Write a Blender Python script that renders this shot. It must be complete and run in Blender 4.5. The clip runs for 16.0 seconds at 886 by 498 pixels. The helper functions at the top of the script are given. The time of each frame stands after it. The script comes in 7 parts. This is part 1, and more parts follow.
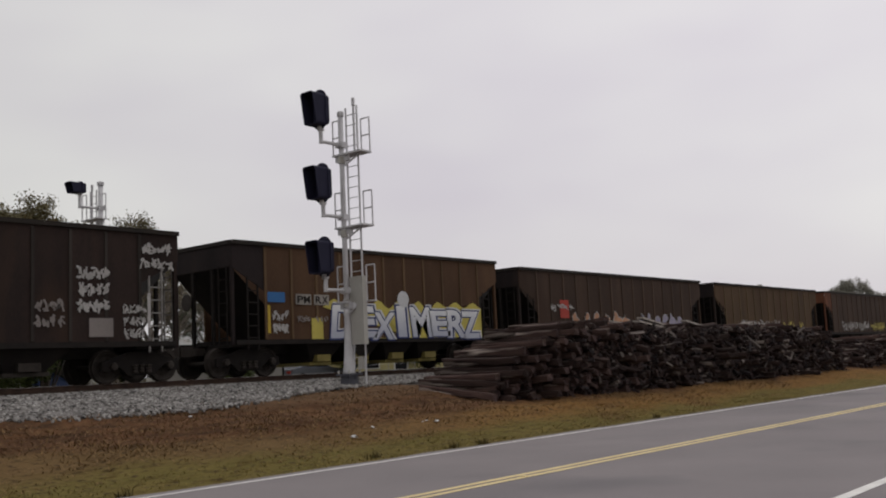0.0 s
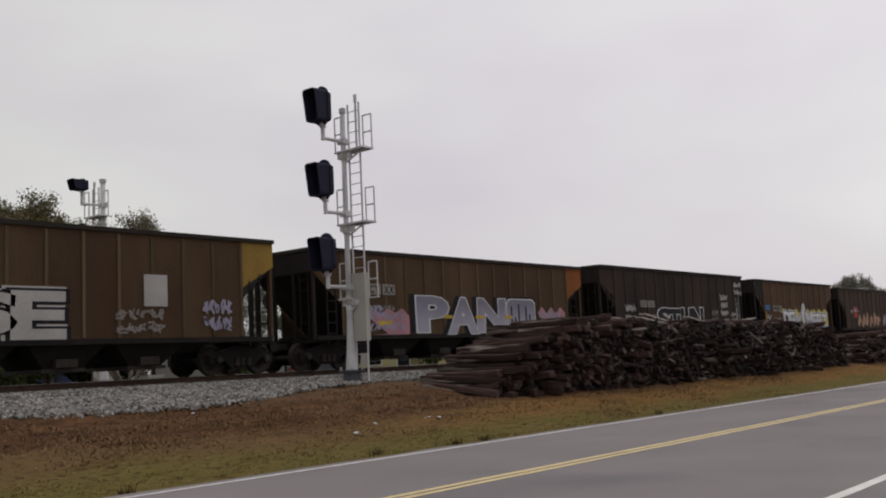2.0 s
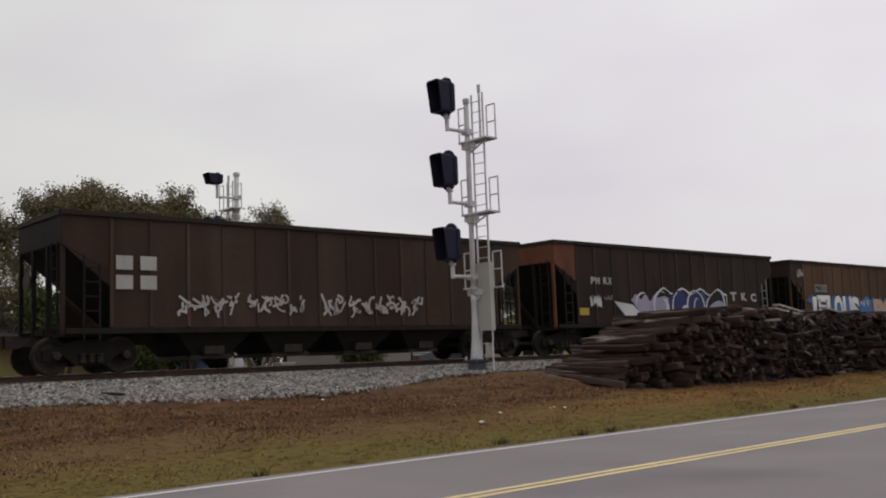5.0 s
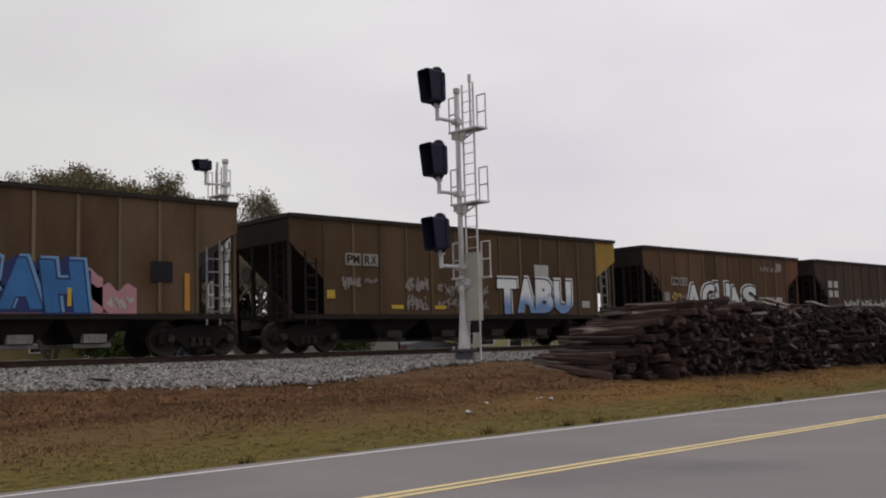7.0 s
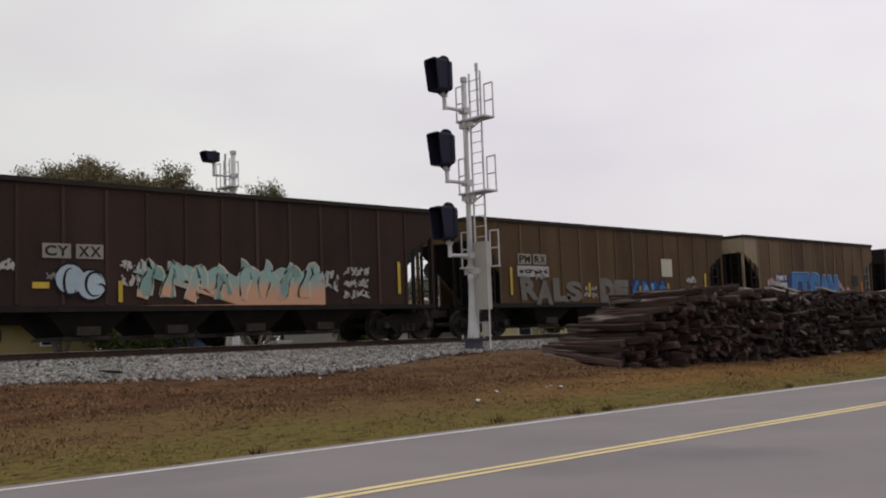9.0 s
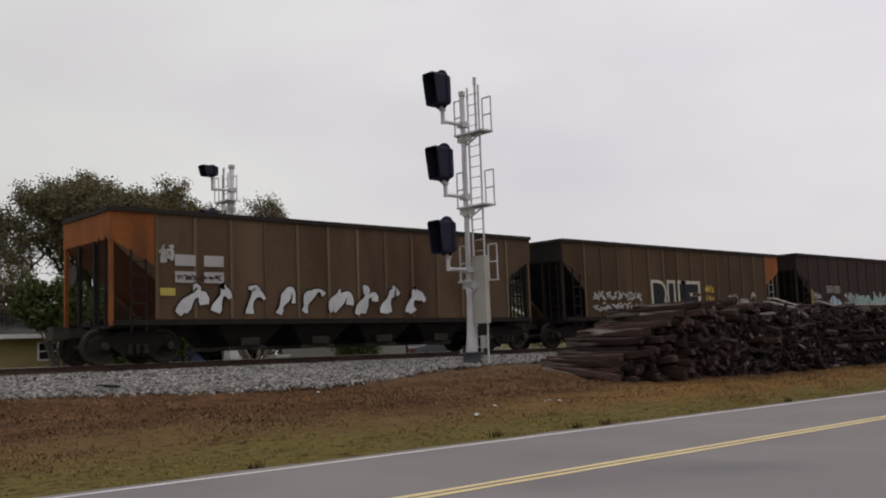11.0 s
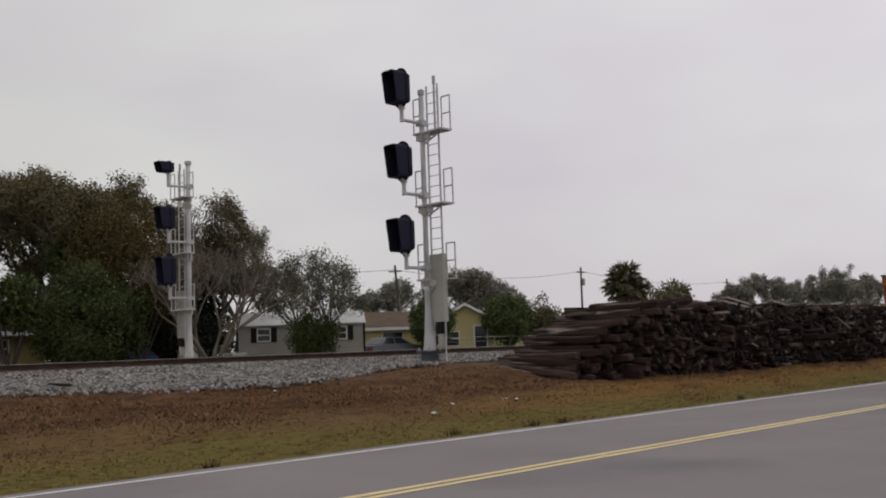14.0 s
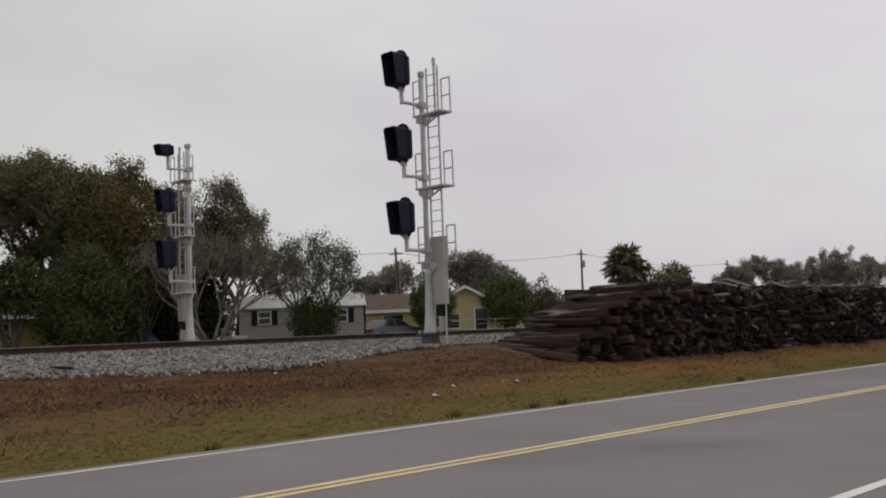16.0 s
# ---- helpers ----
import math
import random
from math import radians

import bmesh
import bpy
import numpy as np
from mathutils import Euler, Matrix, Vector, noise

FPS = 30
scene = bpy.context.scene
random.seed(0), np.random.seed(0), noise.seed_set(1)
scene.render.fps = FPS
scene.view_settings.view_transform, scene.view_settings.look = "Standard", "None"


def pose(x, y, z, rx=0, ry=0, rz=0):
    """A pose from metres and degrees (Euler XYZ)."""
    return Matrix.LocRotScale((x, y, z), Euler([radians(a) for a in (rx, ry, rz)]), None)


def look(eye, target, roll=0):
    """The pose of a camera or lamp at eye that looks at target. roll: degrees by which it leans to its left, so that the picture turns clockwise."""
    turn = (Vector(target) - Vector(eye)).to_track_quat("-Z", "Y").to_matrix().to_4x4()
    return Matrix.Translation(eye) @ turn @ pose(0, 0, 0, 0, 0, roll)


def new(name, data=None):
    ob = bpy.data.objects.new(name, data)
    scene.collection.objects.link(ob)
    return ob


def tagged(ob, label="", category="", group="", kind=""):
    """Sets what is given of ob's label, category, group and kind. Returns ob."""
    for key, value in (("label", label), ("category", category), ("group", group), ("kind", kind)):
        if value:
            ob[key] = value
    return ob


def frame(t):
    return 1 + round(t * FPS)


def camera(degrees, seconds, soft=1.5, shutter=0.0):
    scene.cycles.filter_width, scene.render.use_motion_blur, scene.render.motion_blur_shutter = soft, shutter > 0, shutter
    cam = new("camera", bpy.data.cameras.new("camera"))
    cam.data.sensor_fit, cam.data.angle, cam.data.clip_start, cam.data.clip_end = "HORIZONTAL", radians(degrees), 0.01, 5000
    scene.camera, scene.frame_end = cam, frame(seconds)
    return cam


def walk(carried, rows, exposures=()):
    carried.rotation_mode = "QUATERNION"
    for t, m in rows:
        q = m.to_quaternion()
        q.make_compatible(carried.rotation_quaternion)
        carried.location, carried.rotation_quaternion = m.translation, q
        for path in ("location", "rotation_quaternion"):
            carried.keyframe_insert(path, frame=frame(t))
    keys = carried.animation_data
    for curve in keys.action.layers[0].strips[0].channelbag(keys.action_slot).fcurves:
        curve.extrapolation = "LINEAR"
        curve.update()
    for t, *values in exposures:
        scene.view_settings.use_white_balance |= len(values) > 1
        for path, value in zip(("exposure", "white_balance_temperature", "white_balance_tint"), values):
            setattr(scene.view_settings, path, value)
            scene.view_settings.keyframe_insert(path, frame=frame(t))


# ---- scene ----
EYE = (0.0, 0.0, 1.5)
cam = camera(48.96, 16.0, soft=2.0)
# seconds, yaw, pitch, roll: a camera held by hand at the roadside, turning on the spot
PATH = [
    (0.0, -49.49, 6.87, 2.7), (0.5, -50.32, 6.39, 3.05), (1.0, -50.9, 7.16, 3.2), (1.5, -51.07, 6.7, 3.2),
    (2.0, -49.35, 6.67, 2.78), (2.5, -47.25, 6.62, 2.31), (3.0, -44.4, 6.27, 2.42), (3.5, -42.18, 6.74, 2.84),
    (4.0, -41.84, 6.82, 2.51), (6.3, -42.43, 5.93, 1.84), (6.5, -42.33, 6.09, 2.0), (7.0, -42.79, 5.75, 1.59),
    (7.5, -42.88, 5.28, 1.42), (8.0, -43.58, 5.16, 1.61), (8.5, -42.86, 5.4, 1.79), (9.0, -42.24, 5.14, 2.07),
    (9.5, -42.05, 5.65, 1.95), (9.7, -42.16, 5.86, 2.13), (11.8, -42.72, 6.1, 1.89), (12.0, -43.28, 6.18, 2.02),
    (12.5, -43.9, 5.51, 2.51), (13.0, -44.39, 5.75, 2.32), (13.5, -44.59, 5.73, 2.07), (14.0, -44.81, 5.77, 2.06),
    (14.5, -44.45, 4.84, 2.57), (15.0, -43.51, 4.34, 1.87), (15.5, -43.9, 3.97, 0.61), (16.0, -44.78, 4.74, 2.2),
]
walk(cam, [(t, pose(*EYE, 90 + p, r, y)) for t, y, p, r in PATH],
     exposures=[(0, 0.0), (1.5, 0.0), (4.0, 0.12), (6.5, 0.12), (9.5, 0.22), (12.0, -0.02), (14.0, -0.06), (16.0, -0.06)])

# ---- light: a bright overcast sky ----
world = bpy.data.worlds.new("overcast_sky")
scene.world = world
world.use_nodes = True
wn, wl = world.node_tree.nodes, world.node_tree.links
wn.clear()
w_out, w_bg = wn.new("ShaderNodeOutputWorld"), wn.new("ShaderNodeBackground")
w_sky = wn.new("ShaderNodeTexSky")
w_sky.sky_type, w_sky.sun_disc = "NISHITA", False
w_sky.sun_elevation, w_sky.sun_rotation, w_sky.dust_density = radians(55), radians(80), 4.0
w_co, w_map, w_no = wn.new("ShaderNodeTexCoord"), wn.new("ShaderNodeMapping"), wn.new("ShaderNodeTexNoise")
w_map.inputs["Scale"].default_value = (1.2, 1.2, 3.2)
w_no.inputs["Scale"].default_value, w_no.inputs["Detail"].default_value = 1.6, 3.0
w_ramp = wn.new("ShaderNodeValToRGB")
w_ramp.color_ramp.elements[0].position, w_ramp.color_ramp.elements[0].color = 0.3, (6.5, 6.22, 6.68, 1)
w_ramp.color_ramp.elements[1].position, w_ramp.color_ramp.elements[1].color = 0.72, (7.95, 7.95, 7.75, 1)
w_mix = wn.new("ShaderNodeMixRGB")
w_mix.inputs[0].default_value = 0.94
wl.new(w_co.outputs["Generated"], w_map.inputs["Vector"])
wl.new(w_map.outputs[0], w_no.inputs["Vector"])
wl.new(w_no.outputs["Fac"], w_ramp.inputs[0])
wl.new(w_sky.outputs[0], w_mix.inputs[1])
wl.new(w_ramp.outputs[0], w_mix.inputs[2])
w_sep, w_dir, w_tint = wn.new("ShaderNodeSeparateXYZ"), wn.new("ShaderNodeMapRange"), wn.new("ShaderNodeMixRGB")
w_dir.inputs["From Min"].default_value, w_dir.inputs["From Max"].default_value = 0.3, 1.0
w_tint.blend_type = "MULTIPLY"
w_tint.inputs[0].default_value = 1.0
w_side = wn.new("ShaderNodeMixRGB")
w_side.inputs[1].default_value, w_side.inputs[2].default_value = (0.9, 0.9, 0.875, 1), (1.06, 1.04, 1.06, 1)
wl.new(w_co.outputs["Generated"], w_sep.inputs[0])
wl.new(w_sep.outputs["X"], w_dir.inputs["Value"])
wl.new(w_dir.outputs[0], w_side.inputs[0])
wl.new(w_mix.outputs[0], w_tint.inputs[1])
wl.new(w_side.outputs[0], w_tint.inputs[2])
w_high, w_lift = wn.new("ShaderNodeMapRange"), wn.new("ShaderNodeVectorMath")
w_high.inputs["From Min"].default_value, w_high.inputs["From Max"].default_value = 0.0, 0.36
w_high.inputs["To Min"].default_value, w_high.inputs["To Max"].default_value = 0.9, 1.03
w_lift.operation = "SCALE"
wl.new(w_sep.outputs["Z"], w_high.inputs["Value"])
wl.new(w_tint.outputs[0], w_lift.inputs[0])
wl.new(w_high.outputs[0], w_lift.inputs["Scale"])
wl.new(w_lift.outputs[0], w_bg.inputs[0])
w_bg.inputs[1].default_value = 0.1
wl.new(w_bg.outputs[0], w_out.inputs[0])
sun = new("sun", bpy.data.lights.new("sun", "SUN"))
sun.data.energy, sun.data.angle, sun.data.color = 0.7, radians(40), (1.0, 0.97, 0.93)
sun.matrix_world = look((0, 0, 50), (-25, 12, 0))


# ---- materials ----
def mat(name, a, b=None, rough=0.8, metal=0.0, scale=3.0, fine=40.0, bump=0.25, streak=1.0, vary=0.0, third=None, third_amount=0.5, third_scale=0.7, space="Object", ior=1.45, along=1.0):
    """Two colours mixed at two scales, a third in larger stains, with fine relief."""
    m = bpy.data.materials.new(name)
    m.use_nodes = True
    n, l = m.node_tree.nodes, m.node_tree.links
    bs = n["Principled BSDF"]
    bs.inputs["Roughness"].default_value, bs.inputs["Metallic"].default_value = rough, metal
    bs.inputs["IOR"].default_value = ior
    bs.inputs["Specular IOR Level"].default_value = 0.5 if rough < 0.5 else 0.18
    if space == "World":
        src = n.new("ShaderNodeNewGeometry").outputs["Position"]
    else:
        src = n.new("ShaderNodeTexCoord").outputs[space]
    mp = n.new("ShaderNodeMapping")
    mp.inputs["Scale"].default_value = (1, 1 / along, 1 / streak)
    l.new(src, mp.inputs["Vector"])

    def noise_at(s, detail=4.0):
        t = n.new("ShaderNodeTexNoise")
        t.inputs["Scale"].default_value, t.inputs["Detail"].default_value = s, detail
        l.new(mp.outputs[0], t.inputs["Vector"])
        return t.outputs["Fac"]

    def mixed(f, c1, c2):
        x = n.new("ShaderNodeMixRGB")
        for i, c in ((1, c1), (2, c2)):
            if isinstance(c, tuple):
                x.inputs[i].default_value = (*c, 1)
            else:
                l.new(c, x.inputs[i])
        l.new(f, x.inputs[0])
        return x.outputs[0]

    def ramp(f, lo, hi):
        r = n.new("ShaderNodeMapRange")
        r.inputs["From Min"].default_value, r.inputs["From Max"].default_value = lo, hi
        l.new(f, r.inputs["Value"])
        return r.outputs[0]

    b = b or tuple(c * 0.75 for c in a)
    big, small = noise_at(scale), noise_at(fine, 2.0)
    add = n.new("ShaderNodeMath")
    add.operation = "ADD"
    half = n.new("ShaderNodeMath")
    half.operation = "MULTIPLY"
    half.inputs[1].default_value = 0.45
    l.new(small, half.inputs[0])
    l.new(big, add.inputs[0])
    l.new(half.outputs[0], add.inputs[1])
    col = mixed(ramp(add.outputs[0], 0.45, 0.98), a, b)
    if third:
        col = mixed(ramp(noise_at(third_scale), 0.68 - 0.3 * third_amount, 0.8 - 0.2 * third_amount), col, third)
    if vary:
        info = n.new("ShaderNodeObjectInfo")
        hsv = n.new("ShaderNodeHueSaturation")
        val = n.new("ShaderNodeMapRange")
        val.inputs["To Min"].default_value, val.inputs["To Max"].default_value = 1 - vary, 1 + vary
        l.new(info.outputs["Random"], val.inputs["Value"])
        l.new(val.outputs[0], hsv.inputs["Value"])
        l.new(col, hsv.inputs["Color"])
        col = hsv.outputs[0]
    l.new(col, bs.inputs["Base Color"])
    if bump:
        bp = n.new("ShaderNodeBump")
        bp.inputs["Strength"].default_value, bp.inputs["Distance"].default_value = bump, 0.02
        l.new(small, bp.inputs["Height"])
        l.new(bp.outputs[0], bs.inputs["Normal"])
    return m


def island_mat(name, colours, rough=0.8, spread=0.0):
    """Every loose piece takes its own colour out of a few."""
    m = bpy.data.materials.new(name)
    m.use_nodes = True
    n, l = m.node_tree.nodes, m.node_tree.links
    bs = n["Principled BSDF"]
    bs.inputs["Roughness"].default_value = rough
    bs.inputs["Specular IOR Level"].default_value = 0.2
    g, r = n.new("ShaderNodeNewGeometry"), n.new("ShaderNodeValToRGB")
    r.color_ramp.interpolation = "LINEAR"
    els = r.color_ramp.elements
    while len(els) < len(colours):
        els.new(0.5)
    for i, c in enumerate(colours):
        els[i].position, els[i].color = i / (len(colours) - 1), (*c, 1)
    l.new(g.outputs["Random Per Island"], r.inputs[0])
    l.new(r.outputs[0], bs.inputs["Base Color"])
    return m


def ground_mat():
    """Grass that is green beside the road, brown and dead towards the ballast, and sandy soil between."""
    m = bpy.data.materials.new("verge_grass")
    m.use_nodes = True
    n, l = m.node_tree.nodes, m.node_tree.links
    bs = n["Principled BSDF"]
    bs.inputs["Roughness"].default_value = 1.0
    bs.inputs["Specular IOR Level"].default_value = 0.03
    geo, sep = n.new("ShaderNodeNewGeometry"), n.new("ShaderNodeSeparateXYZ")
    l.new(geo.outputs["Position"], sep.inputs[0])
    mp = n.new("ShaderNodeMapping")
    mp.inputs["Scale"].default_value = (0.45, 1, 1)
    l.new(geo.outputs["Position"], mp.inputs["Vector"])

    def nz(s, d=4):
        t = n.new("ShaderNodeTexNoise")
        t.inputs["Scale"].default_value, t.inputs["Detail"].default_value = s, d
        l.new(mp.outputs[0], t.inputs["Vector"])
        return t.outputs["Fac"]

    def math_node(op, a, b):
        x = n.new("ShaderNodeMath")
        x.operation = op
        for i, v in enumerate((a, b)):
            if isinstance(v, (int, float)):
                x.inputs[i].default_value = v
            else:
                l.new(v, x.inputs[i])
        return x.outputs[0]

    def rmp(f, lo, hi):
        r = n.new("ShaderNodeMapRange")
        r.inputs["From Min"].default_value, r.inputs["From Max"].default_value = lo, hi
        l.new(f, r.inputs["Value"])
        return r.outputs[0]

    def mx(f, a, b):
        x = n.new("ShaderNodeMixRGB")
        for i, c in ((1, a), (2, b)):
            if isinstance(c, tuple):
                x.inputs[i].default_value = (*c, 1)
            else:
                l.new(c, x.inputs[i])
        l.new(f, x.inputs[0])
        return x.outputs[0]

    yy = math_node("ADD", sep.outputs["Y"], math_node("MULTIPLY", math_node("SUBTRACT", nz(0.45), 0.5), 2.6))
    green = mx(nz(2.2), (0.088, 0.08, 0.024), (0.165, 0.122, 0.045))
    green = mx(rmp(nz(6.0), 0.52, 0.72), green, (0.085, 0.06, 0.02))
    tan = mx(nz(2.6), (0.15, 0.098, 0.046), (0.1, 0.062, 0.03))
    rust = mx(nz(2.6), (0.225, 0.125, 0.046), (0.13, 0.07, 0.026))
    tan = mx(rmp(sep.outputs["X"], 12.0, 20.0), tan, rust)
    straw = mx(rmp(nz(1.3), 0.35, 0.65), (0.125, 0.065, 0.034), (0.07, 0.036, 0.02))
    straw = mx(rmp(nz(3.6), 0.5, 0.66), straw, (0.05, 0.029, 0.018))
    grey = mx(nz(4.0), (0.15, 0.095, 0.058), (0.085, 0.05, 0.03))
    col = mx(rmp(yy, 12.9, 13.7), green, tan)
    col = mx(rmp(yy, 14.2, 15.0), col, straw)
    col = mx(rmp(yy, 16.9, 17.8), col, grey)
    col = mx(rmp(nz(14.0, 2), 0.55, 0.7), col, (0.045, 0.03, 0.018))
    col = mx(rmp(nz(19.0, 2), 0.64, 0.8), col, (0.2, 0.135, 0.075))
    yard = mx(nz(0.6), (0.10, 0.10, 0.035), (0.19, 0.15, 0.09))
    col = mx(rmp(sep.outputs["Y"], 30.5, 33.5), col, yard)
    near = mx(nz(3.0), (0.12, 0.10, 0.055), (0.20, 0.17, 0.13))
    col = mx(rmp(sep.outputs["Y"], 2.0, 0.6), col, near)
    l.new(col, bs.inputs["Base Color"])
    bp = n.new("ShaderNodeBump")
    bp.inputs["Strength"].default_value, bp.inputs["Distance"].default_value = 0.8, 0.1
    l.new(nz(7.0, 8), bp.inputs["Height"])
    l.new(bp.outputs[0], bs.inputs["Normal"])
    return m


M = {}
M["ground"] = ground_mat()
M["asphalt"] = mat("aged_asphalt", (0.228, 0.204, 0.208), (0.184, 0.165, 0.171), 0.85, scale=0.35, fine=55, bump=0.35, third=(0.15, 0.138, 0.146), third_amount=0.42, third_scale=0.22, space="World")
M["shoulder"] = mat("gravel_shoulder", (0.2, 0.18, 0.16), (0.13, 0.12, 0.11), 0.95, scale=1.5, fine=25, bump=0.6, space="World")
M["white_line"] = mat("white_road_paint", (0.78, 0.76, 0.74), (0.6, 0.58, 0.56), 0.7, scale=2.5, fine=30, bump=0.1, space="World")
M["yellow_line"] = mat("yellow_road_paint", (0.74, 0.6, 0.32), (0.58, 0.46, 0.25), 0.7, scale=2.0, fine=30, bump=0.1, space="World")
M["ballast"] = mat("ballast_bed", (0.2, 0.185, 0.178), (0.1, 0.092, 0.088), 0.95, scale=2.0, fine=22, bump=1.0, space="World")
M["stone"] = island_mat("crushed_granite", ((0.03, 0.028, 0.03), (0.2, 0.188, 0.18), (0.3, 0.285, 0.275), (0.09, 0.08, 0.072), (0.42, 0.405, 0.39)), 0.9)
M["rail"] = mat("rusty_rail", (0.075, 0.045, 0.033), (0.035, 0.024, 0.02), 0.75, scale=4, fine=30)
M["railhead"] = mat("worn_rail_head", (0.3, 0.28, 0.27), (0.2, 0.18, 0.17), 0.4, metal=0.8)
M["tie"] = mat("creosoted_tie", (0.075, 0.06, 0.05), (0.03, 0.026, 0.026), 0.9, scale=2, fine=18, bump=0.6, vary=0.35)
M["tie_end"] = mat("dark_tie_end", (0.07, 0.045, 0.042), (0.018, 0.0122, 0.014), 0.95, scale=5, fine=30, bump=0.7, vary=0.7, third=(0.075, 0.052, 0.042), third_amount=0.4, third_scale=2.5)
# pale streaks: weathered grain, with highlights of sky-lit edges put into the colour
M["tie_side"] = mat("weathered_highlit_tie", (0.074, 0.045, 0.038), (0.013, 0.0085, 0.0095), 0.9, scale=9, fine=34, bump=0.8, vary=0.6, third=(0.42, 0.35, 0.31), third_amount=0.4, third_scale=6.0, along=14.0)
M["pale_wood"] = mat("silvered_plank", (0.36, 0.32, 0.29), (0.22, 0.19, 0.17), 0.85, scale=2, fine=16, bump=0.3, streak=0.2)
M["splinter"] = island_mat("splintered_tie_wood", ((0.012, 0.0095, 0.0115), (0.058, 0.039, 0.037), (0.018, 0.0125, 0.0145), (0.076, 0.05, 0.045), (0.026, 0.019, 0.02), (0.014, 0.011, 0.013), (0.2, 0.165, 0.15)))
M["galv"] = mat("galvanised_steel", (0.6, 0.59, 0.61), (0.44, 0.43, 0.45), 0.55, metal=0.0, scale=2, fine=20, bump=0.05)
M["galv_sheet"] = mat("grey_climb_guard", (0.43, 0.415, 0.385), (0.36, 0.345, 0.32), 0.6, metal=0.1, scale=1.5, fine=20, bump=0.05)
M["signal_black"] = mat("black_signal_paint", (0.016, 0.016, 0.034), (0.022, 0.022, 0.044), 0.7, scale=2, fine=20, bump=0.03)
M["foundation"] = mat("dark_painted_steel", (0.11, 0.11, 0.13), (0.075, 0.075, 0.09), 0.6, scale=3, fine=25, bump=0.08)
M["lens"] = mat("dark_signal_lens", (0.03, 0.01, 0.01), (0.02, 0.012, 0.012), 0.15, bump=0)
M["concrete"] = mat("grey_concrete", (0.34, 0.33, 0.32), (0.24, 0.235, 0.23), 0.9, scale=2, fine=25)
M["under"] = mat("grimy_shaded_underframe", (0.022, 0.018, 0.016), (0.012, 0.010, 0.010), 0.8, scale=2, fine=20)
M["wheel"] = mat("rolled_steel_wheel", (0.06, 0.05, 0.045), (0.03, 0.025, 0.022), 0.6, metal=0.3, scale=4, fine=20)
M["tread"] = mat("bright_wheel_tread", (0.35, 0.33, 0.31), (0.25, 0.23, 0.22), 0.35, metal=0.9)
M["chord"] = mat("dark_top_chord", (0.03, 0.024, 0.02), (0.018, 0.015, 0.014), 0.7, scale=2, fine=20)
M["grab"] = mat("pale_grab_irons", (0.26, 0.245, 0.235), (0.13, 0.12, 0.115), 0.6, scale=5, fine=20)


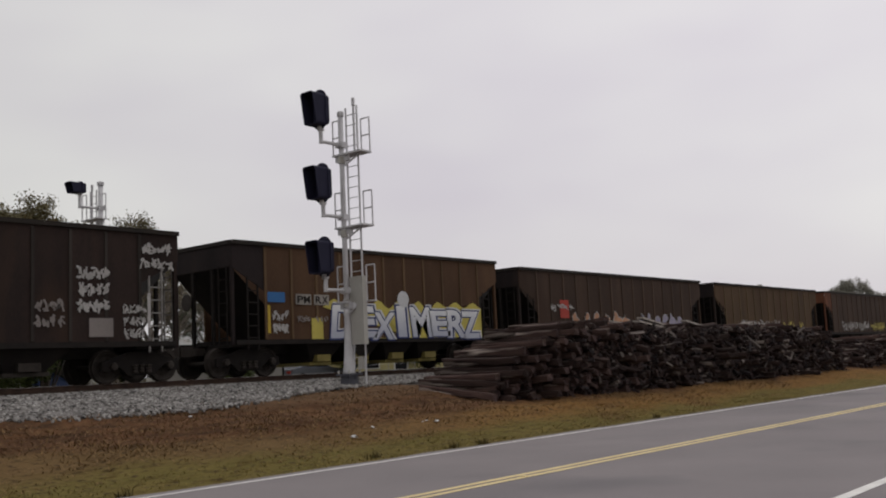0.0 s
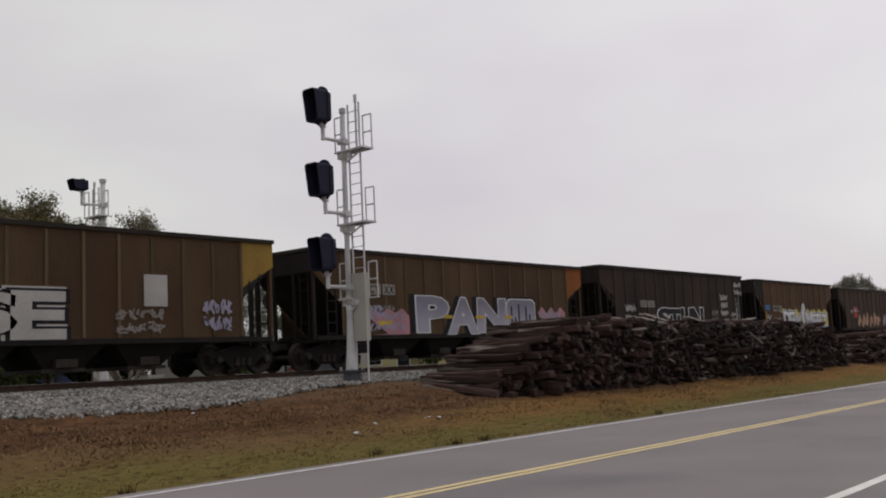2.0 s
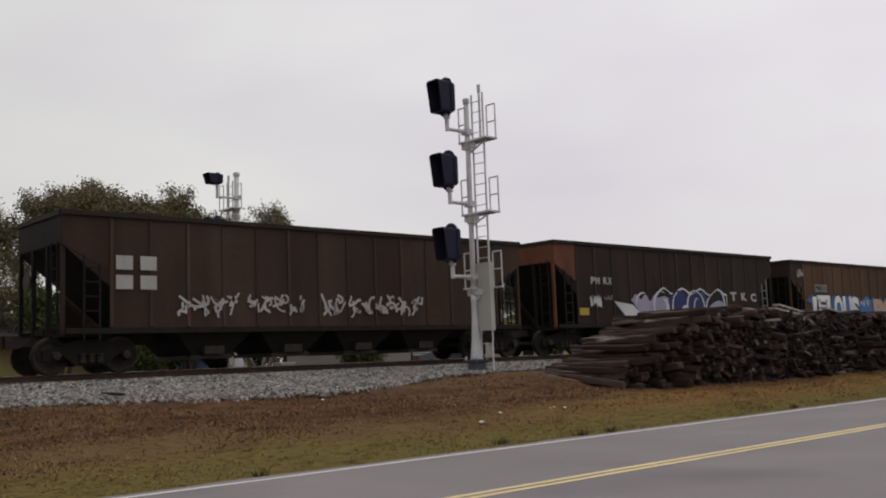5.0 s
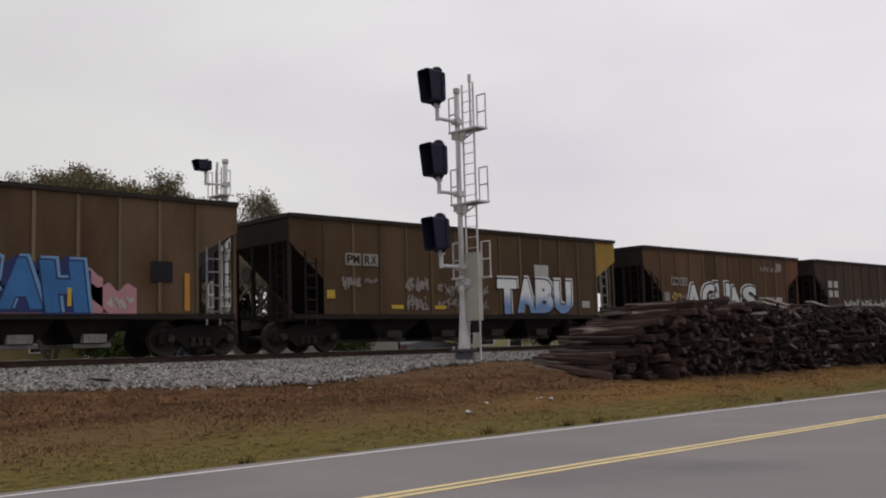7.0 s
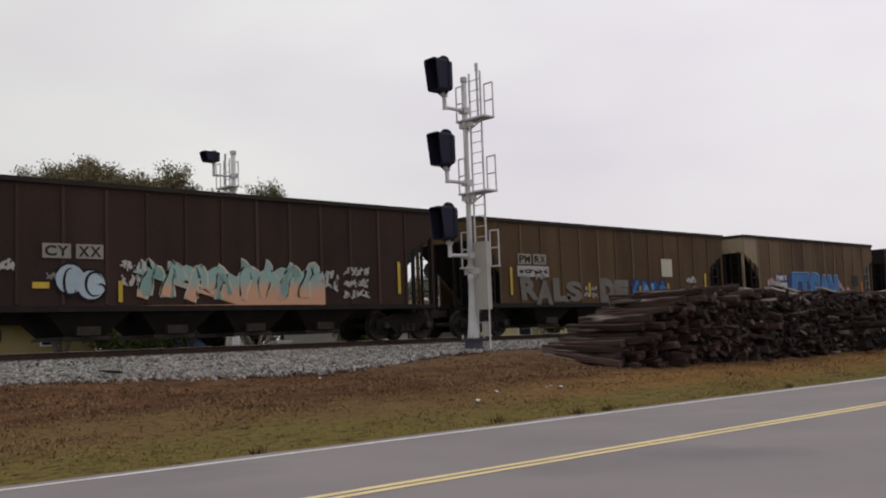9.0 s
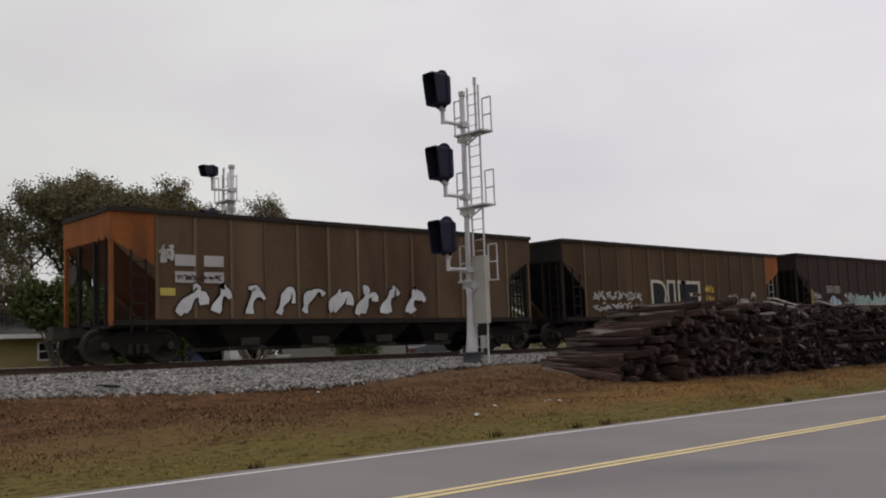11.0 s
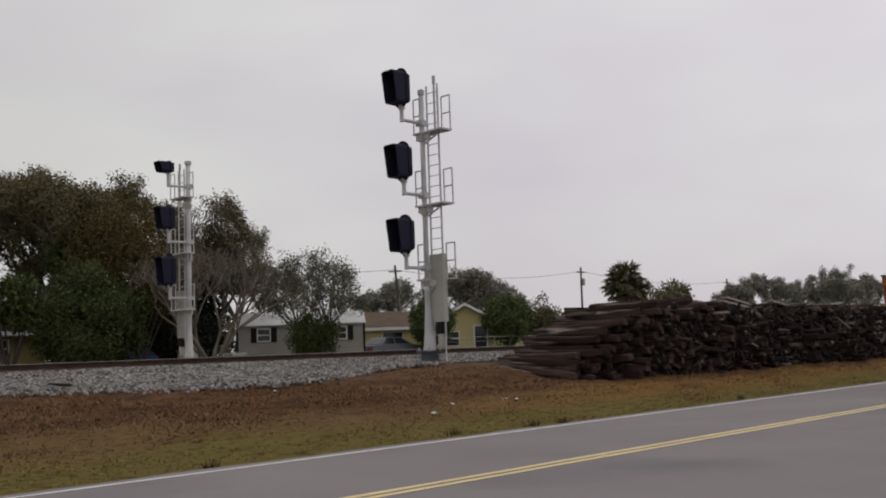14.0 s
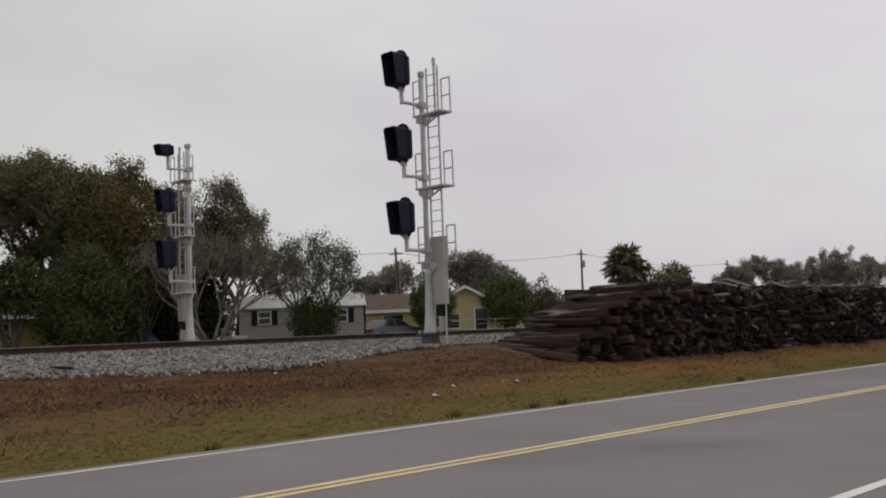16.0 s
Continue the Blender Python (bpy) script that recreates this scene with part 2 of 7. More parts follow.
# ---- mesh helpers ----
class Shape:
    """Vertices and faces gathered for one mesh."""

    def __init__(self):
        self.v, self.f, self.m = [], [], []

    def add(self, verts, faces, mi=0):
        o = len(self.v)
        self.v += [tuple(p) for p in verts]
        self.f += [tuple(o + i for i in q) for q in faces]
        self.m += [mi] * len(faces)
        return self

    def box(self, lo, hi, mi=0, m=None, taper=0.0):
        (a, b, c), (d, e, g) = lo, hi
        t = taper
        vs = [(a, b, c), (d, b, c), (d, e, c), (a, e, c), (a + t, b + t, g), (d - t, b + t, g), (d - t, e - t, g), (a + t, e - t, g)]
        if m is not None:
            vs = [m @ Vector(p) for p in vs]
        return self.add(vs, [(3, 2, 1, 0), (4, 5, 6, 7), (0, 1, 5, 4), (1, 2, 6, 5), (2, 3, 7, 6), (3, 0, 4, 7)], mi)

    def tube(self, p, q, r0, r1=None, n=8, mi=0, caps=True):
        p, q = Vector(p), Vector(q)
        r1 = r0 if r1 is None else r1
        d = (q - p).normalized()
        u = d.cross(Vector((0, 0, 1)) if abs(d.z) < 0.9 else Vector((1, 0, 0))).normalized()
        w = d.cross(u)
        vs = []
        for c, r in ((p, r0), (q, r1)):
            vs += [c + r * (math.cos(2 * math.pi * k / n) * u + math.sin(2 * math.pi * k / n) * w) for k in range(n)]
        fs = [(k, (k + 1) % n, n + (k + 1) % n, n + k) for k in range(n)]
        if caps:
            fs += [tuple(range(n))[::-1], tuple(range(n, 2 * n))]
        return self.add(vs, fs, mi)

    def prism(self, pts, y0, y1, mi=0, axis="y"):
        """A flat outline pushed through from y0 to y1."""
        n = len(pts)
        put = {"y": lambda a, b, c: (a, c, b), "x": lambda a, b, c: (c, a, b), "z": lambda a, b, c: (a, b, c)}[axis]
        vs = [put(a, b, y0) for a, b in pts] + [put(a, b, y1) for a, b in pts]
        fs = [tuple(range(n)), tuple(range(n, 2 * n))[::-1]] + [(k, n + k, n + (k + 1) % n, (k + 1) % n) for k in range(n)]
        return self.add(vs, fs, mi)

    def lathe(self, rings, n=16, mi=0, axis="z", at=(0, 0, 0)):
        """Rings (radius, height) turned round an axis."""
        vs = []
        for r, h in rings:
            for k in range(n):
                c, s = r * math.cos(2 * math.pi * k / n), r * math.sin(2 * math.pi * k / n)
                p = {"z": (c, s, h), "y": (c, h, s), "x": (h, c, s)}[axis]
                vs.append(tuple(p[i] + at[i] for i in range(3)))
        fs = [(j * n + k, j * n + (k + 1) % n, (j + 1) * n + (k + 1) % n, (j + 1) * n + k) for j in range(len(rings) - 1) for k in range(n)]
        fs += [tuple(range(n))[::-1], tuple((len(rings) - 1) * n + k for k in range(n))]
        return self.add(vs, fs, mi)

    def mesh(self, name, mats, smooth=False):
        me = bpy.data.meshes.new(name)
        me.from_pydata(self.v, [], self.f)
        for x in mats:
            me.materials.append(x)
        me.polygons.foreach_set("material_index", self.m)
        if smooth:
            me.polygons.foreach_set("use_smooth", [True] * len(self.f))
        me.update()
        bm = bmesh.new()
        bm.from_mesh(me)
        bmesh.ops.recalc_face_normals(bm, faces=bm.faces)
        bm.to_mesh(me)
        bm.free()
        return me


def part(name, shape, material, parent=None, label="", smooth=False, at=None):
    """One mesh object, under a thing or a part."""
    mats = material if isinstance(material, (list, tuple)) else [material]
    me = shape if isinstance(shape, bpy.types.Mesh) else shape.mesh(name, mats, smooth)
    ob = new(name, me)
    if parent is not None:
        ob.parent = parent
    if at is not None:
        ob.matrix_basis = at
    if label:
        ob["label"] = label
    return ob


def thing(name, m, label, category, group="", kind=""):
    ob = new(name)
    ob.empty_display_size = 0.3
    ob.matrix_basis = m
    return tagged(ob, label, category, group, kind)


def setting(name, shape, material, label, category):
    return tagged(part(name, shape, material), label, category, kind="structure")


# ---- the ground: road, verge, ballast ----
PROFILE = ((-3000, -0.25), (-6, -0.25), (0.5, -0.06), (3.0, -0.03), (11.7, -0.03), (12.3, -0.02), (13.4, 0.16), (15.2, 0.52), (17.2, 0.82), (18.6, 0.98), (20.2, 1.06), (22.6, 1.1),
           (33.0, 1.08), (36.0, 0.92), (60.0, 0.9), (3000, 0.9))


def ground_z(y):
    return float(np.interp(y, [p[0] for p in PROFILE], [p[1] for p in PROFILE]))


BLADE = {
    "green": island_mat("green_blades", ((0.11, 0.09, 0.02), (0.16, 0.12, 0.032), (0.22, 0.155, 0.05))),
    "straw": island_mat("straw_blades", ((0.15, 0.09, 0.036), (0.21, 0.13, 0.056), (0.1, 0.06, 0.025))),
    "weed": island_mat("dead_weed_blades", ((0.09, 0.044, 0.022), (0.14, 0.07, 0.034), (0.21, 0.125, 0.07))),
}


def make_ground():
    xs = [-3000, -600, -150, -60, -30, -15] + [-10 + 0.6 * i for i in range(150)] + [85, 95, 110, 130, 160, 220, 400, 1000, 3000]
    ys = [-3000, -500, -100, -30, -10, -6, -3, 0.5, 3.0] + [11.7 + 0.3 * i for i in range(44)] + [26, 29, 33, 34.5, 36, 40, 46, 52, 60, 70, 85, 110, 160, 300, 800, 3000]
    s = Shape()
    for y in ys:
        for x in xs:
            z = ground_z(y)
            if 12.2 < y < 24 and -12 < x < 90:
                z += 0.09 * noise.noise((x * 0.35, y * 0.6, 3.1)) + 0.04 * noise.noise((x * 1.3, y * 1.6, 7.7))
            elif y > 36:
                z += 0.1 * noise.noise((x * 0.05, y * 0.05, 1.0))
            s.v.append((x, y, z))
    w = len(xs)
    s.f = [(j * w + i, j * w + i + 1, (j + 1) * w + i + 1, (j + 1) * w + i) for j in range(len(ys) - 1) for i in range(w - 1)]
    s.m = [0] * len(s.f)
    setting("ground", s, M["ground"], "grassy roadside verge, green by the road and brown uphill", "ground")


def strip(x0, x1, y0, y1, z, step=None, wob=0.0):
    s = Shape()
    n = max(1, int((x1 - x0) / (step or (x1 - x0))))
    for i in range(n + 1):
        x = x0 + (x1 - x0) * i / n
        d0, d1 = (wob * noise.noise((x * 0.9, y0, 0.5)), wob * noise.noise((x * 0.9, y1, 5.5))) if wob else (0, 0)
        s.v += [(x, y0 + d0, z), (x, y1 + d1, z)]
    s.f = [(2 * i, 2 * i + 2, 2 * i + 3, 2 * i + 1) for i in range(n)]
    s.m = [0] * n
    return s


def make_road():
    slab = Shape()
    xs = [-400 + 340 * i / 20 for i in range(20)] + [-60 + 0.5 * i for i in range(320)] + [100 + 45 * i for i in range(20)]
    for x in xs:
        e0, e1 = 0.05 * noise.noise((x * 0.7, 0.3, 0)), 0.09 * noise.noise((x * 0.8, 9.1, 0))
        slab.v += [(x, 2.3 + e0, -0.2), (x, 2.3 + e0, 0.0), (x, 11.62 + e1, 0.0), (x, 11.75 + e1, -0.2)]
    for i in range(len(xs) - 1):
        for k in range(3):
            slab.f.append((4 * i + k, 4 * i + 4 + k, 4 * i + 5 + k, 4 * i + 1 + k))
    slab.m = [0] * len(slab.f)
    setting("road", slab, M["asphalt"], "worn grey asphalt two-lane road", "road")
    for nm, y, wd, mt, lab in (("edge_line_1", 11.3, 0.095, "white_line", "thin white edge line along the road"), ("edge_line_2", 3.5, 0.13, "white_line", "white edge line beside the shoulder"),
                               ("centre_line_1", 7.73, 0.12, "yellow_line", "yellow half of the double centre line"), ("centre_line_2", 7.93, 0.12, "yellow_line", "yellow half of the double centre line")):
        setting(nm, strip(-60, 300, y - wd / 2, y + wd / 2, 0.005, 0.4, 0.02), M[mt], lab, "road marking")
    setting("shoulder", strip(-60, 300, 0.4, 2.32, -0.004, 0.5, 0.15), M["shoulder"], "strip of grey gravel beside the road", "road shoulder")
    stud = Shape().box((-0.05, -0.05, 0), (0.05, 0.05, 0.018), taper=0.015)
    me = stud.mesh("road_stud", [M["yellow_line"]])
    for x in (-1.6, 10.6, 22.8, 35.0):
        ob = tagged(new("road_stud", me), "small amber raised reflector between the yellow lines", "road stud", "road studs")
        ob.location = (x, 7.74, 0.001)


RAIL_TOP = 1.45
TRACKS = (25.3, 29.7)


def make_tracks():
    bed = Shape()
    prof = [(21.6, 0.98), (23.2, 1.24), (31.8, 1.24), (33.6, 0.9)]
    xs = [-400, -100] + [-40 + 1.0 * i for i in range(160)] + [180, 400, 1200]
    for x in xs:
        for j, (y, z) in enumerate(prof):
            d = 0.06 * noise.noise((x * 0.6, y, 2.0))
            bed.v.append((x, y + d * 3, z + d * 0.4))
    bed.f = [(4 * i + k, 4 * i + 4 + k, 4 * i + 5 + k, 4 * i + 1 + k) for i in range(len(xs) - 1) for k in range(3)]
    bed.m = [0] * len(bed.f)
    setting("track_bed", bed, M["ballast"], "raised bed of grey crushed stone", "track bed")
    # the shoulder that spills towards the road, widest where no pile stands
    sp = Shape()
    for i in range(150):
        x = -30 + 0.6 * i
        lo = foot_of_ballast(x)
        for k in range(9):
            y = lo + (22.0 - lo) * k / 8
            sp.v.append((x, y, ground_z(y) + (0.02 if k else -0.02) + 0.03 * noise.noise((x, y, 0)) + 0.05 + (-0.08 if k == 0 else 0) + (0.10 if k == 8 else 0)))
    sp.f = [(9 * i + k, 9 * i + 9 + k, 9 * i + 10 + k, 9 * i + 1 + k) for i in range(149) for k in range(8)]
    sp.m = [0] * len(sp.f)
    setting("ballast_shoulder", sp, M["ballast"], "slope of loose grey ballast stones", "ballast")
    prof_r = [(-0.075, -0.17), (0.075, -0.17), (0.07, -0.155), (0.012, -0.13), (0.012, -0.045), (0.036, -0.035), (0.036, -0.002), (0.03, 0), (-0.03, 0), (-0.036, -0.002), (-0.036, -0.035), (-0.012, -0.045), (-0.012, -0.13), (-0.07, -0.155)]
    for k, yc in enumerate(TRACKS):
        for j, side in enumerate((-0.755, 0.755)):
            s = Shape().prism([(yc + side + a, RAIL_TOP + b) for a, b in prof_r], -300, 900, axis="x")
            for q, f in enumerate(s.f):
                if len(f) == 4 and min(s.v[i][2] for i in f) > RAIL_TOP - 0.004:
                    s.m[q] = 1
            setting(f"rail_{2 * k + j + 1}", s, [M["rail"], M["railhead"]], "rusty steel rail with a worn head", "rail")


def foot_of_ballast(x):
    return float(np.interp(x, (-30, 6.3, 8.2, 10.3, 11.8, 14.3, 15.8, 17.7, 20, 60), (18.0, 17.86, 17.4, 17.05, 16.9, 17.6, 18.15, 18.9, 19.5, 20.5))) + 0.3 * noise.noise((x * 0.5, 4.2, 0))


def make_ballast_stones():
    """Loose stones on the slope and the near edge of the bed."""
    rng = np.random.default_rng(5)
    base = np.array([(1, 0, -0.5), (-0.6, 0.9, -0.5), (-0.6, -0.9, -0.5), (0.5, 0.6, 0.5), (-0.8, 0.1, 0.5), (0.4, -0.7, 0.55)])
    faces = ((0, 1, 3), (1, 4, 3), (1, 2, 4), (2, 5, 4), (2, 0, 5), (0, 3, 5), (3, 4, 5))
    vs, fs = [], []
    count = 0
    while count < 38000:
        x = rng.uniform(-3, 34) if rng.random() < 0.85 else rng.uniform(34, 60)
        y = 16.4 + 7.4 * rng.random()
        foot = foot_of_ballast(x)
        if y < foot - 0.3 * rng.random() ** 2:
            continue
        if y < 22:
            z = ground_z(y) + 0.06 + (0.1 * max(0, (y - 21)))
        else:
            z = 1.0 + 0.16 * (min(y, 23.2) - 21.6)
        r = rng.uniform(0.026, 0.062)
        a = rng.uniform(0, 6.28)
        p = base * rng.uniform(0.7, 1.2, base.shape) * r
        c, s = math.cos(a), math.sin(a)
        tilt = rng.uniform(-0.6, 0.6)
        px = p[:, 0] * c - p[:, 1] * s + x
        py = p[:, 0] * s + p[:, 1] * c + y
        o = len(vs)
        vs += list(zip(px.tolist(), py.tolist(), (p[:, 2] + tilt * p[:, 0] + z).tolist()))
        fs += [(o + i, o + j, o + k) for i, j, k in faces]
        count += 1
    me = bpy.data.meshes.new("ballast_stones")
    me.from_pydata(vs, [], fs)
    me.materials.append(M["stone"])
    tagged(new("ballast_stones", me), "loose grey and white crushed ballast stones", "gravel", kind="stuff")


def make_grass():
    """Tufts: green near the road, straw above, dead weeds by the stones."""
    rng = np.random.default_rng(8)
    kinds = {"green": ([], []), "straw": ([], []), "weed": ([], [])}
    for _ in range(20000):
        y = rng.uniform(11.85, 19.2)
        x = rng.uniform(-3, 16 + y * 1.4) if rng.random() < 0.8 else rng.uniform(20, 75)
        if y > foot_of_ballast(x) + 0.25 or (15.0 < y and x > 20.0):
            continue
        clump = noise.noise((x * 0.5, y * 1.3, 9.0))
        if clump < -0.1 and rng.random() < 0.75:
            continue
        band = y + 1.6 * noise.noise((x * 0.4, y * 0.4, 2.0))
        kind = "green" if band < 13.4 else "straw" if band < 14.9 or rng.random() < 0.35 else "weed"
        vs, fs = kinds[kind]
        z = ground_z(y) + 0.09 * noise.noise((x * 0.35, y * 0.6, 3.1)) + 0.04 * noise.noise((x * 1.3, y * 1.6, 7.7)) - 0.015
        for _b in range(9):
            h = rng.uniform(0.02, 0.06) * (1 + 0.9 * max(0, clump)) * (0.5 if kind == "green" else 1.0)
            a, lean, w = rng.uniform(0, 6.28), rng.uniform(0.7, 2.2), rng.uniform(0.006, 0.014)
            c, s = math.cos(a), math.sin(a)
            px, py = x + rng.normal(0, 0.3), y + rng.normal(0, 0.16)
            o = len(vs)
            vs += [(px - s * w, py + c * w, z), (px + s * w, py - c * w, z), (px + c * h * lean, py + s * h * lean, z + h)]
            fs.append((o, o + 1, o + 2))
    for kind, (vs, fs) in kinds.items():
        me = bpy.data.meshes.new("grass")
        me.from_pydata(vs, [], fs)
        me.materials.append(BLADE[kind])
        tagged(new({"green": "grass", "straw": "dry_grass", "weed": "dead_weeds"}[kind], me), {"green": "short green grass beside the road", "straw": "straw-coloured dry verge grass", "weed": "dead red-brown weeds below the ballast"}[kind], "grass", kind="stuff")


# ---- signal masts ----
def stadium(w, h, r, n=6):
    """A rounded rectangle outline, w wide and h high."""
    out = []
    for cx, cz, a0 in ((w / 2 - r, h / 2 - r, 0), (r - w / 2, h / 2 - r, 90), (r - w / 2, r - h / 2, 180), (w / 2 - r, r - h / 2, 270)):
        out += [(cx + r * math.cos(radians(a0 + 90 * k / n)), cz + r * math.sin(radians(a0 + 90 * k / n))) for k in range(n + 1)]
    return out


def hood_shape():
    """A deep open hood that reaches furthest at its top; it faces -x."""
    out, inn = stadium(0.52, 0.92, 0.08, 3), stadium(0.48, 0.88, 0.07, 3)
    n = len(out)
    rings = []
    for ol, deep in ((out, False), (out, True), (inn, True), (inn, False)):
        rings += [(-(0.45 + 0.14 * z) if deep else -0.03, y, z - 0.03) for y, z in ol]
    return Shape().add(rings, [(j * n + k, j * n + (k + 1) % n, (j + 1) * n + (k + 1) % n, (j + 1) * n + k) for j in range(3) for k in range(n)])


def signal_mast(m, label, heads, plats, tall=7.85, stout=1.0):
    """A tapering steel mast with three hooded heads on side arms, caged platforms and a ladder. x is along the track."""
    root = thing("signal_mast", m, label, "railway signal", "signal masts by the track")
    part("foundation", Shape().box((-0.2, -0.2, -0.5), (0.2, 0.2, 0.27), taper=0.03), M["foundation"], root, "dark grey steel foundation stub")
    flange = Shape().box((-0.27, -0.27, 0.27), (0.27, 0.27, 0.32))
    part("base_flange", flange, M["foundation"], root)
    for bx in (-0.21, 0.21):
        for by in (-0.21, 0.21):
            part("bolt", Shape().lathe([(0.03, 0.32), (0.03, 0.37), (0.015, 0.42)], 6, at=(bx, by, 0)), M["galv_sheet"], root)
    base = Shape().lathe([(0.185, 0.32), (0.17, 0.38), (0.13, 0.8), (0.1, 1.4), (0.09, 1.95), (0.1, 1.97), (0.1, 2.12), (0.08, 2.14)], 14)
    part("base_casting", base, M["galv"], root, smooth=True)
    part("pole", Shape().lathe([(0.078 * stout, 2.1), (0.076 * stout, 3.4), (0.074 * stout, 5.0), (0.072 * stout, tall)], 16), M["galv"], root, smooth=True)
    part("pole_cap", Shape().lathe([(0.1 * stout, tall - 0.1), (0.1 * stout, tall + 0.03), (0.06, tall + 0.06)], 14), M["galv"], root, "grey pole cap")
    for zc in (2.2, 4.2, 6.35):
        part("clamp", Shape().lathe([(0.08 * stout, zc), (0.11 * stout, zc + 0.01), (0.11 * stout, zc + 0.2), (0.08 * stout, zc + 0.21)], 10), M["galv_sheet"], root, "grey clamp band")
    plate_me = Shape().prism(stadium(0.58, 1.16, 0.288, 9), -0.04, 0.0, axis="x").mesh("signal_head", [M["signal_black"]])
    hood_me = hood_shape().mesh("hood", [M["signal_black"]])
    house_me = Shape().prism(stadium(0.4, 0.86, 0.1, 3), 0.0, 0.17, axis="x").mesh("housing", [M["signal_black"]])
    lens_me = Shape().lathe([(0.1, 0.0), (0.09, -0.02), (0.02, -0.035)], 14, axis="x").mesh("lens", [M["lens"]])
    for hx, hy, hz, za, turn, sw, sh in heads:
        arm = Shape().tube((0, 0, za), (hx, hy, za), 0.05, n=10)
        arm.tube((hx, hy, za - 0.06), (hx, hy, hz - 0.5 * sh), 0.06, n=10)
        arm.lathe([(0.085, hz - 0.62 * sh), (0.1, hz - 0.6 * sh), (0.1, hz - 0.5 * sh), (0.07, hz - 0.48 * sh)], 10, at=(hx, hy, 0))
        arm.box((-0.13, -0.13, za - 0.08), (0.13, 0.13, za + 0.08))
        part("arm", arm, M["galv"], root, "galvanised side arm")
        hd = part("signal_head", plate_me, None, root, "black hooded signal head", at=pose(hx, hy, hz, 0, 0, turn) @ Matrix.Diagonal((1.0, sw, sh, 1)))
        part("hood", hood_me, None, hd)
        part("housing", house_me, None, hd)
        for lz in (0.27, 0.0, -0.27):
            part("lens", lens_me, None, hd, "unlit dark lens", at=pose(-0.042, 0, lz))
    for z, whole in plats:
        pl = Shape()
        if whole:
            pl.box((-0.1, -0.86, z - 0.05), (0.36, 0.3, z))
        else:
            pl.box((-0.14, -0.12, z - 0.05), (0.3, 0.3, z))
        plat = part("platform", pl, M["galv"], root, "galvanised grating platform")
        part("hanger", Shape().box((-0.02, -0.3, z - 0.22), (0.05, 0.25, z - 0.051)), M["galv"], plat)
        if not whole:
            part("toe_bar", Shape().box((0.28, -0.86, z - 0.04), (0.36, -0.5, z)), M["galv"], plat)
        for sx, y0, y1 in ((-0.06, 0.02, 0.28), (0.32, -0.84, -0.5)):
            rail = Shape()
            for yy in (y0, y1):
                rail.tube((sx, yy, z), (sx, yy, z + 1.0), 0.022, n=6)
            for zz in (0.5, 1.0):
                rail.tube((sx, y0, z + zz), (sx, y1, z + zz), 0.022, n=6)
            part("guard_rail", rail, M["galv"], plat)
        part("bracket", Shape().tube((0, -0.1, z - 0.35), (0.1, -0.65 if whole else -0.4, z - 0.05), 0.028, n=6), M["galv"], plat)
    lx, y0, y1 = 0.12, -0.55, -0.1
    part("ladder_rail", Shape().box((lx - 0.02, y0 - 0.02, -0.1), (lx + 0.02, y0 + 0.02, 8.0)), M["galv"], root)
    part("ladder_rail", Shape().box((lx - 0.02, y1 - 0.02, 0.4), (lx + 0.02, y1 + 0.02, 8.0)), M["galv"], root)
    rung = Shape().tube((0, y0, 0), (0, y1, 0), 0.013, n=6).mesh("rung", [M["galv"]])
    for i in range(25):
        part("rung", rung, M["galv"], root, at=pose(lx, 0, 0.45 + 0.305 * i))
    part("climb_guard", Shape().box((lx - 0.06, y0 - 0.04, 1.12), (lx - 0.03, y1 + 0.04, 3.05)).box((lx - 0.03, y0 - 0.04, 1.12), (lx + 0.1, y0 - 0.015, 3.05)), M["galv_sheet"], root, "flat grey anti-climb plate on the ladder")
    part("antenna", Shape().lathe([(0.032, 6.7), (0.032, 8.02), (0.05, 8.03), (0.05, 8.25)], 8, at=(0.14, -0.4, 0)), M["galv"], root, "stub antenna tube")
    part("junction_box", Shape().box((lx - 0.1, -0.55, 0.8), (lx + 0.1, -0.3, 1.12)), M["under"], root, "small dark lock box")
    part("cabinet", Shape().box((lx - 0.1, -0.5, 0.42), (lx + 0.05, -0.34, 0.78), taper=0.01), M["galv_sheet"], root, "small grey control box")
    return root


def make_masts():
    signal_mast(pose(19.33, 20.0, 1.1), "tall galvanised signal mast with three black hooded heads",
                ((-0.79, 0.0, 7.82, 6.9, 0, 1, 1), (-0.79, 0.0, 5.69, 4.78, 0, 1, 1), (-0.79, 0.0, 3.59, 2.67, 0, 1, 1)), ((6.63, True), (4.5, True), (2.36, False)), 7.85)
    signal_mast(pose(20.45, 35.0, 1.12, 0, 0, 180), "galvanised signal mast across the tracks with dark heads",
                ((0.84, -0.1, 8.0, 7.26, 180, 1, 0.45), (0.84, -0.1, 5.95, 4.98, 180, 1, 0.95), (0.8, -0.1, 3.83, 2.72, 180, 1.1, 1.2)), ((6.84, True), (4.56, True), (2.28, True)), 8.28, 1.35)


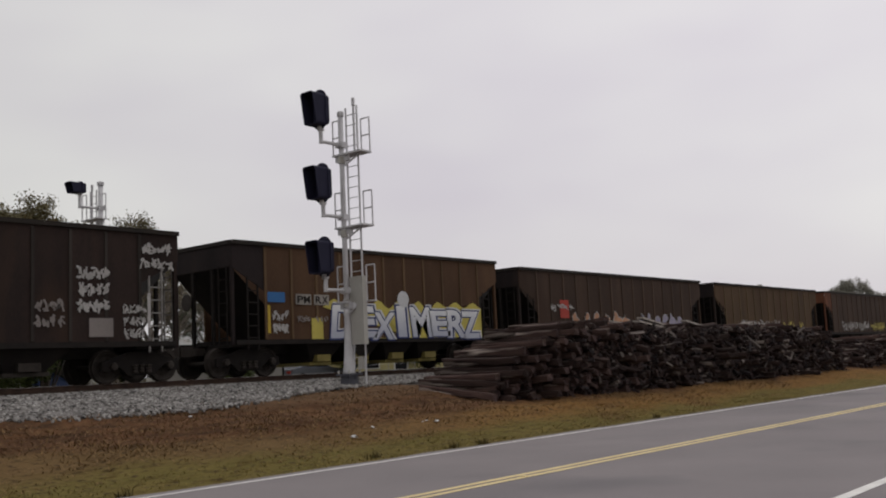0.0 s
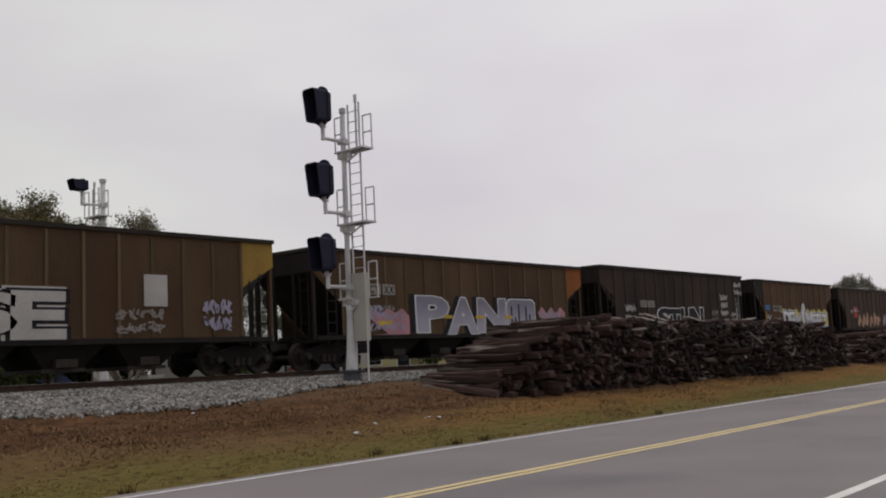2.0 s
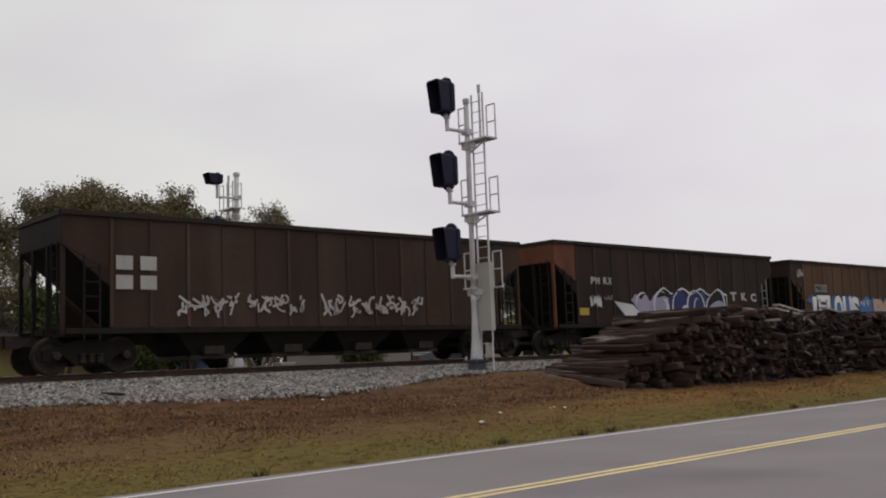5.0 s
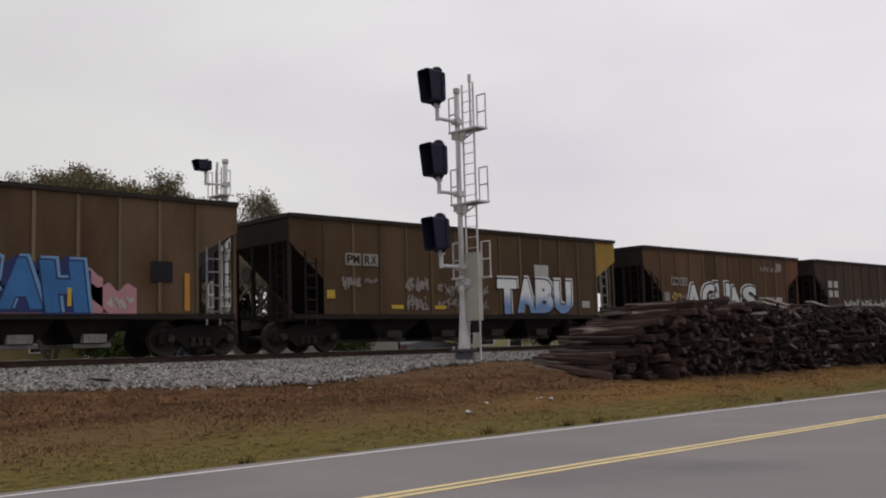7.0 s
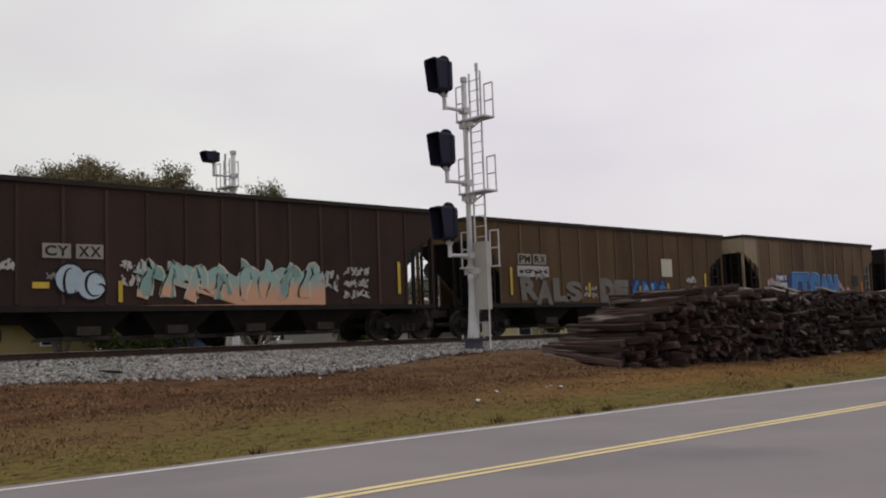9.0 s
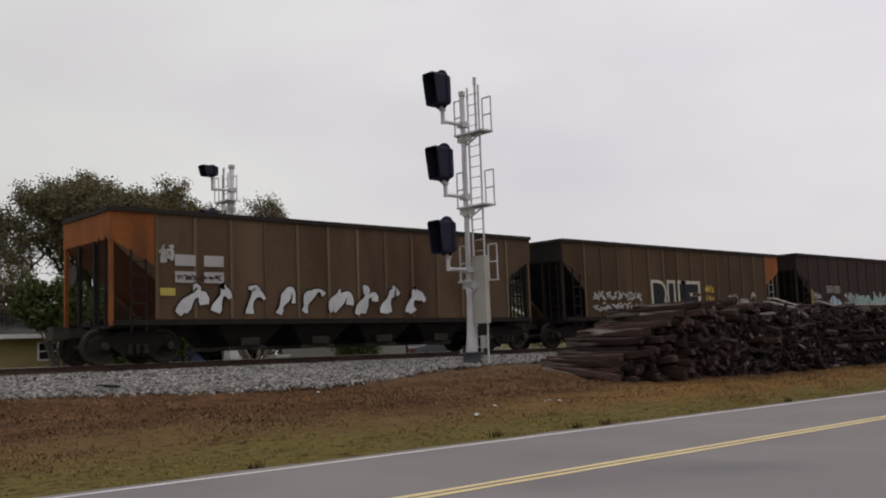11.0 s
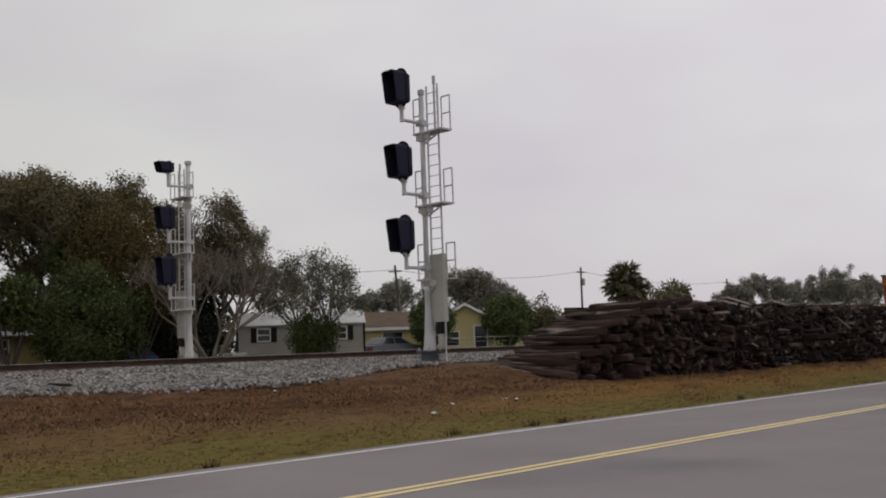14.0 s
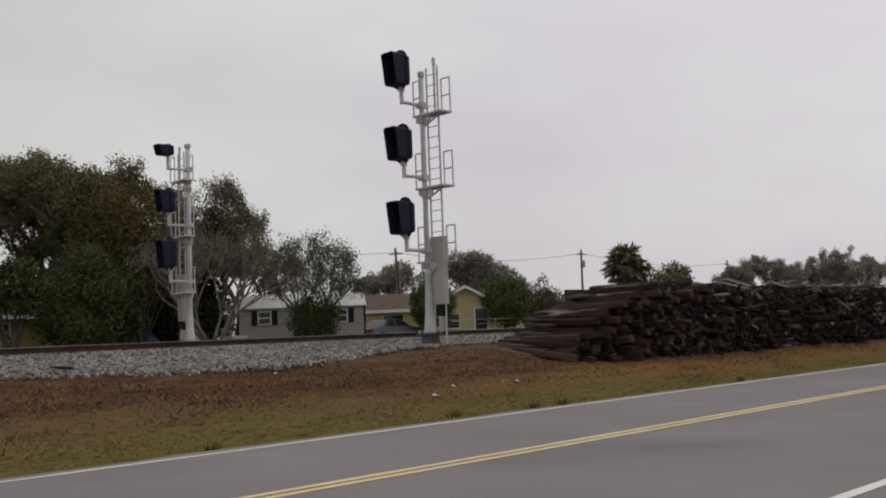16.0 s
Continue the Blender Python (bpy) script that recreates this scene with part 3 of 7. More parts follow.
# ---- the pile of used sleepers ----
def make_tie_pile():
    rng = random.Random(11)

    def one(w, h, ln, seed):
        r = random.Random(seed)
        s = Shape()
        n = 5
        for k in range(n + 1):
            y = -ln / 2 + ln * k / n
            d = [r.uniform(-0.016, 0.016) for _ in range(2)]
            c = 0.022 + 0.012 * r.random()
            for a, b in ((-w / 2 + c, -h / 2), (w / 2 - c, -h / 2), (w / 2, -h / 2 + c), (w / 2, h / 2 - c), (w / 2 - c, h / 2), (-w / 2 + c, h / 2), (-w / 2, h / 2 - c), (-w / 2, -h / 2 + c)):
                s.v.append((a + d[0] + r.uniform(-0.008, 0.008), y + (r.uniform(-0.05, 0.05) if k in (0, n) else 0), b + d[1] + r.uniform(-0.01, 0.01)))
        for k in range(n):
            for j in range(8):
                s.f.append((8 * k + j, 8 * k + (j + 1) % 8, 8 * k + 8 + (j + 1) % 8, 8 * k + 8 + j))
                s.m.append(0)
        s.f += [tuple(range(8))[::-1], tuple(range(8 * n, 8 * n + 8))]
        s.m += [1, 1]
        return s

    kinds = [one(0.23, 0.18, 2.55 + 0.06 * (i % 3 - 1), i) for i in range(9)]
    meshes = [k.mesh("sleeper", [M["tie_side"], M["tie_end"]]) for k in kinds]

    def heap(x0, x1, top_of, front, near_until, label):
        pile = thing("sleeper_pile", pose(x0, 16.5, 0), label, "sleeper pile", "piles of used sleepers")
        pile_inv = pile.matrix_basis.inverted()
        far = Shape()
        near = 0
        x = x0
        while x < x1:
            ztop = top_of(x)
            z = 0.45 + 0.06 * rng.random()
            col_x = x
            while z < ztop:
                k = rng.randrange(9)
                wild = rng.random() < (0.13 if col_x > 23.2 else 0.06)
                inset = 0.12 * max(0.0, z - 1.2) + front(x)
                yaw = rng.gauss(0, 11 if wild else 4.0)
                m = pose(col_x + rng.uniform(-0.09, 0.09), 16.48 + inset + rng.gauss(0, 0.21 if not wild else 0.4), z + 0.09, rng.gauss(0, 2.0 if not wild else 6), rng.choice((0, 0, 90, rng.uniform(-30, 30), rng.uniform(-30, 30))) , yaw)
                if near < 290 and col_x < near_until:
                    part("sleeper", meshes[k], None, pile, at=pile_inv @ m)
                    near += 1
                else:
                    far.add([pile_inv @ m @ Vector(p) for p in kinds[k].v], kinds[k].f)
                    far.m[-2:] = [1, 1]
                z += rng.uniform(0.17, 0.215)
            x += rng.uniform(0.2, 0.25)
        if far.v:
            tagged(part("sleeper_stack", far, [M["tie_side"], M["tie_end"]], pile), kind="stuff")
        # a few thrown across the top
        for _ in range(int((x1 - x0) * 0.9)):
            xx = rng.uniform(x0 + 2.0, x1 - 0.5)
            part("sleeper", rng.choice(meshes), None, pile, at=pile_inv @ pose(xx, 16.7 + rng.gauss(0, 0.3), top_of(xx) + 0.15 + rng.uniform(0, 0.08), rng.gauss(0, 4), rng.gauss(0, 6), rng.choice((rng.gauss(0, 12), rng.gauss(55, 20)))))
        return pile

    def top_main(x):
        return float(np.interp(x, (20.5, 20.95, 21.1, 21.6, 21.8, 22.4, 22.6, 23.5, 23.8, 26, 29, 33, 38, 44, 46), (1.15, 1.2, 1.5, 1.6, 1.95, 2.0, 2.25, 2.35, 2.42, 2.4, 2.32, 2.35, 2.3, 2.15, 1.3))) + 0.12 * noise.noise((x * 0.8, 0, 0))

    heap(20.55, 45.2, top_main, lambda x: float(np.interp(x, (20.6, 22.6), (0.34, 0.0))), 28.0, "big heap of old dark wooden sleepers on the verge")
    heap(47.5, 80.0, lambda x: float(np.interp(x, (47.5, 49, 70, 80), (0.8, 1.7, 1.8, 1.0))) + 0.2 * noise.noise((x * 0.5, 3, 0)), lambda x: 0.1, 0.0, "second long heap of dark wooden sleepers")
    # broken chunks and splinters over the face of the heap
    frag = Shape()
    for _ in range(2600):
        x = rng.uniform(23.0, 45.5) if rng.random() < 0.8 else rng.uniform(48, 78)
        top = top_main(x) if x < 46 else 1.6
        zz = rng.uniform(0.45, top + 0.05)
        w, hh, ln = rng.uniform(0.012, 0.07), rng.uniform(0.01, 0.05), rng.uniform(0.06, 0.34)
        m = pose(x, 15.2 + 0.12 * max(0, zz - 1.2) + rng.gauss(0, 0.1), zz, rng.uniform(-60, 60), rng.uniform(-70, 70), rng.uniform(-60, 60))
        frag.box((-w, -ln, -hh), (w, ln, hh), m=m, taper=0.01)
    tagged(part("splintered_wood", frag, M["splinter"]), "dark splintered chunks of broken sleepers", "wood scrap", kind="stuff")
    plank = Shape().box((-0.12, -1.7, -0.03), (0.12, 1.7, 0.03), taper=0.008).mesh("plank", [M["pale_wood"]])
    for x, y, yaw, rise in ((29.8, 15.9, -84, 0.2), (30.4, 16.2, -80, 0.26), (29.4, 16.5, -88, 0.28), (33.6, 16.2, -82, 0.2), (36.5, 16.3, 84, 0.2)):
        ob = tagged(new("plank", plank), "long silvered plank lying on the sleeper heap", "plank", "loose planks")
        ob.matrix_basis = pose(x, y, top_main(x) + rise, -5, 2, yaw)
    # ones fallen in front
    for m in (pose(20.2, 16.75, 1.02, 3.5, 0, 9), pose(20.3, 16.8, 0.84, 6, 90, 8), pose(19.95, 16.6, 0.78, 7.5, 4, 3), pose(20.48, 16.75, 0.72, 6.5, 90, -2)):
        tagged(part("sleeper", meshes[0], None), "single old wooden sleeper lying in the grass", "sleeper").matrix_basis = m


make_ground()
make_road()
make_tracks()
make_masts()
make_tie_pile()
make_ballast_stones()
make_grass()


# ---- the train ----
def car_paint(name, a, b, rust=(0.06, 0.032, 0.018), amount=0.5):
    return mat(name, tuple(1.08 * c for c in a), tuple(0.8 * c for c in b), 0.75, scale=0.9, fine=22, bump=0.1, streak=3.0, vary=0.16, third=rust, third_amount=amount, third_scale=0.6)


PAINT = {
    "brown": car_paint("faded_brown_paint", (0.098, 0.053, 0.029), (0.074, 0.04, 0.024)),
    "olive": car_paint("dusty_olive_brown_paint", (0.09, 0.054, 0.029), (0.068, 0.041, 0.024)),
    "tan": car_paint("dusty_tan_brown_paint", (0.117, 0.073, 0.044), (0.09, 0.057, 0.035)),
    "black": car_paint("sooty_dark_paint", (0.036, 0.022, 0.018), (0.02, 0.0135, 0.013), (0.045, 0.026, 0.018), 0.4),
    "maroon": car_paint("dark_maroon_brown_paint", (0.042, 0.024, 0.02), (0.029, 0.017, 0.015), (0.04, 0.024, 0.018), 0.4),
    "darkbrown": car_paint("grimy_dark_brown_paint", (0.06, 0.036, 0.025), (0.04, 0.025, 0.019), (0.04, 0.022, 0.015), 0.4),
    "orange": car_paint("rust_orange_paint", (0.3, 0.1, 0.026), (0.2, 0.066, 0.022), (0.1, 0.04, 0.02), 0.3),
    "redbrown": car_paint("rust_red_paint", (0.16, 0.06, 0.032), (0.11, 0.044, 0.026), (0.07, 0.03, 0.02), 0.3),
    "yellow": car_paint("ochre_yellow_paint", (0.38, 0.24, 0.05), (0.28, 0.17, 0.045), (0.12, 0.07, 0.03), 0.3),
    "ochre": car_paint("dull_ochre_paint", (0.16, 0.1, 0.032), (0.1, 0.062, 0.026), (0.05, 0.03, 0.016), 0.6),
    "jet": car_paint("jet_black_end_paint", (0.022, 0.0155, 0.0155), (0.014, 0.010, 0.011), (0.03, 0.02, 0.016), 0.3),
    "cream": car_paint("dirty_cream_paint", (0.3, 0.24, 0.17), (0.2, 0.15, 0.1), (0.1, 0.07, 0.04), 0.4),
}
# ribs paler than the panels: wear, plus rib highlights put into the colour
RIB = {k: mat("worn_highlit_rib_" + k, v, tuple(0.7 * q for q in v), 0.7, scale=2.5, fine=20, bump=0.1, streak=6, vary=0.3)
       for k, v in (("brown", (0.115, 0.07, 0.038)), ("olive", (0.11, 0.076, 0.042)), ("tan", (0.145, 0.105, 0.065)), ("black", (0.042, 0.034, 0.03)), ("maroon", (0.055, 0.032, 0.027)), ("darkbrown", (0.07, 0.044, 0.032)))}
SPRAY = {}


def spray(key, a, b=None):
    if key not in SPRAY:
        SPRAY[key] = mat("spray_" + key, a, b or tuple(c * 0.72 for c in a), 0.6, scale=1.1, fine=12, bump=0.03)
    return SPRAY[key]


for _k, _c in (("white", (0.6, 0.6, 0.62)), ("grey", (0.36, 0.36, 0.4)), ("silver", (0.42, 0.43, 0.5)), ("lilac", (0.34, 0.31, 0.42)), ("ink", (0.012, 0.011, 0.016)), ("navy", (0.03, 0.04, 0.13)),
               ("blue", (0.045, 0.15, 0.36)), ("sky", (0.16, 0.3, 0.5)), ("lemon", (0.5, 0.42, 0.1)), ("dullyellow", (0.26, 0.21, 0.07)), ("ochre", (0.52, 0.36, 0.05)), ("pink", (0.42, 0.22, 0.25)), ("teal", (0.2, 0.31, 0.29)),
               ("peach", (0.48, 0.26, 0.16)), ("red", (0.4, 0.06, 0.045)), ("chalk", (0.42, 0.4, 0.39)), ("violet", (0.24, 0.19, 0.36)), ("dust", (0.24, 0.21, 0.2)), ("faded", (0.29, 0.265, 0.24))):
    spray(_k, _c)


def two_tone(name, low, high, z0, z1):
    """Sprayed fill that fades from one colour below to another above."""
    m = bpy.data.materials.new("spray_" + name)
    m.use_nodes = True
    n, l = m.node_tree.nodes, m.node_tree.links
    bs = n["Principled BSDF"]
    bs.inputs["Roughness"].default_value = 0.6
    co, sep, mr, mx = n.new("ShaderNodeTexCoord"), n.new("ShaderNodeSeparateXYZ"), n.new("ShaderNodeMapRange"), n.new("ShaderNodeMixRGB")
    ns, ad = n.new("ShaderNodeTexNoise"), n.new("ShaderNodeMath")
    ns.inputs["Scale"].default_value = 2.0
    ad.operation = "MULTIPLY_ADD"
    ad.inputs[1].default_value = 0.5
    l.new(co.outputs["Object"], sep.inputs[0])
    l.new(co.outputs["Object"], ns.inputs["Vector"])
    l.new(ns.outputs["Fac"], ad.inputs[0])
    l.new(sep.outputs["Z"], ad.inputs[2])
    mr.inputs["From Min"].default_value, mr.inputs["From Max"].default_value = z0 + 0.25, z1 + 0.25
    l.new(ad.outputs[0], mr.inputs["Value"])
    l.new(mr.outputs[0], mx.inputs[0])
    mx.inputs[1].default_value, mx.inputs[2].default_value = (*low, 1), (*high, 1)
    l.new(mx.outputs[0], bs.inputs["Base Color"])
    SPRAY[name] = m


two_tone("bluefade", (0.12, 0.2, 0.38), (0.6, 0.6, 0.62), 1.45, 1.9)
two_tone("silverfade", (0.36, 0.37, 0.44), (0.66, 0.66, 0.67), 1.3, 2.3)
two_tone("lilacfade", (0.31, 0.29, 0.36), (0.16, 0.148, 0.2), 1.4, 2.3)
two_tone("rustfade", (0.26, 0.25, 0.36), (0.42, 0.25, 0.13), 1.5, 1.95)
two_tone("tealpeach", (0.5, 0.27, 0.17), (0.22, 0.33, 0.31), 1.5, 1.8)

GLYPHS = {}


def glyph(ch, bold):
    """One letter of the built-in font as outlines in a unit box: vertices and faces."""
    key = (ch, bold)
    if key not in GLYPHS:
        cu = bpy.data.curves.new("letter", "FONT")
        cu.body, cu.offset, cu.resolution_u = ch, bold, 3
        ob = bpy.data.objects.new("letter", cu)
        scene.collection.objects.link(ob)
        me = bpy.data.meshes.new_from_object(ob.evaluated_get(bpy.context.evaluated_depsgraph_get()))
        vs = [tuple(v.co[:2]) for v in me.vertices]
        fs = [tuple(p.vertices) for p in me.polygons]
        bpy.data.objects.remove(ob)
        bpy.data.meshes.remove(me)
        bpy.data.curves.remove(cu)
        GLYPHS[key] = (vs, fs)
    return GLYPHS[key]


class Art:
    """Paint on a car side, kept piece by piece: letters, patches, tags."""

    def __init__(self):
        self.pieces = []

    def piece(self, name):
        s = Shape()
        self.pieces.append((name, s))
        return s


FACE = -1.585  # the painted face, just proud of the ribs


def letter_row(s, text, x0, x1, z0, z1, fill, line, bold=0.05, rim=0.075, wild=0.0, rng=None, depth=0.0, shadow=None, cast=(-0.12, 0.06)):
    """A row of letters stretched to fill a box: fill and a wider outline behind it."""
    rng = rng or random.Random(3)
    n = len(text)
    wd = (x1 - x0) / n
    for i, ch in enumerate(text):
        vs, fs = glyph(ch, bold)
        ax0, ax1 = min(v[0] for v in vs), max(v[0] for v in vs)
        ay0, ay1 = min(v[1] for v in vs), max(v[1] for v in vs)
        dx, dz = rng.uniform(-1, 1) * wild * 0.1 * wd, rng.uniform(-1, 1) * wild * 0.08 * (z1 - z0)
        sh, sc = rng.uniform(-1, 1) * wild * 0.16, 1 + rng.uniform(-1, 1) * wild * 0.1
        cx = x0 + wd * (i + 0.5) + dx
        gw, gh = wd * (0.96 + 0.12 * wild) * (0.42 if ch == "I" else 1.0), (z1 - z0) * sc
        sx, sz = gw / max(0.1, ax1 - ax0), gh / (ay1 - ay0)

        def place(vv, off, ox=0.0, oz=0.0):
            return [(cx + ((x - (ax0 + ax1) / 2) * sx) + sh * ((y - (ay0 + ay1) / 2) * sz) + ox, FACE + off, (z0 + z1) / 2 + dz + (y - (ay0 + ay1) / 2) * sz + oz) for x, y in vv]

        pc = s.piece("letter")
        if line is not None:
            vo, fo = glyph(ch, bold + rim)
            pc.add(place(vo, -0.004), [f[::-1] for f in fo], line)
            if shadow is not None:
                pc.add(place(vo, -0.002, *cast), [f[::-1] for f in fo], shadow)
        pc.add(place(vs, -0.008 - depth), [f[::-1] for f in fs], fill)


def cloud(s, x0, x1, z0, z1, mi, rng, off=0.0, lumps=3):
    """A sprayed ground with a lumpy upper edge behind the letters."""
    pts = [(x0, z0), (x1, z0)]
    m = lumps * 6
    dips = [rng.uniform(0.5, 1.0) for _ in range(lumps + 2)]
    for k in range(m + 1):
        u = 1 - k / m
        pts.append((x0 + (x1 - x0) * u, z1 - (z1 - z0) * 0.28 * (1 - math.sin(u * math.pi * lumps) ** 2) * dips[int(u * lumps + 0.5)]))
    c = (sum(p[0] for p in pts) / len(pts), z0 + 0.02)
    vs = [(x, FACE - off, z) for x, z in [c] + pts]
    s.piece("cloud").add(vs, [(0, k + 1, k) for k in range(1, len(pts))], mi)


def bars(s, x0, x1, z0, z1, mi, rng, n=5, rows=1):
    """Writing that cannot be made out: short bent strokes of its size."""
    s = s.piece("tag")
    for r in range(rows):
        a, b = z0 + (z1 - z0) * r / rows, z0 + (z1 - z0) * (r + 0.85) / rows
        w, hz = (x1 - x0) / n, b - a
        for i in range(n):
            for q in range(4):
                t = min(0.034, hz * 0.075) * rng.uniform(0.7, 1.3)
                cx = x0 + w * (i + 0.5)
                p = [(cx + w * rng.uniform(-0.6, 0.6), a + hz * rng.uniform(0.0, 1.0)) for _ in range(4)]
                mid = []
                for k in range(8):
                    u = k / 7
                    mid.append(tuple((1 - u) ** 3 * p[0][c] + 3 * u * (1 - u) ** 2 * p[1][c] + 3 * u * u * (1 - u) * p[2][c] + u ** 3 * p[3][c] for c in (0, 1)))
                vs = []
                for k, (x, z) in enumerate(mid):
                    p0, p1 = mid[max(0, k - 1)], mid[min(7, k + 1)]
                    tx, tz = p1[0] - p0[0], p1[1] - p0[1]
                    ln = math.hypot(tx, tz) or 1.0
                    for sg in (-1, 1):
                        vs.append((x - sg * tz / ln * t, FACE - 0.006 - 0.0003 * (4 * i + q), z + sg * tx / ln * t))
                s.add(vs, [(2 * k, 2 * k + 1, 2 * k + 3, 2 * k + 2) for k in range(7)], mi)


def swoops(s, x0, x1, z0, z1, mis, rng, n=9):
    """Large unreadable lettering: overlapping curved strokes with an outline."""
    w, hz = (x1 - x0) / n, z1 - z0
    for i in range(n):
        cx = x0 + w * (i + 0.5)
        pc = s.piece("letter")
        for q in range(2):
            lo, hi = z0 + hz * rng.uniform(0.08, 0.2), z1 - hz * rng.uniform(0.06, 0.25)
            a, d = (cx + w * rng.uniform(-0.4, -0.1), lo), (cx + w * rng.uniform(-0.25, 0.1) if q == 0 else cx + w * rng.uniform(0.2, 0.45), hi if q == 0 else lo + hz * rng.uniform(0.1, 0.6))
            b, c = (cx + w * rng.uniform(-0.45, 0.0), lo + hz * rng.uniform(0.3, 0.5)), (cx + w * rng.uniform(-0.1, 0.5), lo + hz * (rng.uniform(0.6, 0.8) if q == 0 else rng.uniform(0.7, 1.0)))
            mid = []
            for k in range(11):
                u = k / 10
                mid.append(tuple((1 - u) ** 3 * a[t] + 3 * u * (1 - u) ** 2 * b[t] + 3 * u * u * (1 - u) * c[t] + u ** 3 * d[t] for t in (0, 1)))
            half = min(w * 0.19, hz * 0.13) * rng.uniform(0.8, 1.2)
            fill = mis[1 + (i + q) % (len(mis) - 1)]
            for grow, mi, off in ((0.055, mis[0], 0.004 + 0.0006 * i), (0.0, fill, 0.012 + 0.0006 * i + 0.0003 * q)):
                vs = []
                for k, (x, z) in enumerate(mid):
                    p0, p1 = mid[max(0, k - 1)], mid[min(10, k + 1)]
                    tx, tz = p1[0] - p0[0], p1[1] - p0[1]
                    ln = math.hypot(tx, tz) or 1.0
                    hw = half * (0.75 + 0.35 * math.sin(k * 0.9 + i)) + grow
                    for sg in (-1, 1):
                        vs.append((x - sg * tz / ln * hw, FACE - off, min(z1 + 0.1, max(z0, z + sg * tx / ln * hw))))
                pc.add(vs, [(2 * k, 2 * k + 1, 2 * k + 3, 2 * k + 2) for k in range(10)], mi)


def curl(s, cx, cz, rx, rz, a0, a1, w, mi, off=0.016, name="letter"):
    """A sprayed arc that swells in its middle."""
    n, vs = 14, []
    for k in range(n + 1):
        a = radians(a0 + (a1 - a0) * k / n)
        t = w * (0.25 + 0.75 * math.sin(math.pi * k / n))
        for sg in (-0.5, 0.5):
            vs.append((cx + (rx + sg * t) * math.cos(a), FACE - off, cz + (rz + sg * t) * math.sin(a)))
    s.piece(name).add(vs, [(2 * k, 2 * k + 1, 2 * k + 3, 2 * k + 2) for k in range(n)], mi)


def plate(s, x0, x1, z0, z1, mi, off=0.002):
    s.piece("patch").add([(x0, FACE - off, z0), (x1, FACE - off, z0), (x1, FACE - off, z1), (x0, FACE - off, z1)], [(0, 1, 2, 3)], mi)


def put_pieces(root, s, mats, label):
    for nm, sh in s.pieces:
        ob = part(nm, sh, mats, root, label)
        if nm == "tag":
            ob["kind"] = "stuff"


SIDE_Y, SILL = 1.55, 1.12


def truck_parts(root, x, wheels):
    """A two-axle truck: cast side frames with springs, a bolster and two wheelsets that turn."""
    tr = part("truck", Shape().box((-0.25, -1.0, 0.42), (0.25, 1.0, 0.72)), M["under"], root, "grimy bolster", at=pose(x, 0, 0))
    side = [(-1.2, 0.34), (-1.2, 0.6), (-0.75, 0.72), (-0.35, 0.86), (0.35, 0.86), (0.75, 0.72), (1.2, 0.6), (1.2, 0.34), (0.95, 0.3), (0.78, 0.5), (0.55, 0.34), (0.4, 0.2), (-0.4, 0.2), (-0.55, 0.34), (-0.78, 0.5), (-0.95, 0.3)]
    for y in (-1.08, 0.96):
        fr = part("side_frame", Shape().prism(side, y, y + 0.12), M["under"], tr)
        for dx in (-0.22, 0, 0.22):
            sp = Shape().lathe([(0.08, 0.26), (0.095, 0.3), (0.07, 0.34), (0.095, 0.38), (0.07, 0.42), (0.095, 0.46), (0.08, 0.5)], 8, at=(dx, y + (-0.03 if y < 0 else 0.15), 0))
            part("spring", sp, M["wheel"], tr)
        for dx in (-0.89, 0.89):
            sp = Shape().lathe([(0.0, -0.14), (0.1, -0.13), (0.12, -0.06), (0.12, 0.0)], 10, axis="y", at=(dx, y + (0.0 if y < 0 else 0.26), 0.46))
            part("bearing_cap", sp, M["wheel"], tr)
    for dx in (-0.89, 0.89):
        ws = wheel_mesh()
        w = part("wheelset", ws, None, tr, at=pose(dx, 0, 0.457))
        wheels.append((w, dx))


WHEEL = []


def wheel_mesh():
    if not WHEEL:
        s = Shape()
        for sg in (-1, 1):
            y = 0.72 * sg
            s.lathe([(0.16, y + sg * 0.1), (0.17, y + sg * 0.07), (0.3, y + sg * 0.03), (0.38, y + sg * 0.05), (0.39, y + sg * 0.09), (0.452, y + sg * 0.09), (0.457, y - sg * 0.02), (0.485, y - sg * 0.035), (0.485, y - sg * 0.05), (0.38, y - sg * 0.05), (0.3, y), (0.1, y)], 20, axis="y")
            for k in range(5):
                a = 2 * math.pi * k / 5
                s.box((-0.03, -0.01, 0.2), (0.03, 0.01, 0.28), m=Matrix.Translation((0, y + sg * 0.05, 0)) @ Matrix.Rotation(a, 4, "Y"))
        s.tube((0, -1.05, 0), (0, 1.05, 0), 0.085, n=10)
        WHEEL.append(s.mesh("wheelset", [M["wheel"]], smooth=False))
    return WHEEL[0]


CARS, WHEELS = [], []


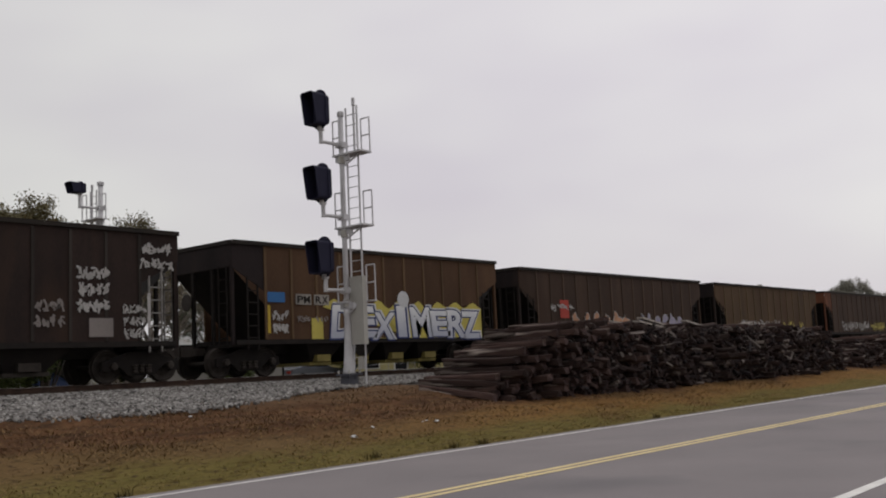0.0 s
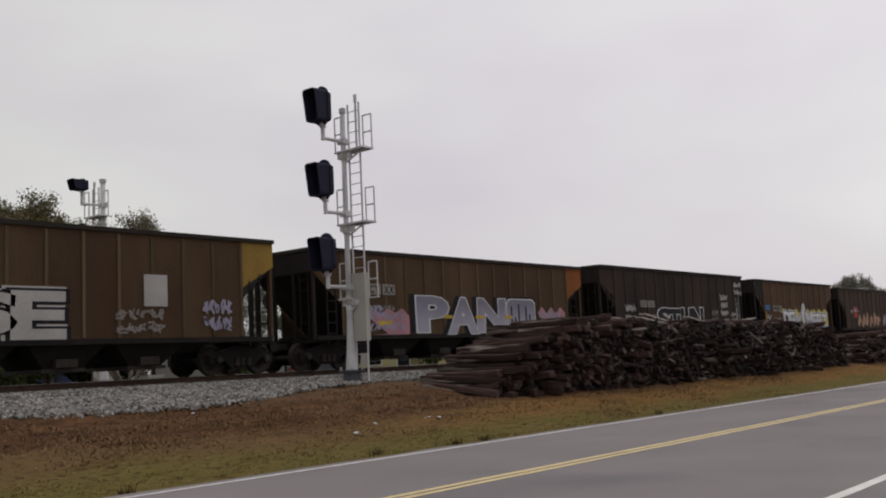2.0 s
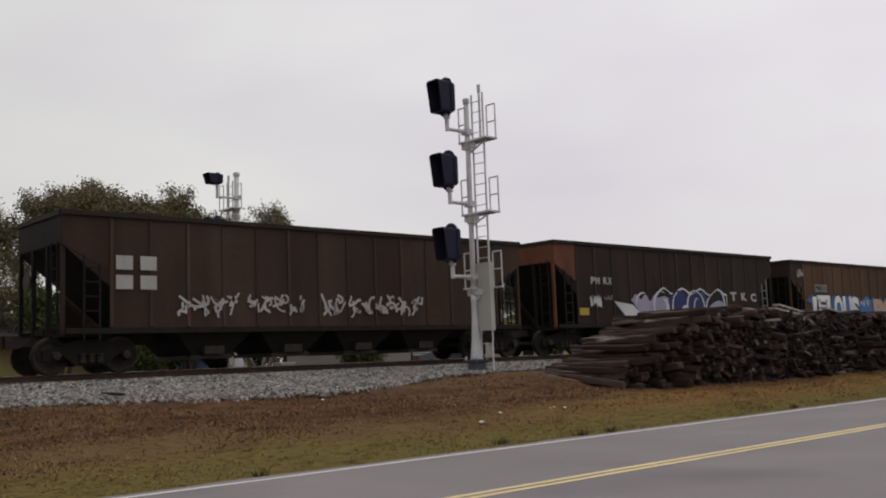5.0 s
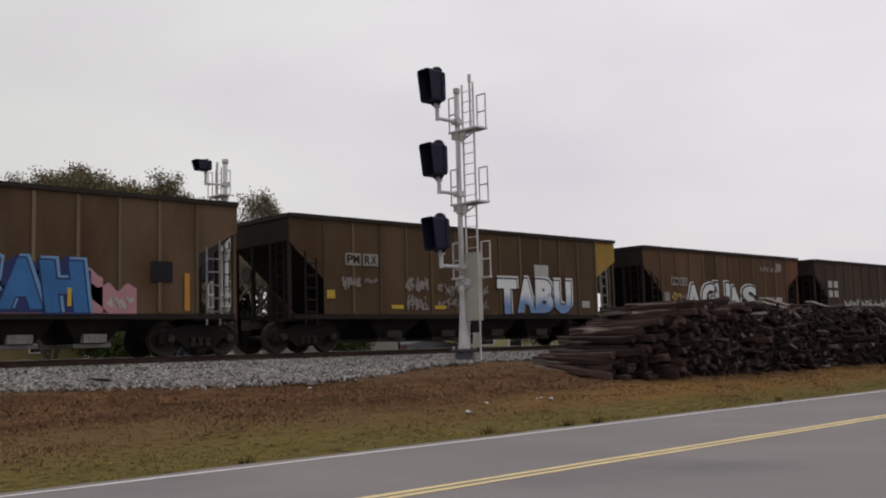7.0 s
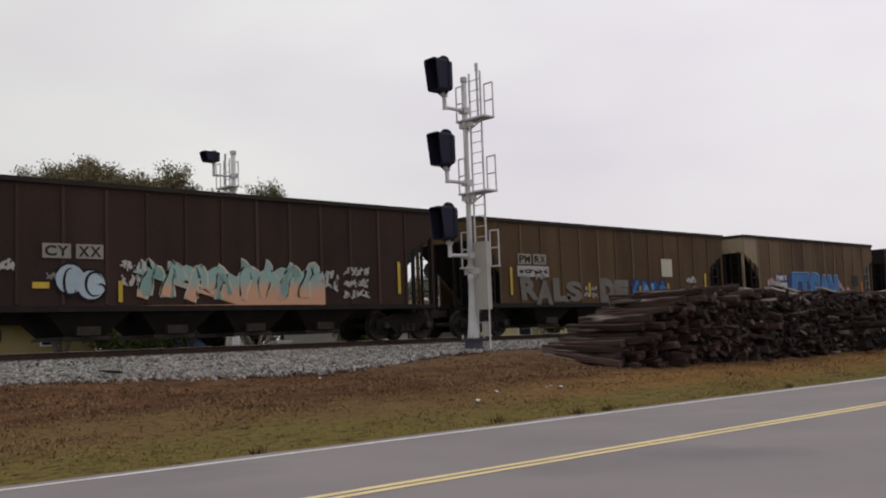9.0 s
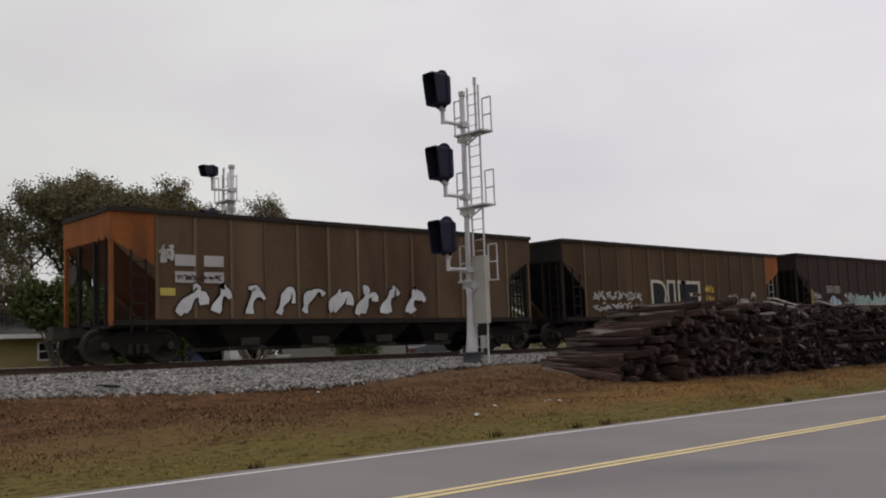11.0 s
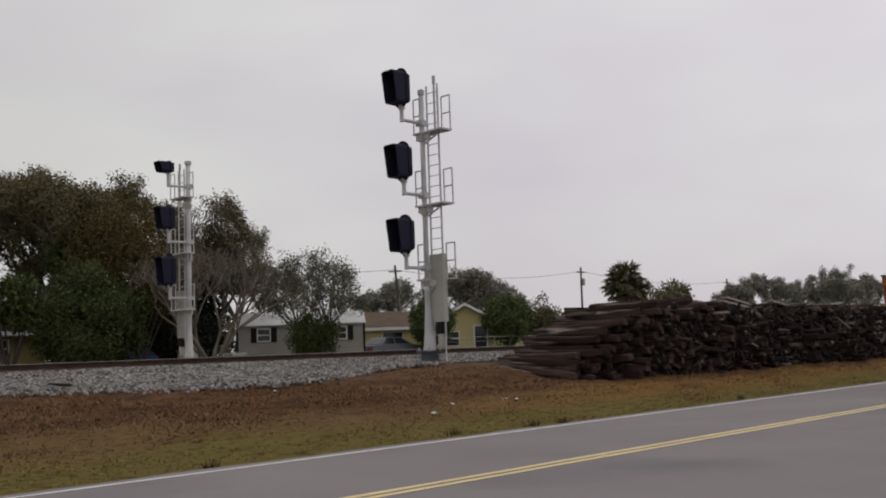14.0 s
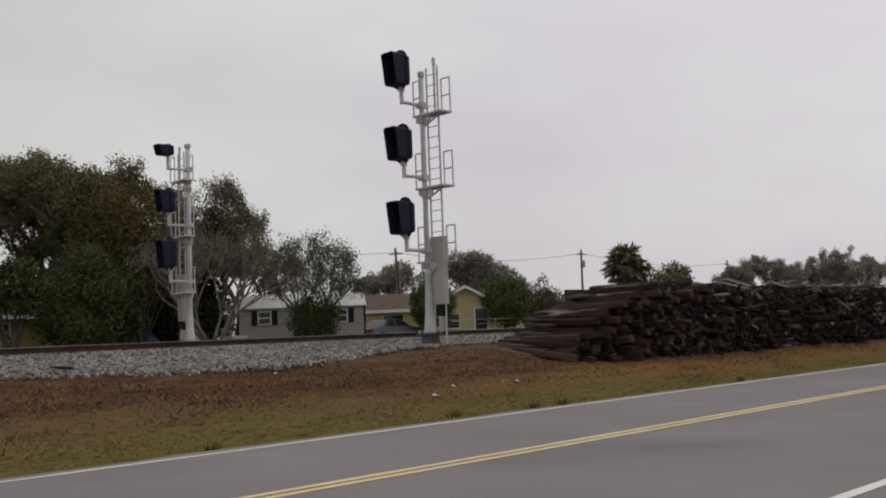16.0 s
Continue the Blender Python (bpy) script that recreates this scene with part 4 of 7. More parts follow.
def hopper_car(left, right, paint, label, ends=(None, None), marks=None, art=None, bays=4, end_paint=None, sky_pale_bars=False, top=4.1, gate=None):
    """An open-top hopper car of ribbed steel, sloped ends, pockets below and two trucks. x runs along the track, z up from the rail head."""
    ln = right - left
    h = ln / 2
    xc = (left + right) / 2
    root = thing("hopper_car", pose(xc, TRACKS[0], RAIL_TOP), label, "freight car", "hopper cars of one train")
    body = PAINT[paint]
    inner = 1.25
    nb = max(9, round((ln - 2 * inner) / 1.06))
    xs = [-h] + [-h + inner + (ln - 2 * inner) * i / nb for i in range(nb + 1)] + [h]
    # side panels between the ribs
    for sg in (-1, 1):
        for i in range(len(xs) - 1):
            a, b = xs[i], xs[i + 1]
            if i == 0:
                pts = [(a, top), (a, top - 0.75), (b, top - 1.45), (b, top)]
            elif i == len(xs) - 2:
                pts = [(a, top), (a, top - 1.45), (b, top - 0.75), (b, top)]
            else:
                pts = [(a, SILL), (b, SILL), (b, top), (a, top)]
            end_c = ends[0] if i == 0 else ends[1] if i == len(xs) - 2 else None
            part("side_panel", Shape().prism(pts, sg * SIDE_Y, sg * (SIDE_Y - 0.03)), PAINT[end_c] if end_c else body, root)
        for i, x in enumerate(xs[1:-1]):
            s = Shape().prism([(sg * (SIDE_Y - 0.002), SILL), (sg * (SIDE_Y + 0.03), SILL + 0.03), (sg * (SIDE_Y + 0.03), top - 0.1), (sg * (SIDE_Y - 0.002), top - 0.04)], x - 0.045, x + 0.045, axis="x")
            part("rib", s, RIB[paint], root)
        part("top_chord", Shape().box((-h - 0.02, min(sg * 1.47, sg * 1.62), top - 0.02), (h + 0.02, max(sg * 1.47, sg * 1.62), top + 0.1)), M["chord"], root, "dark steel top chord")
        part("side_sill", Shape().prism([(-h + 0.1, SILL - 0.14), (h - 0.1, SILL - 0.14), (h - 0.1, SILL + 0.005), (-h + 0.1, SILL + 0.005)], sg * (SIDE_Y + 0.025), sg * (SIDE_Y - 0.1)), M["under"], root)
    # a left end without its own paint defaults to near-black
    for sg, ec in ((-1, end_paint or ends[0] or "jet"), (1, ends[1])):
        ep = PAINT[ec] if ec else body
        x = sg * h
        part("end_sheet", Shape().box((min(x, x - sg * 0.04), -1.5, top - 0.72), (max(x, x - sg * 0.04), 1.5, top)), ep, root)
        part("end_chord", Shape().box((min(x + sg * 0.05, x - sg * 0.09), -1.47, top - 0.02), (max(x + sg * 0.05, x - sg * 0.09), 1.47, top + 0.1)), M["chord"], root)
        sl = Shape().prism([(x, top - 0.72), (x - sg * 0.06, top - 0.78), (x - sg * 2.6, SILL - 0.1), (x - sg * 2.55, SILL - 0.1)], -1.49, 1.49)
        # near-black sheet: the shade of the deep end recess is put into its colour
        part("slope_sheet", sl, PAINT["redbrown"] if ec == "orange" and sg < 0 else M["under"], root)
        part("end_platform", Shape().box((min(x, x - sg * 1.3), -1.45, SILL - 0.2), (max(x, x - sg * 1.3), 1.45, SILL - 0.12)), M["under"], root)
        for yy in (-1.5, -0.55, 0.45, 1.4):
            part("corner_post" if abs(yy) > 1 else "end_post", Shape().box((min(x, x - sg * 0.1), yy, SILL - 0.15), (max(x, x - sg * 0.1), yy + 0.1, top - 0.7)), (ep if sg < 0 else body) if abs(yy) > 1 else M["under"], root)
        # pale right-end ladders: bright sky between the bars is put into their colour
        grab = M["grab"] if sky_pale_bars and sg > 0 else M["under"]
        lx = x - sg * 0.75
        lad = Shape()
        for dx in (-0.2, 0.2):
            lad.box((lx + dx - 0.02, -SIDE_Y - 0.02, SILL - 0.3), (lx + dx + 0.02, -SIDE_Y + 0.03, top - 1.1 - (dx * -sg) * 0.5))
        for k in range(5):
            lad.box((lx - 0.2, -SIDE_Y - 0.02, SILL + 0.05 + 0.36 * k), (lx + 0.2, -SIDE_Y + 0.01, SILL + 0.085 + 0.36 * k))
        part("side_ladder", lad, grab, root, "narrow steel ladder with worn rungs")
        endl = Shape()
        for yy in (-1.25, -0.85):
            endl.box((x - 0.02, yy - 0.02, SILL - 0.25), (x + 0.02, yy + 0.02, top - 0.65))
        for k in range(6):
            endl.box((x - 0.02, -1.25, SILL + 0.05 + 0.36 * k), (x + 0.02, -0.85, SILL + 0.08 + 0.36 * k))
        part("end_ladder", endl, grab, root)
        part("coupler", Shape().box((min(x, x + sg * 0.55), -0.12, 0.72), (max(x, x + sg * 0.55), 0.12, 0.95)).box((min(x + sg * 0.5, x + sg * 0.93), -0.2, 0.68), (max(x + sg * 0.5, x + sg * 0.93), 0.2, 1.0)), M["wheel"], root)
    part("centre_sill", Shape().box((-h, -0.3, 0.72), (h, 0.3, SILL + 0.02)), M["under"], root)
    bw = Shape().lathe([(0.26, 0), (0.28, 0.02), (0.26, 0.04), (0.22, 0.03)], 14, axis="x", at=(-h - 0.06, 0.75, SILL + 1.3)).box((-h - 0.05, 0.73, SILL + 1.05), (-h - 0.02, 0.77, SILL + 1.55)).box((-h - 0.05, 0.5, SILL + 1.28), (-h - 0.02, 1.0, SILL + 1.32))
    part("brake_wheel", bw, M["wheel"], root)
    # discharge pockets
    span = ln - 2 * 3.0
    pw = span / bays
    for i in range(bays):
        cx = -span / 2 + pw * (i + 0.5)
        a, c = pw * 0.5, pw * 0.2
        f = Shape()
        f.add([(cx - a, -1.4, SILL), (cx + a, -1.4, SILL), (cx + a, 1.4, SILL), (cx - a, 1.4, SILL), (cx - c, -1.0, 0.36), (cx + c, -1.0, 0.36), (cx + c, 1.0, 0.36), (cx - c, 1.0, 0.36)],
              [(0, 1, 2, 3), (7, 6, 5, 4), (0, 4, 5, 1), (1, 5, 6, 2), (2, 6, 7, 3), (3, 7, 4, 0)])
        pk = part("hopper_pocket", f, M["under"], root, "grimy discharge pocket")
        part("gate", Shape().box((cx - c - 0.12, -1.08, 0.28), (cx + c + 0.12, 1.08, 0.38)).box((cx - 0.3, -1.26, 0.4), (cx + 0.3, -1.04, 0.62)), SPRAY[gate] if gate else M["grab"] if ln < 14 else M["wheel"], pk)
    for x in (-h + 0.92, h - 0.92):
        truck_parts(root, x, WHEELS)
    # lettering and paint
    rng = random.Random(round(left * 7) + 1000)
    if marks:
        text, style, x0, x1, z0, z1 = marks
        mk = Art()
        gap = (x1 - x0) * 0.16
        mid = (x0 + x1) / 2
        for q, (a, b) in enumerate(((x0, mid - gap / 2), (mid + gap / 2, x1))):
            a, b = a - h, b - h
            if style == "box":
                plate(mk, a - 0.05, b + 0.05, z0 - 0.05, z1 + 0.05, 0)
                letter_row(mk, text[q], a, b, z0, z1, 1, None, bold=0.03)
            else:
                letter_row(mk, text[q], a, b, z0, z1, 0, None, bold=0.035)
            bars(mk, a, b, z0 - 0.62, z0 - 0.36, 2, rng, 3)
        put_pieces(root, mk, [SPRAY["chalk" if style != "box" else "faded"], M["chord"], SPRAY["dust"]], "stencilled owner letters" if style == "box" else "white owner letters")
    if art:
        art(root, h, rng)
    CARS.append((root, xc))
    return root


def paint_part(root, s, keys, label, name="graffiti"):
    put_pieces(root, s, [SPRAY[k] for k in keys], label)


def art_dex(root, h, rng):
    s = Art()
    cloud(s, 3.6 - h, 12.0 - h, 1.12, 2.45, 2, rng, 0.0, 8)
    letter_row(s, "DEXIMERZ", 3.95 - h, 11.9 - h, 1.12, 2.14, 0, 1, bold=0.03, rim=0.035, wild=1.1, rng=rng, shadow=4, cast=(0.07, 0.05))
    s.piece("patch").lathe([(0.3, -0.012), (0.3, -0.016)], 14, 3, axis="y", at=(7.5 - h, FACE, 2.5))
    s.piece("patch").lathe([(0.15, -0.02), (0.15, -0.022)], 12, 4, axis="y", at=(7.5 - h, FACE, 2.5))
    plate(s, 3.1 - h, 3.6 - h, 1.12, 1.8, 2, 0.001)
    paint_part(root, s, ("silverfade", "navy", "lemon", "white", "white"), "silver and blue bubble letters on a yellow cloud")
    s = Art()
    plate(s, 1.3 - h, 2.0 - h, 2.29, 2.61, 0)
    plate(s, 1.3 - h, 1.4 - h, 1.32, 2.19, 1)
    bars(s, 1.5 - h, 2.1 - h, 1.3, 2.1, 2, rng, 4, 2)
    paint_part(root, s, ("blue", "ochre", "chalk"), "blue patch, yellow bar and small tags", "patch")


def art_stun(root, h, rng):
    s = Art()
    letter_row(s, "STUN", 5.3 - h, 10.3 - h, 1.15, 2.32, 1, 0, bold=0.05, rim=0.035, wild=0.9, rng=rng)
    paint_part(root, s, ("white", "ink"), "white outline letters on the dark side")
    s = Art()
    bars(s, 2.1 - h, 3.1 - h, 1.5, 2.5, 0, rng, 5, 2)
    bars(s, 14.56 - h, 15.6 - h, 3.1, 3.95, 0, rng, 4, 2)
    bars(s, 12.64 - h, 13.6 - h, 1.87, 3.2, 0, rng, 5, 3)
    bars(s, 11.5 - h, 12.3 - h, 1.5, 2.3, 1, rng, 4, 2)
    bars(s, 14.0 - h, 14.7 - h, 1.2, 2.2, 0, rng, 4, 3)
    for x in (5.6, 8.5):
        plate(s, x - h, x + 0.1 - h, 1.3, 1.75, 2, 0.014)
    plate(s, 14.75 - h, 14.85 - h, 1.5, 2.45, 0)
    plate(s, 13.0 - h, 13.7 - h, 1.25, 1.75, 1)
    paint_part(root, s, ("chalk", "dust", "ochre"), "small chalky tags", "tags")


def art_pans(root, h, rng):
    s = Art()
    letter_row(s, "PAN", 4.85 - h, 10.3 - h, 1.16, 2.5, 0, 4, bold=0.045, rim=0.022, wild=0.25, rng=rng, shadow=1, cast=(-0.26, 0.03))
    for off, g, mi in ((0.001, 0.12, 1), (0.004, 0.05, 4), (0.008, 0.0, 0)):
        s.piece("patch").add([(11.35 - h + a * (1.92 + 2 * g) / 2, FACE - off, 1.82 + b * (1.3 + 2 * g) / 2) for a, b in stadium(1.0, 1.0, 0.16, 4)], [tuple(range(20))], mi)
        nm, sh = s.pieces[-1]
        sh.v = [(11.35 - h + (x - 11.35 + h) * 2, y, 1.82 + (z - 1.82) * 2) for x, y, z in sh.v]
    # plain dark bars on the silver block
    for k, (z0, z1) in enumerate(((1.3, 2.2), (1.3, 1.75), (1.5, 2.3), (1.3, 1.6), (1.45, 2.2), (1.3, 1.9))):
        plate(s, 10.62 + 0.25 * k - h, 10.72 + 0.25 * k - h, z0, z1, 1, 0.012)
    for x in (6.4, 8.3, 10.2):
        plate(s, x - h, x + 0.5 - h, 1.7, 1.82, 3, 0.02)
    paint_part(root, s, ("lilacfade", "ink", "pink", "ochre", "white"), "tall silver block letters with black shadow")
    s = Art()
    cloud(s, 2.3 - h, 4.5 - h, 1.12, 2.05, 0, rng)
    cloud(s, 12.5 - h, 14.6 - h, 1.12, 2.2, 0, rng)
    bars(s, 12.6 - h, 14.2 - h, 1.2, 2.1, 2, rng, 6, 2)
    bars(s, 2.4 - h, 4.2 - h, 1.25, 2.0, 2, rng, 6, 2)
    bars(s, 1.4 - h, 3.2 - h, 1.85, 2.2, 2, rng, 7, 1)
    plate(s, 1.65 - h, 2.12 - h, 1.61, 1.86, 1, 0.009)
    plate(s, 2.9 - h, 3.6 - h, 1.45, 1.6, 1, 0.009)
    paint_part(root, s, ("pink", "ochre", "lilac"), "pink sprayed patches with small tags", "tags")


def art_anse(root, h, rng):
    s = Art()
    letter_row(s, "ANSE", 3.5 - h, 8.9 - h, 1.14, 2.28, 0, 1, bold=0.04, rim=0.04, wild=1.1, rng=rng, shadow=0, cast=(-0.1, 0.05))
    paint_part(root, s, ("chalk", "ink"), "jagged white letters outlined in black")
    s = Art()
    plate(s, 11.25 - h, 12.0 - h, 2.0, 2.89, 1)
    bars(s, 10.4 - h, 11.9 - h, 1.24, 2.0, 0, rng, 5, 2)
    bars(s, 1.7 - h, 2.9 - h, 1.3, 2.25, 0, rng, 4, 2)
    bars(s, 13.2 - h, 14.2 - h, 1.3, 2.3, 2, rng, 5, 2)
    paint_part(root, s, ("dust", "chalk", "lilac"), "grey service panel and faint tags", "tags")


def art_jelous(root, h, rng):
    s = Art()
    cloud(s, 0.95 - h + 0.4, 8.6 - h, 1.12, 2.5, 2, rng, 0.0, 6)
    letter_row(s, "JELOUS", 1.5 - h, 7.1 - h, 1.14, 2.5, 0, 1, bold=0.055, rim=0.03, wild=0.9, rng=rng, shadow=3, cast=(0.05, 0.05))
    paint_part(root, s, ("silverfade", "ink", "blue", "navy"), "fat pale grey letters on a blue cloud")
    s = Art()
    cloud(s, 8.4 - h, 14.3 - h, 1.12, 2.45, 5, rng, 0.0, 7)
    cloud(s, 8.5 - h, 10.2 - h, 1.14, 2.2, 4, rng, 0.001, 3)
    letter_row(s, "PALSE", 8.8 - h, 14.0 - h, 1.2, 2.35, 6, 3, bold=0.04, rim=0.022, wild=0.9, rng=rng, shadow=1, cast=(0.14, -0.06))
    bars(s, 7.2 - h, 8.2 - h, 1.9, 2.4, 3, rng, 3)
    bars(s, 13.9 - h, 14.5 - h, 1.3, 2.3, 3, rng, 4, 2)
    plate(s, 10.96 - h, 11.66 - h, 2.45, 2.93, 3)
    bars(s, 0.5 - h, 1.2 - h, 3.3, 3.85, 3, rng, 3)
    paint_part(root, s, ("lilac", "violet", "peach", "chalk", "rustred", "blue", "rustfade"), "second piece in lilac, rust and white", "tags")


def art_dark(root, h, rng):
    s = Art()
    cloud(s, 6.0 - h, 11.5 - h, 1.12, 2.62, 2, rng, 0.0, 4)
    cloud(s, 6.06 - h, 11.44 - h, 1.14, 2.55, 3, rng, 0.003, 4)
    cloud(s, 4.5 - h, 6.4 - h, 1.12, 2.3, 1, rng, 0.004, 3)
    s.piece("letter").add([(3.4 - h, FACE - 0.006, 2.0), (4.6 - h, FACE - 0.006, 1.86), (5.4 - h, FACE - 0.006, 1.3), (4.4 - h, FACE - 0.006, 1.14)], [(0, 1, 2, 3)], 2)
    for cx, rx, mi, cz, rz in ((6.4, 0.62, 1, 1.75, 0.5), (7.55, 0.72, 0, 1.9, 0.6), (9.0, 0.85, 0, 1.82, 0.68), (10.5, 0.62, 1, 1.65, 0.45)):
        s.piece("letter").lathe([(0.98, -0.008), (0.9, -0.012)], 20, mi, axis="y", at=(0, FACE, 0))
        nm, sh = s.pieces[-1]
        sh.v = [(cx - h + x * rx + 0.35 * z, y, cz + z * rz) for x, y, z in sh.v]
    for cx, cz, rx, rz, a0, a1, w in ((6.5, 1.85, 0.5, 0.6, 60, 300, 0.1), (6.7, 1.75, 0.25, 0.35, -120, 100, 0.2), (7.75, 1.8, 0.45, 0.6, 90, 330, 0.08), (8.2, 1.5, 0.3, 0.3, -60, 160, 0.16),
                                      (9.0, 1.85, 0.62, 0.66, 80, 280, 0.1), (9.05, 1.8, 0.6, 0.66, -100, 90, 0.09), (9.1, 1.75, 0.22, 0.42, 60, 290, 0.08), (10.3, 1.7, 0.5, 0.6, 100, 260, 0.1), (10.9, 1.9, 0.35, 0.6, -80, 80, 0.12), (5.3, 1.9, 0.5, 0.45, 70, 200, 0.08)):
        curl(s, cx - h, cz, rx, rz, a0, a1, w, 2)
    paint_part(root, s, ("navy", "lilac", "white", "ink"), "swirling blue, lilac and white piece")
    s = Art()
    letter_row(s, "T", 11.8 - h, 12.3 - h, 2.1, 2.47, 1, None, wild=0.8, rng=rng)
    letter_row(s, "K", 12.7 - h, 13.15 - h, 2.1, 2.47, 1, None, wild=0.8, rng=rng)
    letter_row(s, "C", 13.5 - h, 13.95 - h, 2.1, 2.47, 1, None, wild=0.8, rng=rng)
    for x0, x1, z0, z1 in ((11.85, 12.4, 1.25, 1.65), (12.7, 13.15, 1.3, 1.62), (13.45, 13.95, 1.4, 1.7)):
        plate(s, x0 - h, x1 - h, z0, z1, 1, 0.002)
        if x0 < 12:
            plate(s, x0 + 0.05 - h, x1 - 0.05 - h, z0 + 0.05, z1 - 0.05, 3, 0.004)
    bars(s, 11.8 - h, 12.6 - h, 1.75, 2.0, 1, rng, 3)
    bars(s, 1.96 - h, 2.6 - h, 1.75, 2.27, 0, rng, 4)
    for x in (4.6, 8.2, 10.9):
        plate(s, x - h, x + 0.55 - h, 1.3, 1.42, 2, 0.02)
    plate(s, 1.3 - h, 1.85 - h, 1.45, 1.72, 2)
    paint_part(root, s, ("white", "chalk", "ochre", "ink"), "small white letters and yellow reflectors", "tags")


def art_f(root, h, rng):
    s = Art()
    bars(s, 3.0 - h, 7.0 - h, 1.38, 2.2, 0, rng, 8)
    bars(s, 7.6 - h, 11.6 - h, 1.38, 2.2, 0, rng, 8)
    for z in (2.1, 2.6):
        plate(s, 1.35 - h, 1.8 - h, z, z + 0.36, 0)
        plate(s, 2.0 - h, 2.45 - h, z, z + 0.36, 0)
    paint_part(root, s, ("chalk",), "pale tags along the lower side", "tags")


def art_g(root, h, rng):
    s = Art()
    letter_row(s, "AGUAS", 3.0 - h, 8.7 - h, 1.14, 2.45, 0, 1, bold=0.04, rim=0.045, wild=1.3, rng=rng, shadow=0, cast=(-0.08, 0.05))
    paint_part(root, s, ("white", "ink"), "white swollen letters with black outline")
    s = Art()
    plate(s, 1.35 - h, 1.75 - h, 1.71, 2.1, 0)
    bars(s, 1.9 - h, 2.6 - h, 1.3, 2.2, 1, rng, 3, 2)
    plate(s, 9.6 - h, 10.6 - h, 1.5, 2.0, 0)
    bars(s, 9.3 - h, 11.2 - h, 3.2, 3.5, 0, rng, 6)
    plate(s, 10.9 - h, 11.4 - h, 3.3, 3.65, 0)
    plate(s, 10.75 - h, 11.3 - h, 1.5, 2.0, 2, 0.003)
    paint_part(root, s, ("dust", "ochre", "chalk"), "small plates and yellow tag", "tags")


def art_tabu(root, h, rng):
    s = Art()
    letter_row(s, "TABU", 8.65 - h, 12.65 - h, 1.16, 2.4, 0, 1, bold=0.065, rim=0.035, wild=0.3, rng=rng, shadow=2, cast=(0.06, 0.07))
    paint_part(root, s, ("bluefade", "ink", "white"), "fat letters, white above and blue below")
    s = Art()
    plate(s, 10.63 - h, 11.4 - h, 2.44, 2.95, 0, 0.0005)
    bars(s, 4.4 - h, 5.35 - h, 1.26, 2.45, 1, rng, 5, 2)
    bars(s, 5.8 - h, 8.2 - h, 1.26, 2.2, 2, rng, 8, 2)
    bars(s, 1.87 - h, 2.6 - h, 1.87, 2.34, 1, rng, 4)
    for x in (3.8, 5.66):
        plate(s, x - h, x + 0.5 - h, 1.3, 1.42, 3, 0.009)
    plate(s, 1.3 - h, 1.6 - h, 1.6, 1.85, 3)
    plate(s, 13.3 - h, 13.75 - h, 1.4, 1.65, 0)
    paint_part(root, s, ("chalk", "dust", "dust", "ochre"), "grey panel, chalk drawings and yellow bars", "tags")


def art_tsah(root, h, rng):
    s = Art()
    cloud(s, 1.9 - h, 9.5 - h, 1.12, 2.3, 3, rng, 0.0, 9)
    cloud(s, 2.5 - h, 9.2 - h, 1.13, 2.55, 1, rng, 0.001, 6)
    cloud(s, 2.4 - h, 4.1 - h, 1.14, 1.75, 0, rng, 0.003, 3)
    letter_row(s, "ITSAH", 3.95 - h, 8.95 - h, 1.14, 2.42, 0, 1, bold=0.07, rim=0.03, wild=0.8, rng=rng, shadow=2, cast=(0.07, 0.06))
    letter_row(s, "PMRX", 2.75 - h, 3.75 - h, 2.16, 2.4, 4, None, bold=0.03)
    for k in range(5):
        plate(s, 2.75 + 0.21 * k - h, 2.89 + 0.21 * k - h, 1.84, 2.06, 4, 0.008)
    paint_part(root, s, ("blue", "navy", "sky", "pink", "white"), "blue block letters with pale blue edges")
    s = Art()
    cloud(s, 8.9 - h, 10.4 - h, 1.12, 1.9, 0, rng, 0.0, 3)
    plate(s, 10.8 - h, 11.4 - h, 1.95, 2.5, 1)
    plate(s, 11.75 - h, 11.9 - h, 1.2, 2.2, 2)
    bars(s, 9.6 - h, 10.3 - h, 1.25, 1.6, 3, rng, 4)
    bars(s, 1.9 - h, 3.1 - h, 1.3, 2.3, 3, rng, 5, 2)
    for x in (4.4, 6.1, 8.6):
        plate(s, x - h, x + 0.1 - h, 1.3, 1.75, 4, 0.02)
    paint_part(root, s, ("pink", "ink", "orangebar", "chalk", "ochre"), "pink patch, dark plate and yellow bars", "tags")


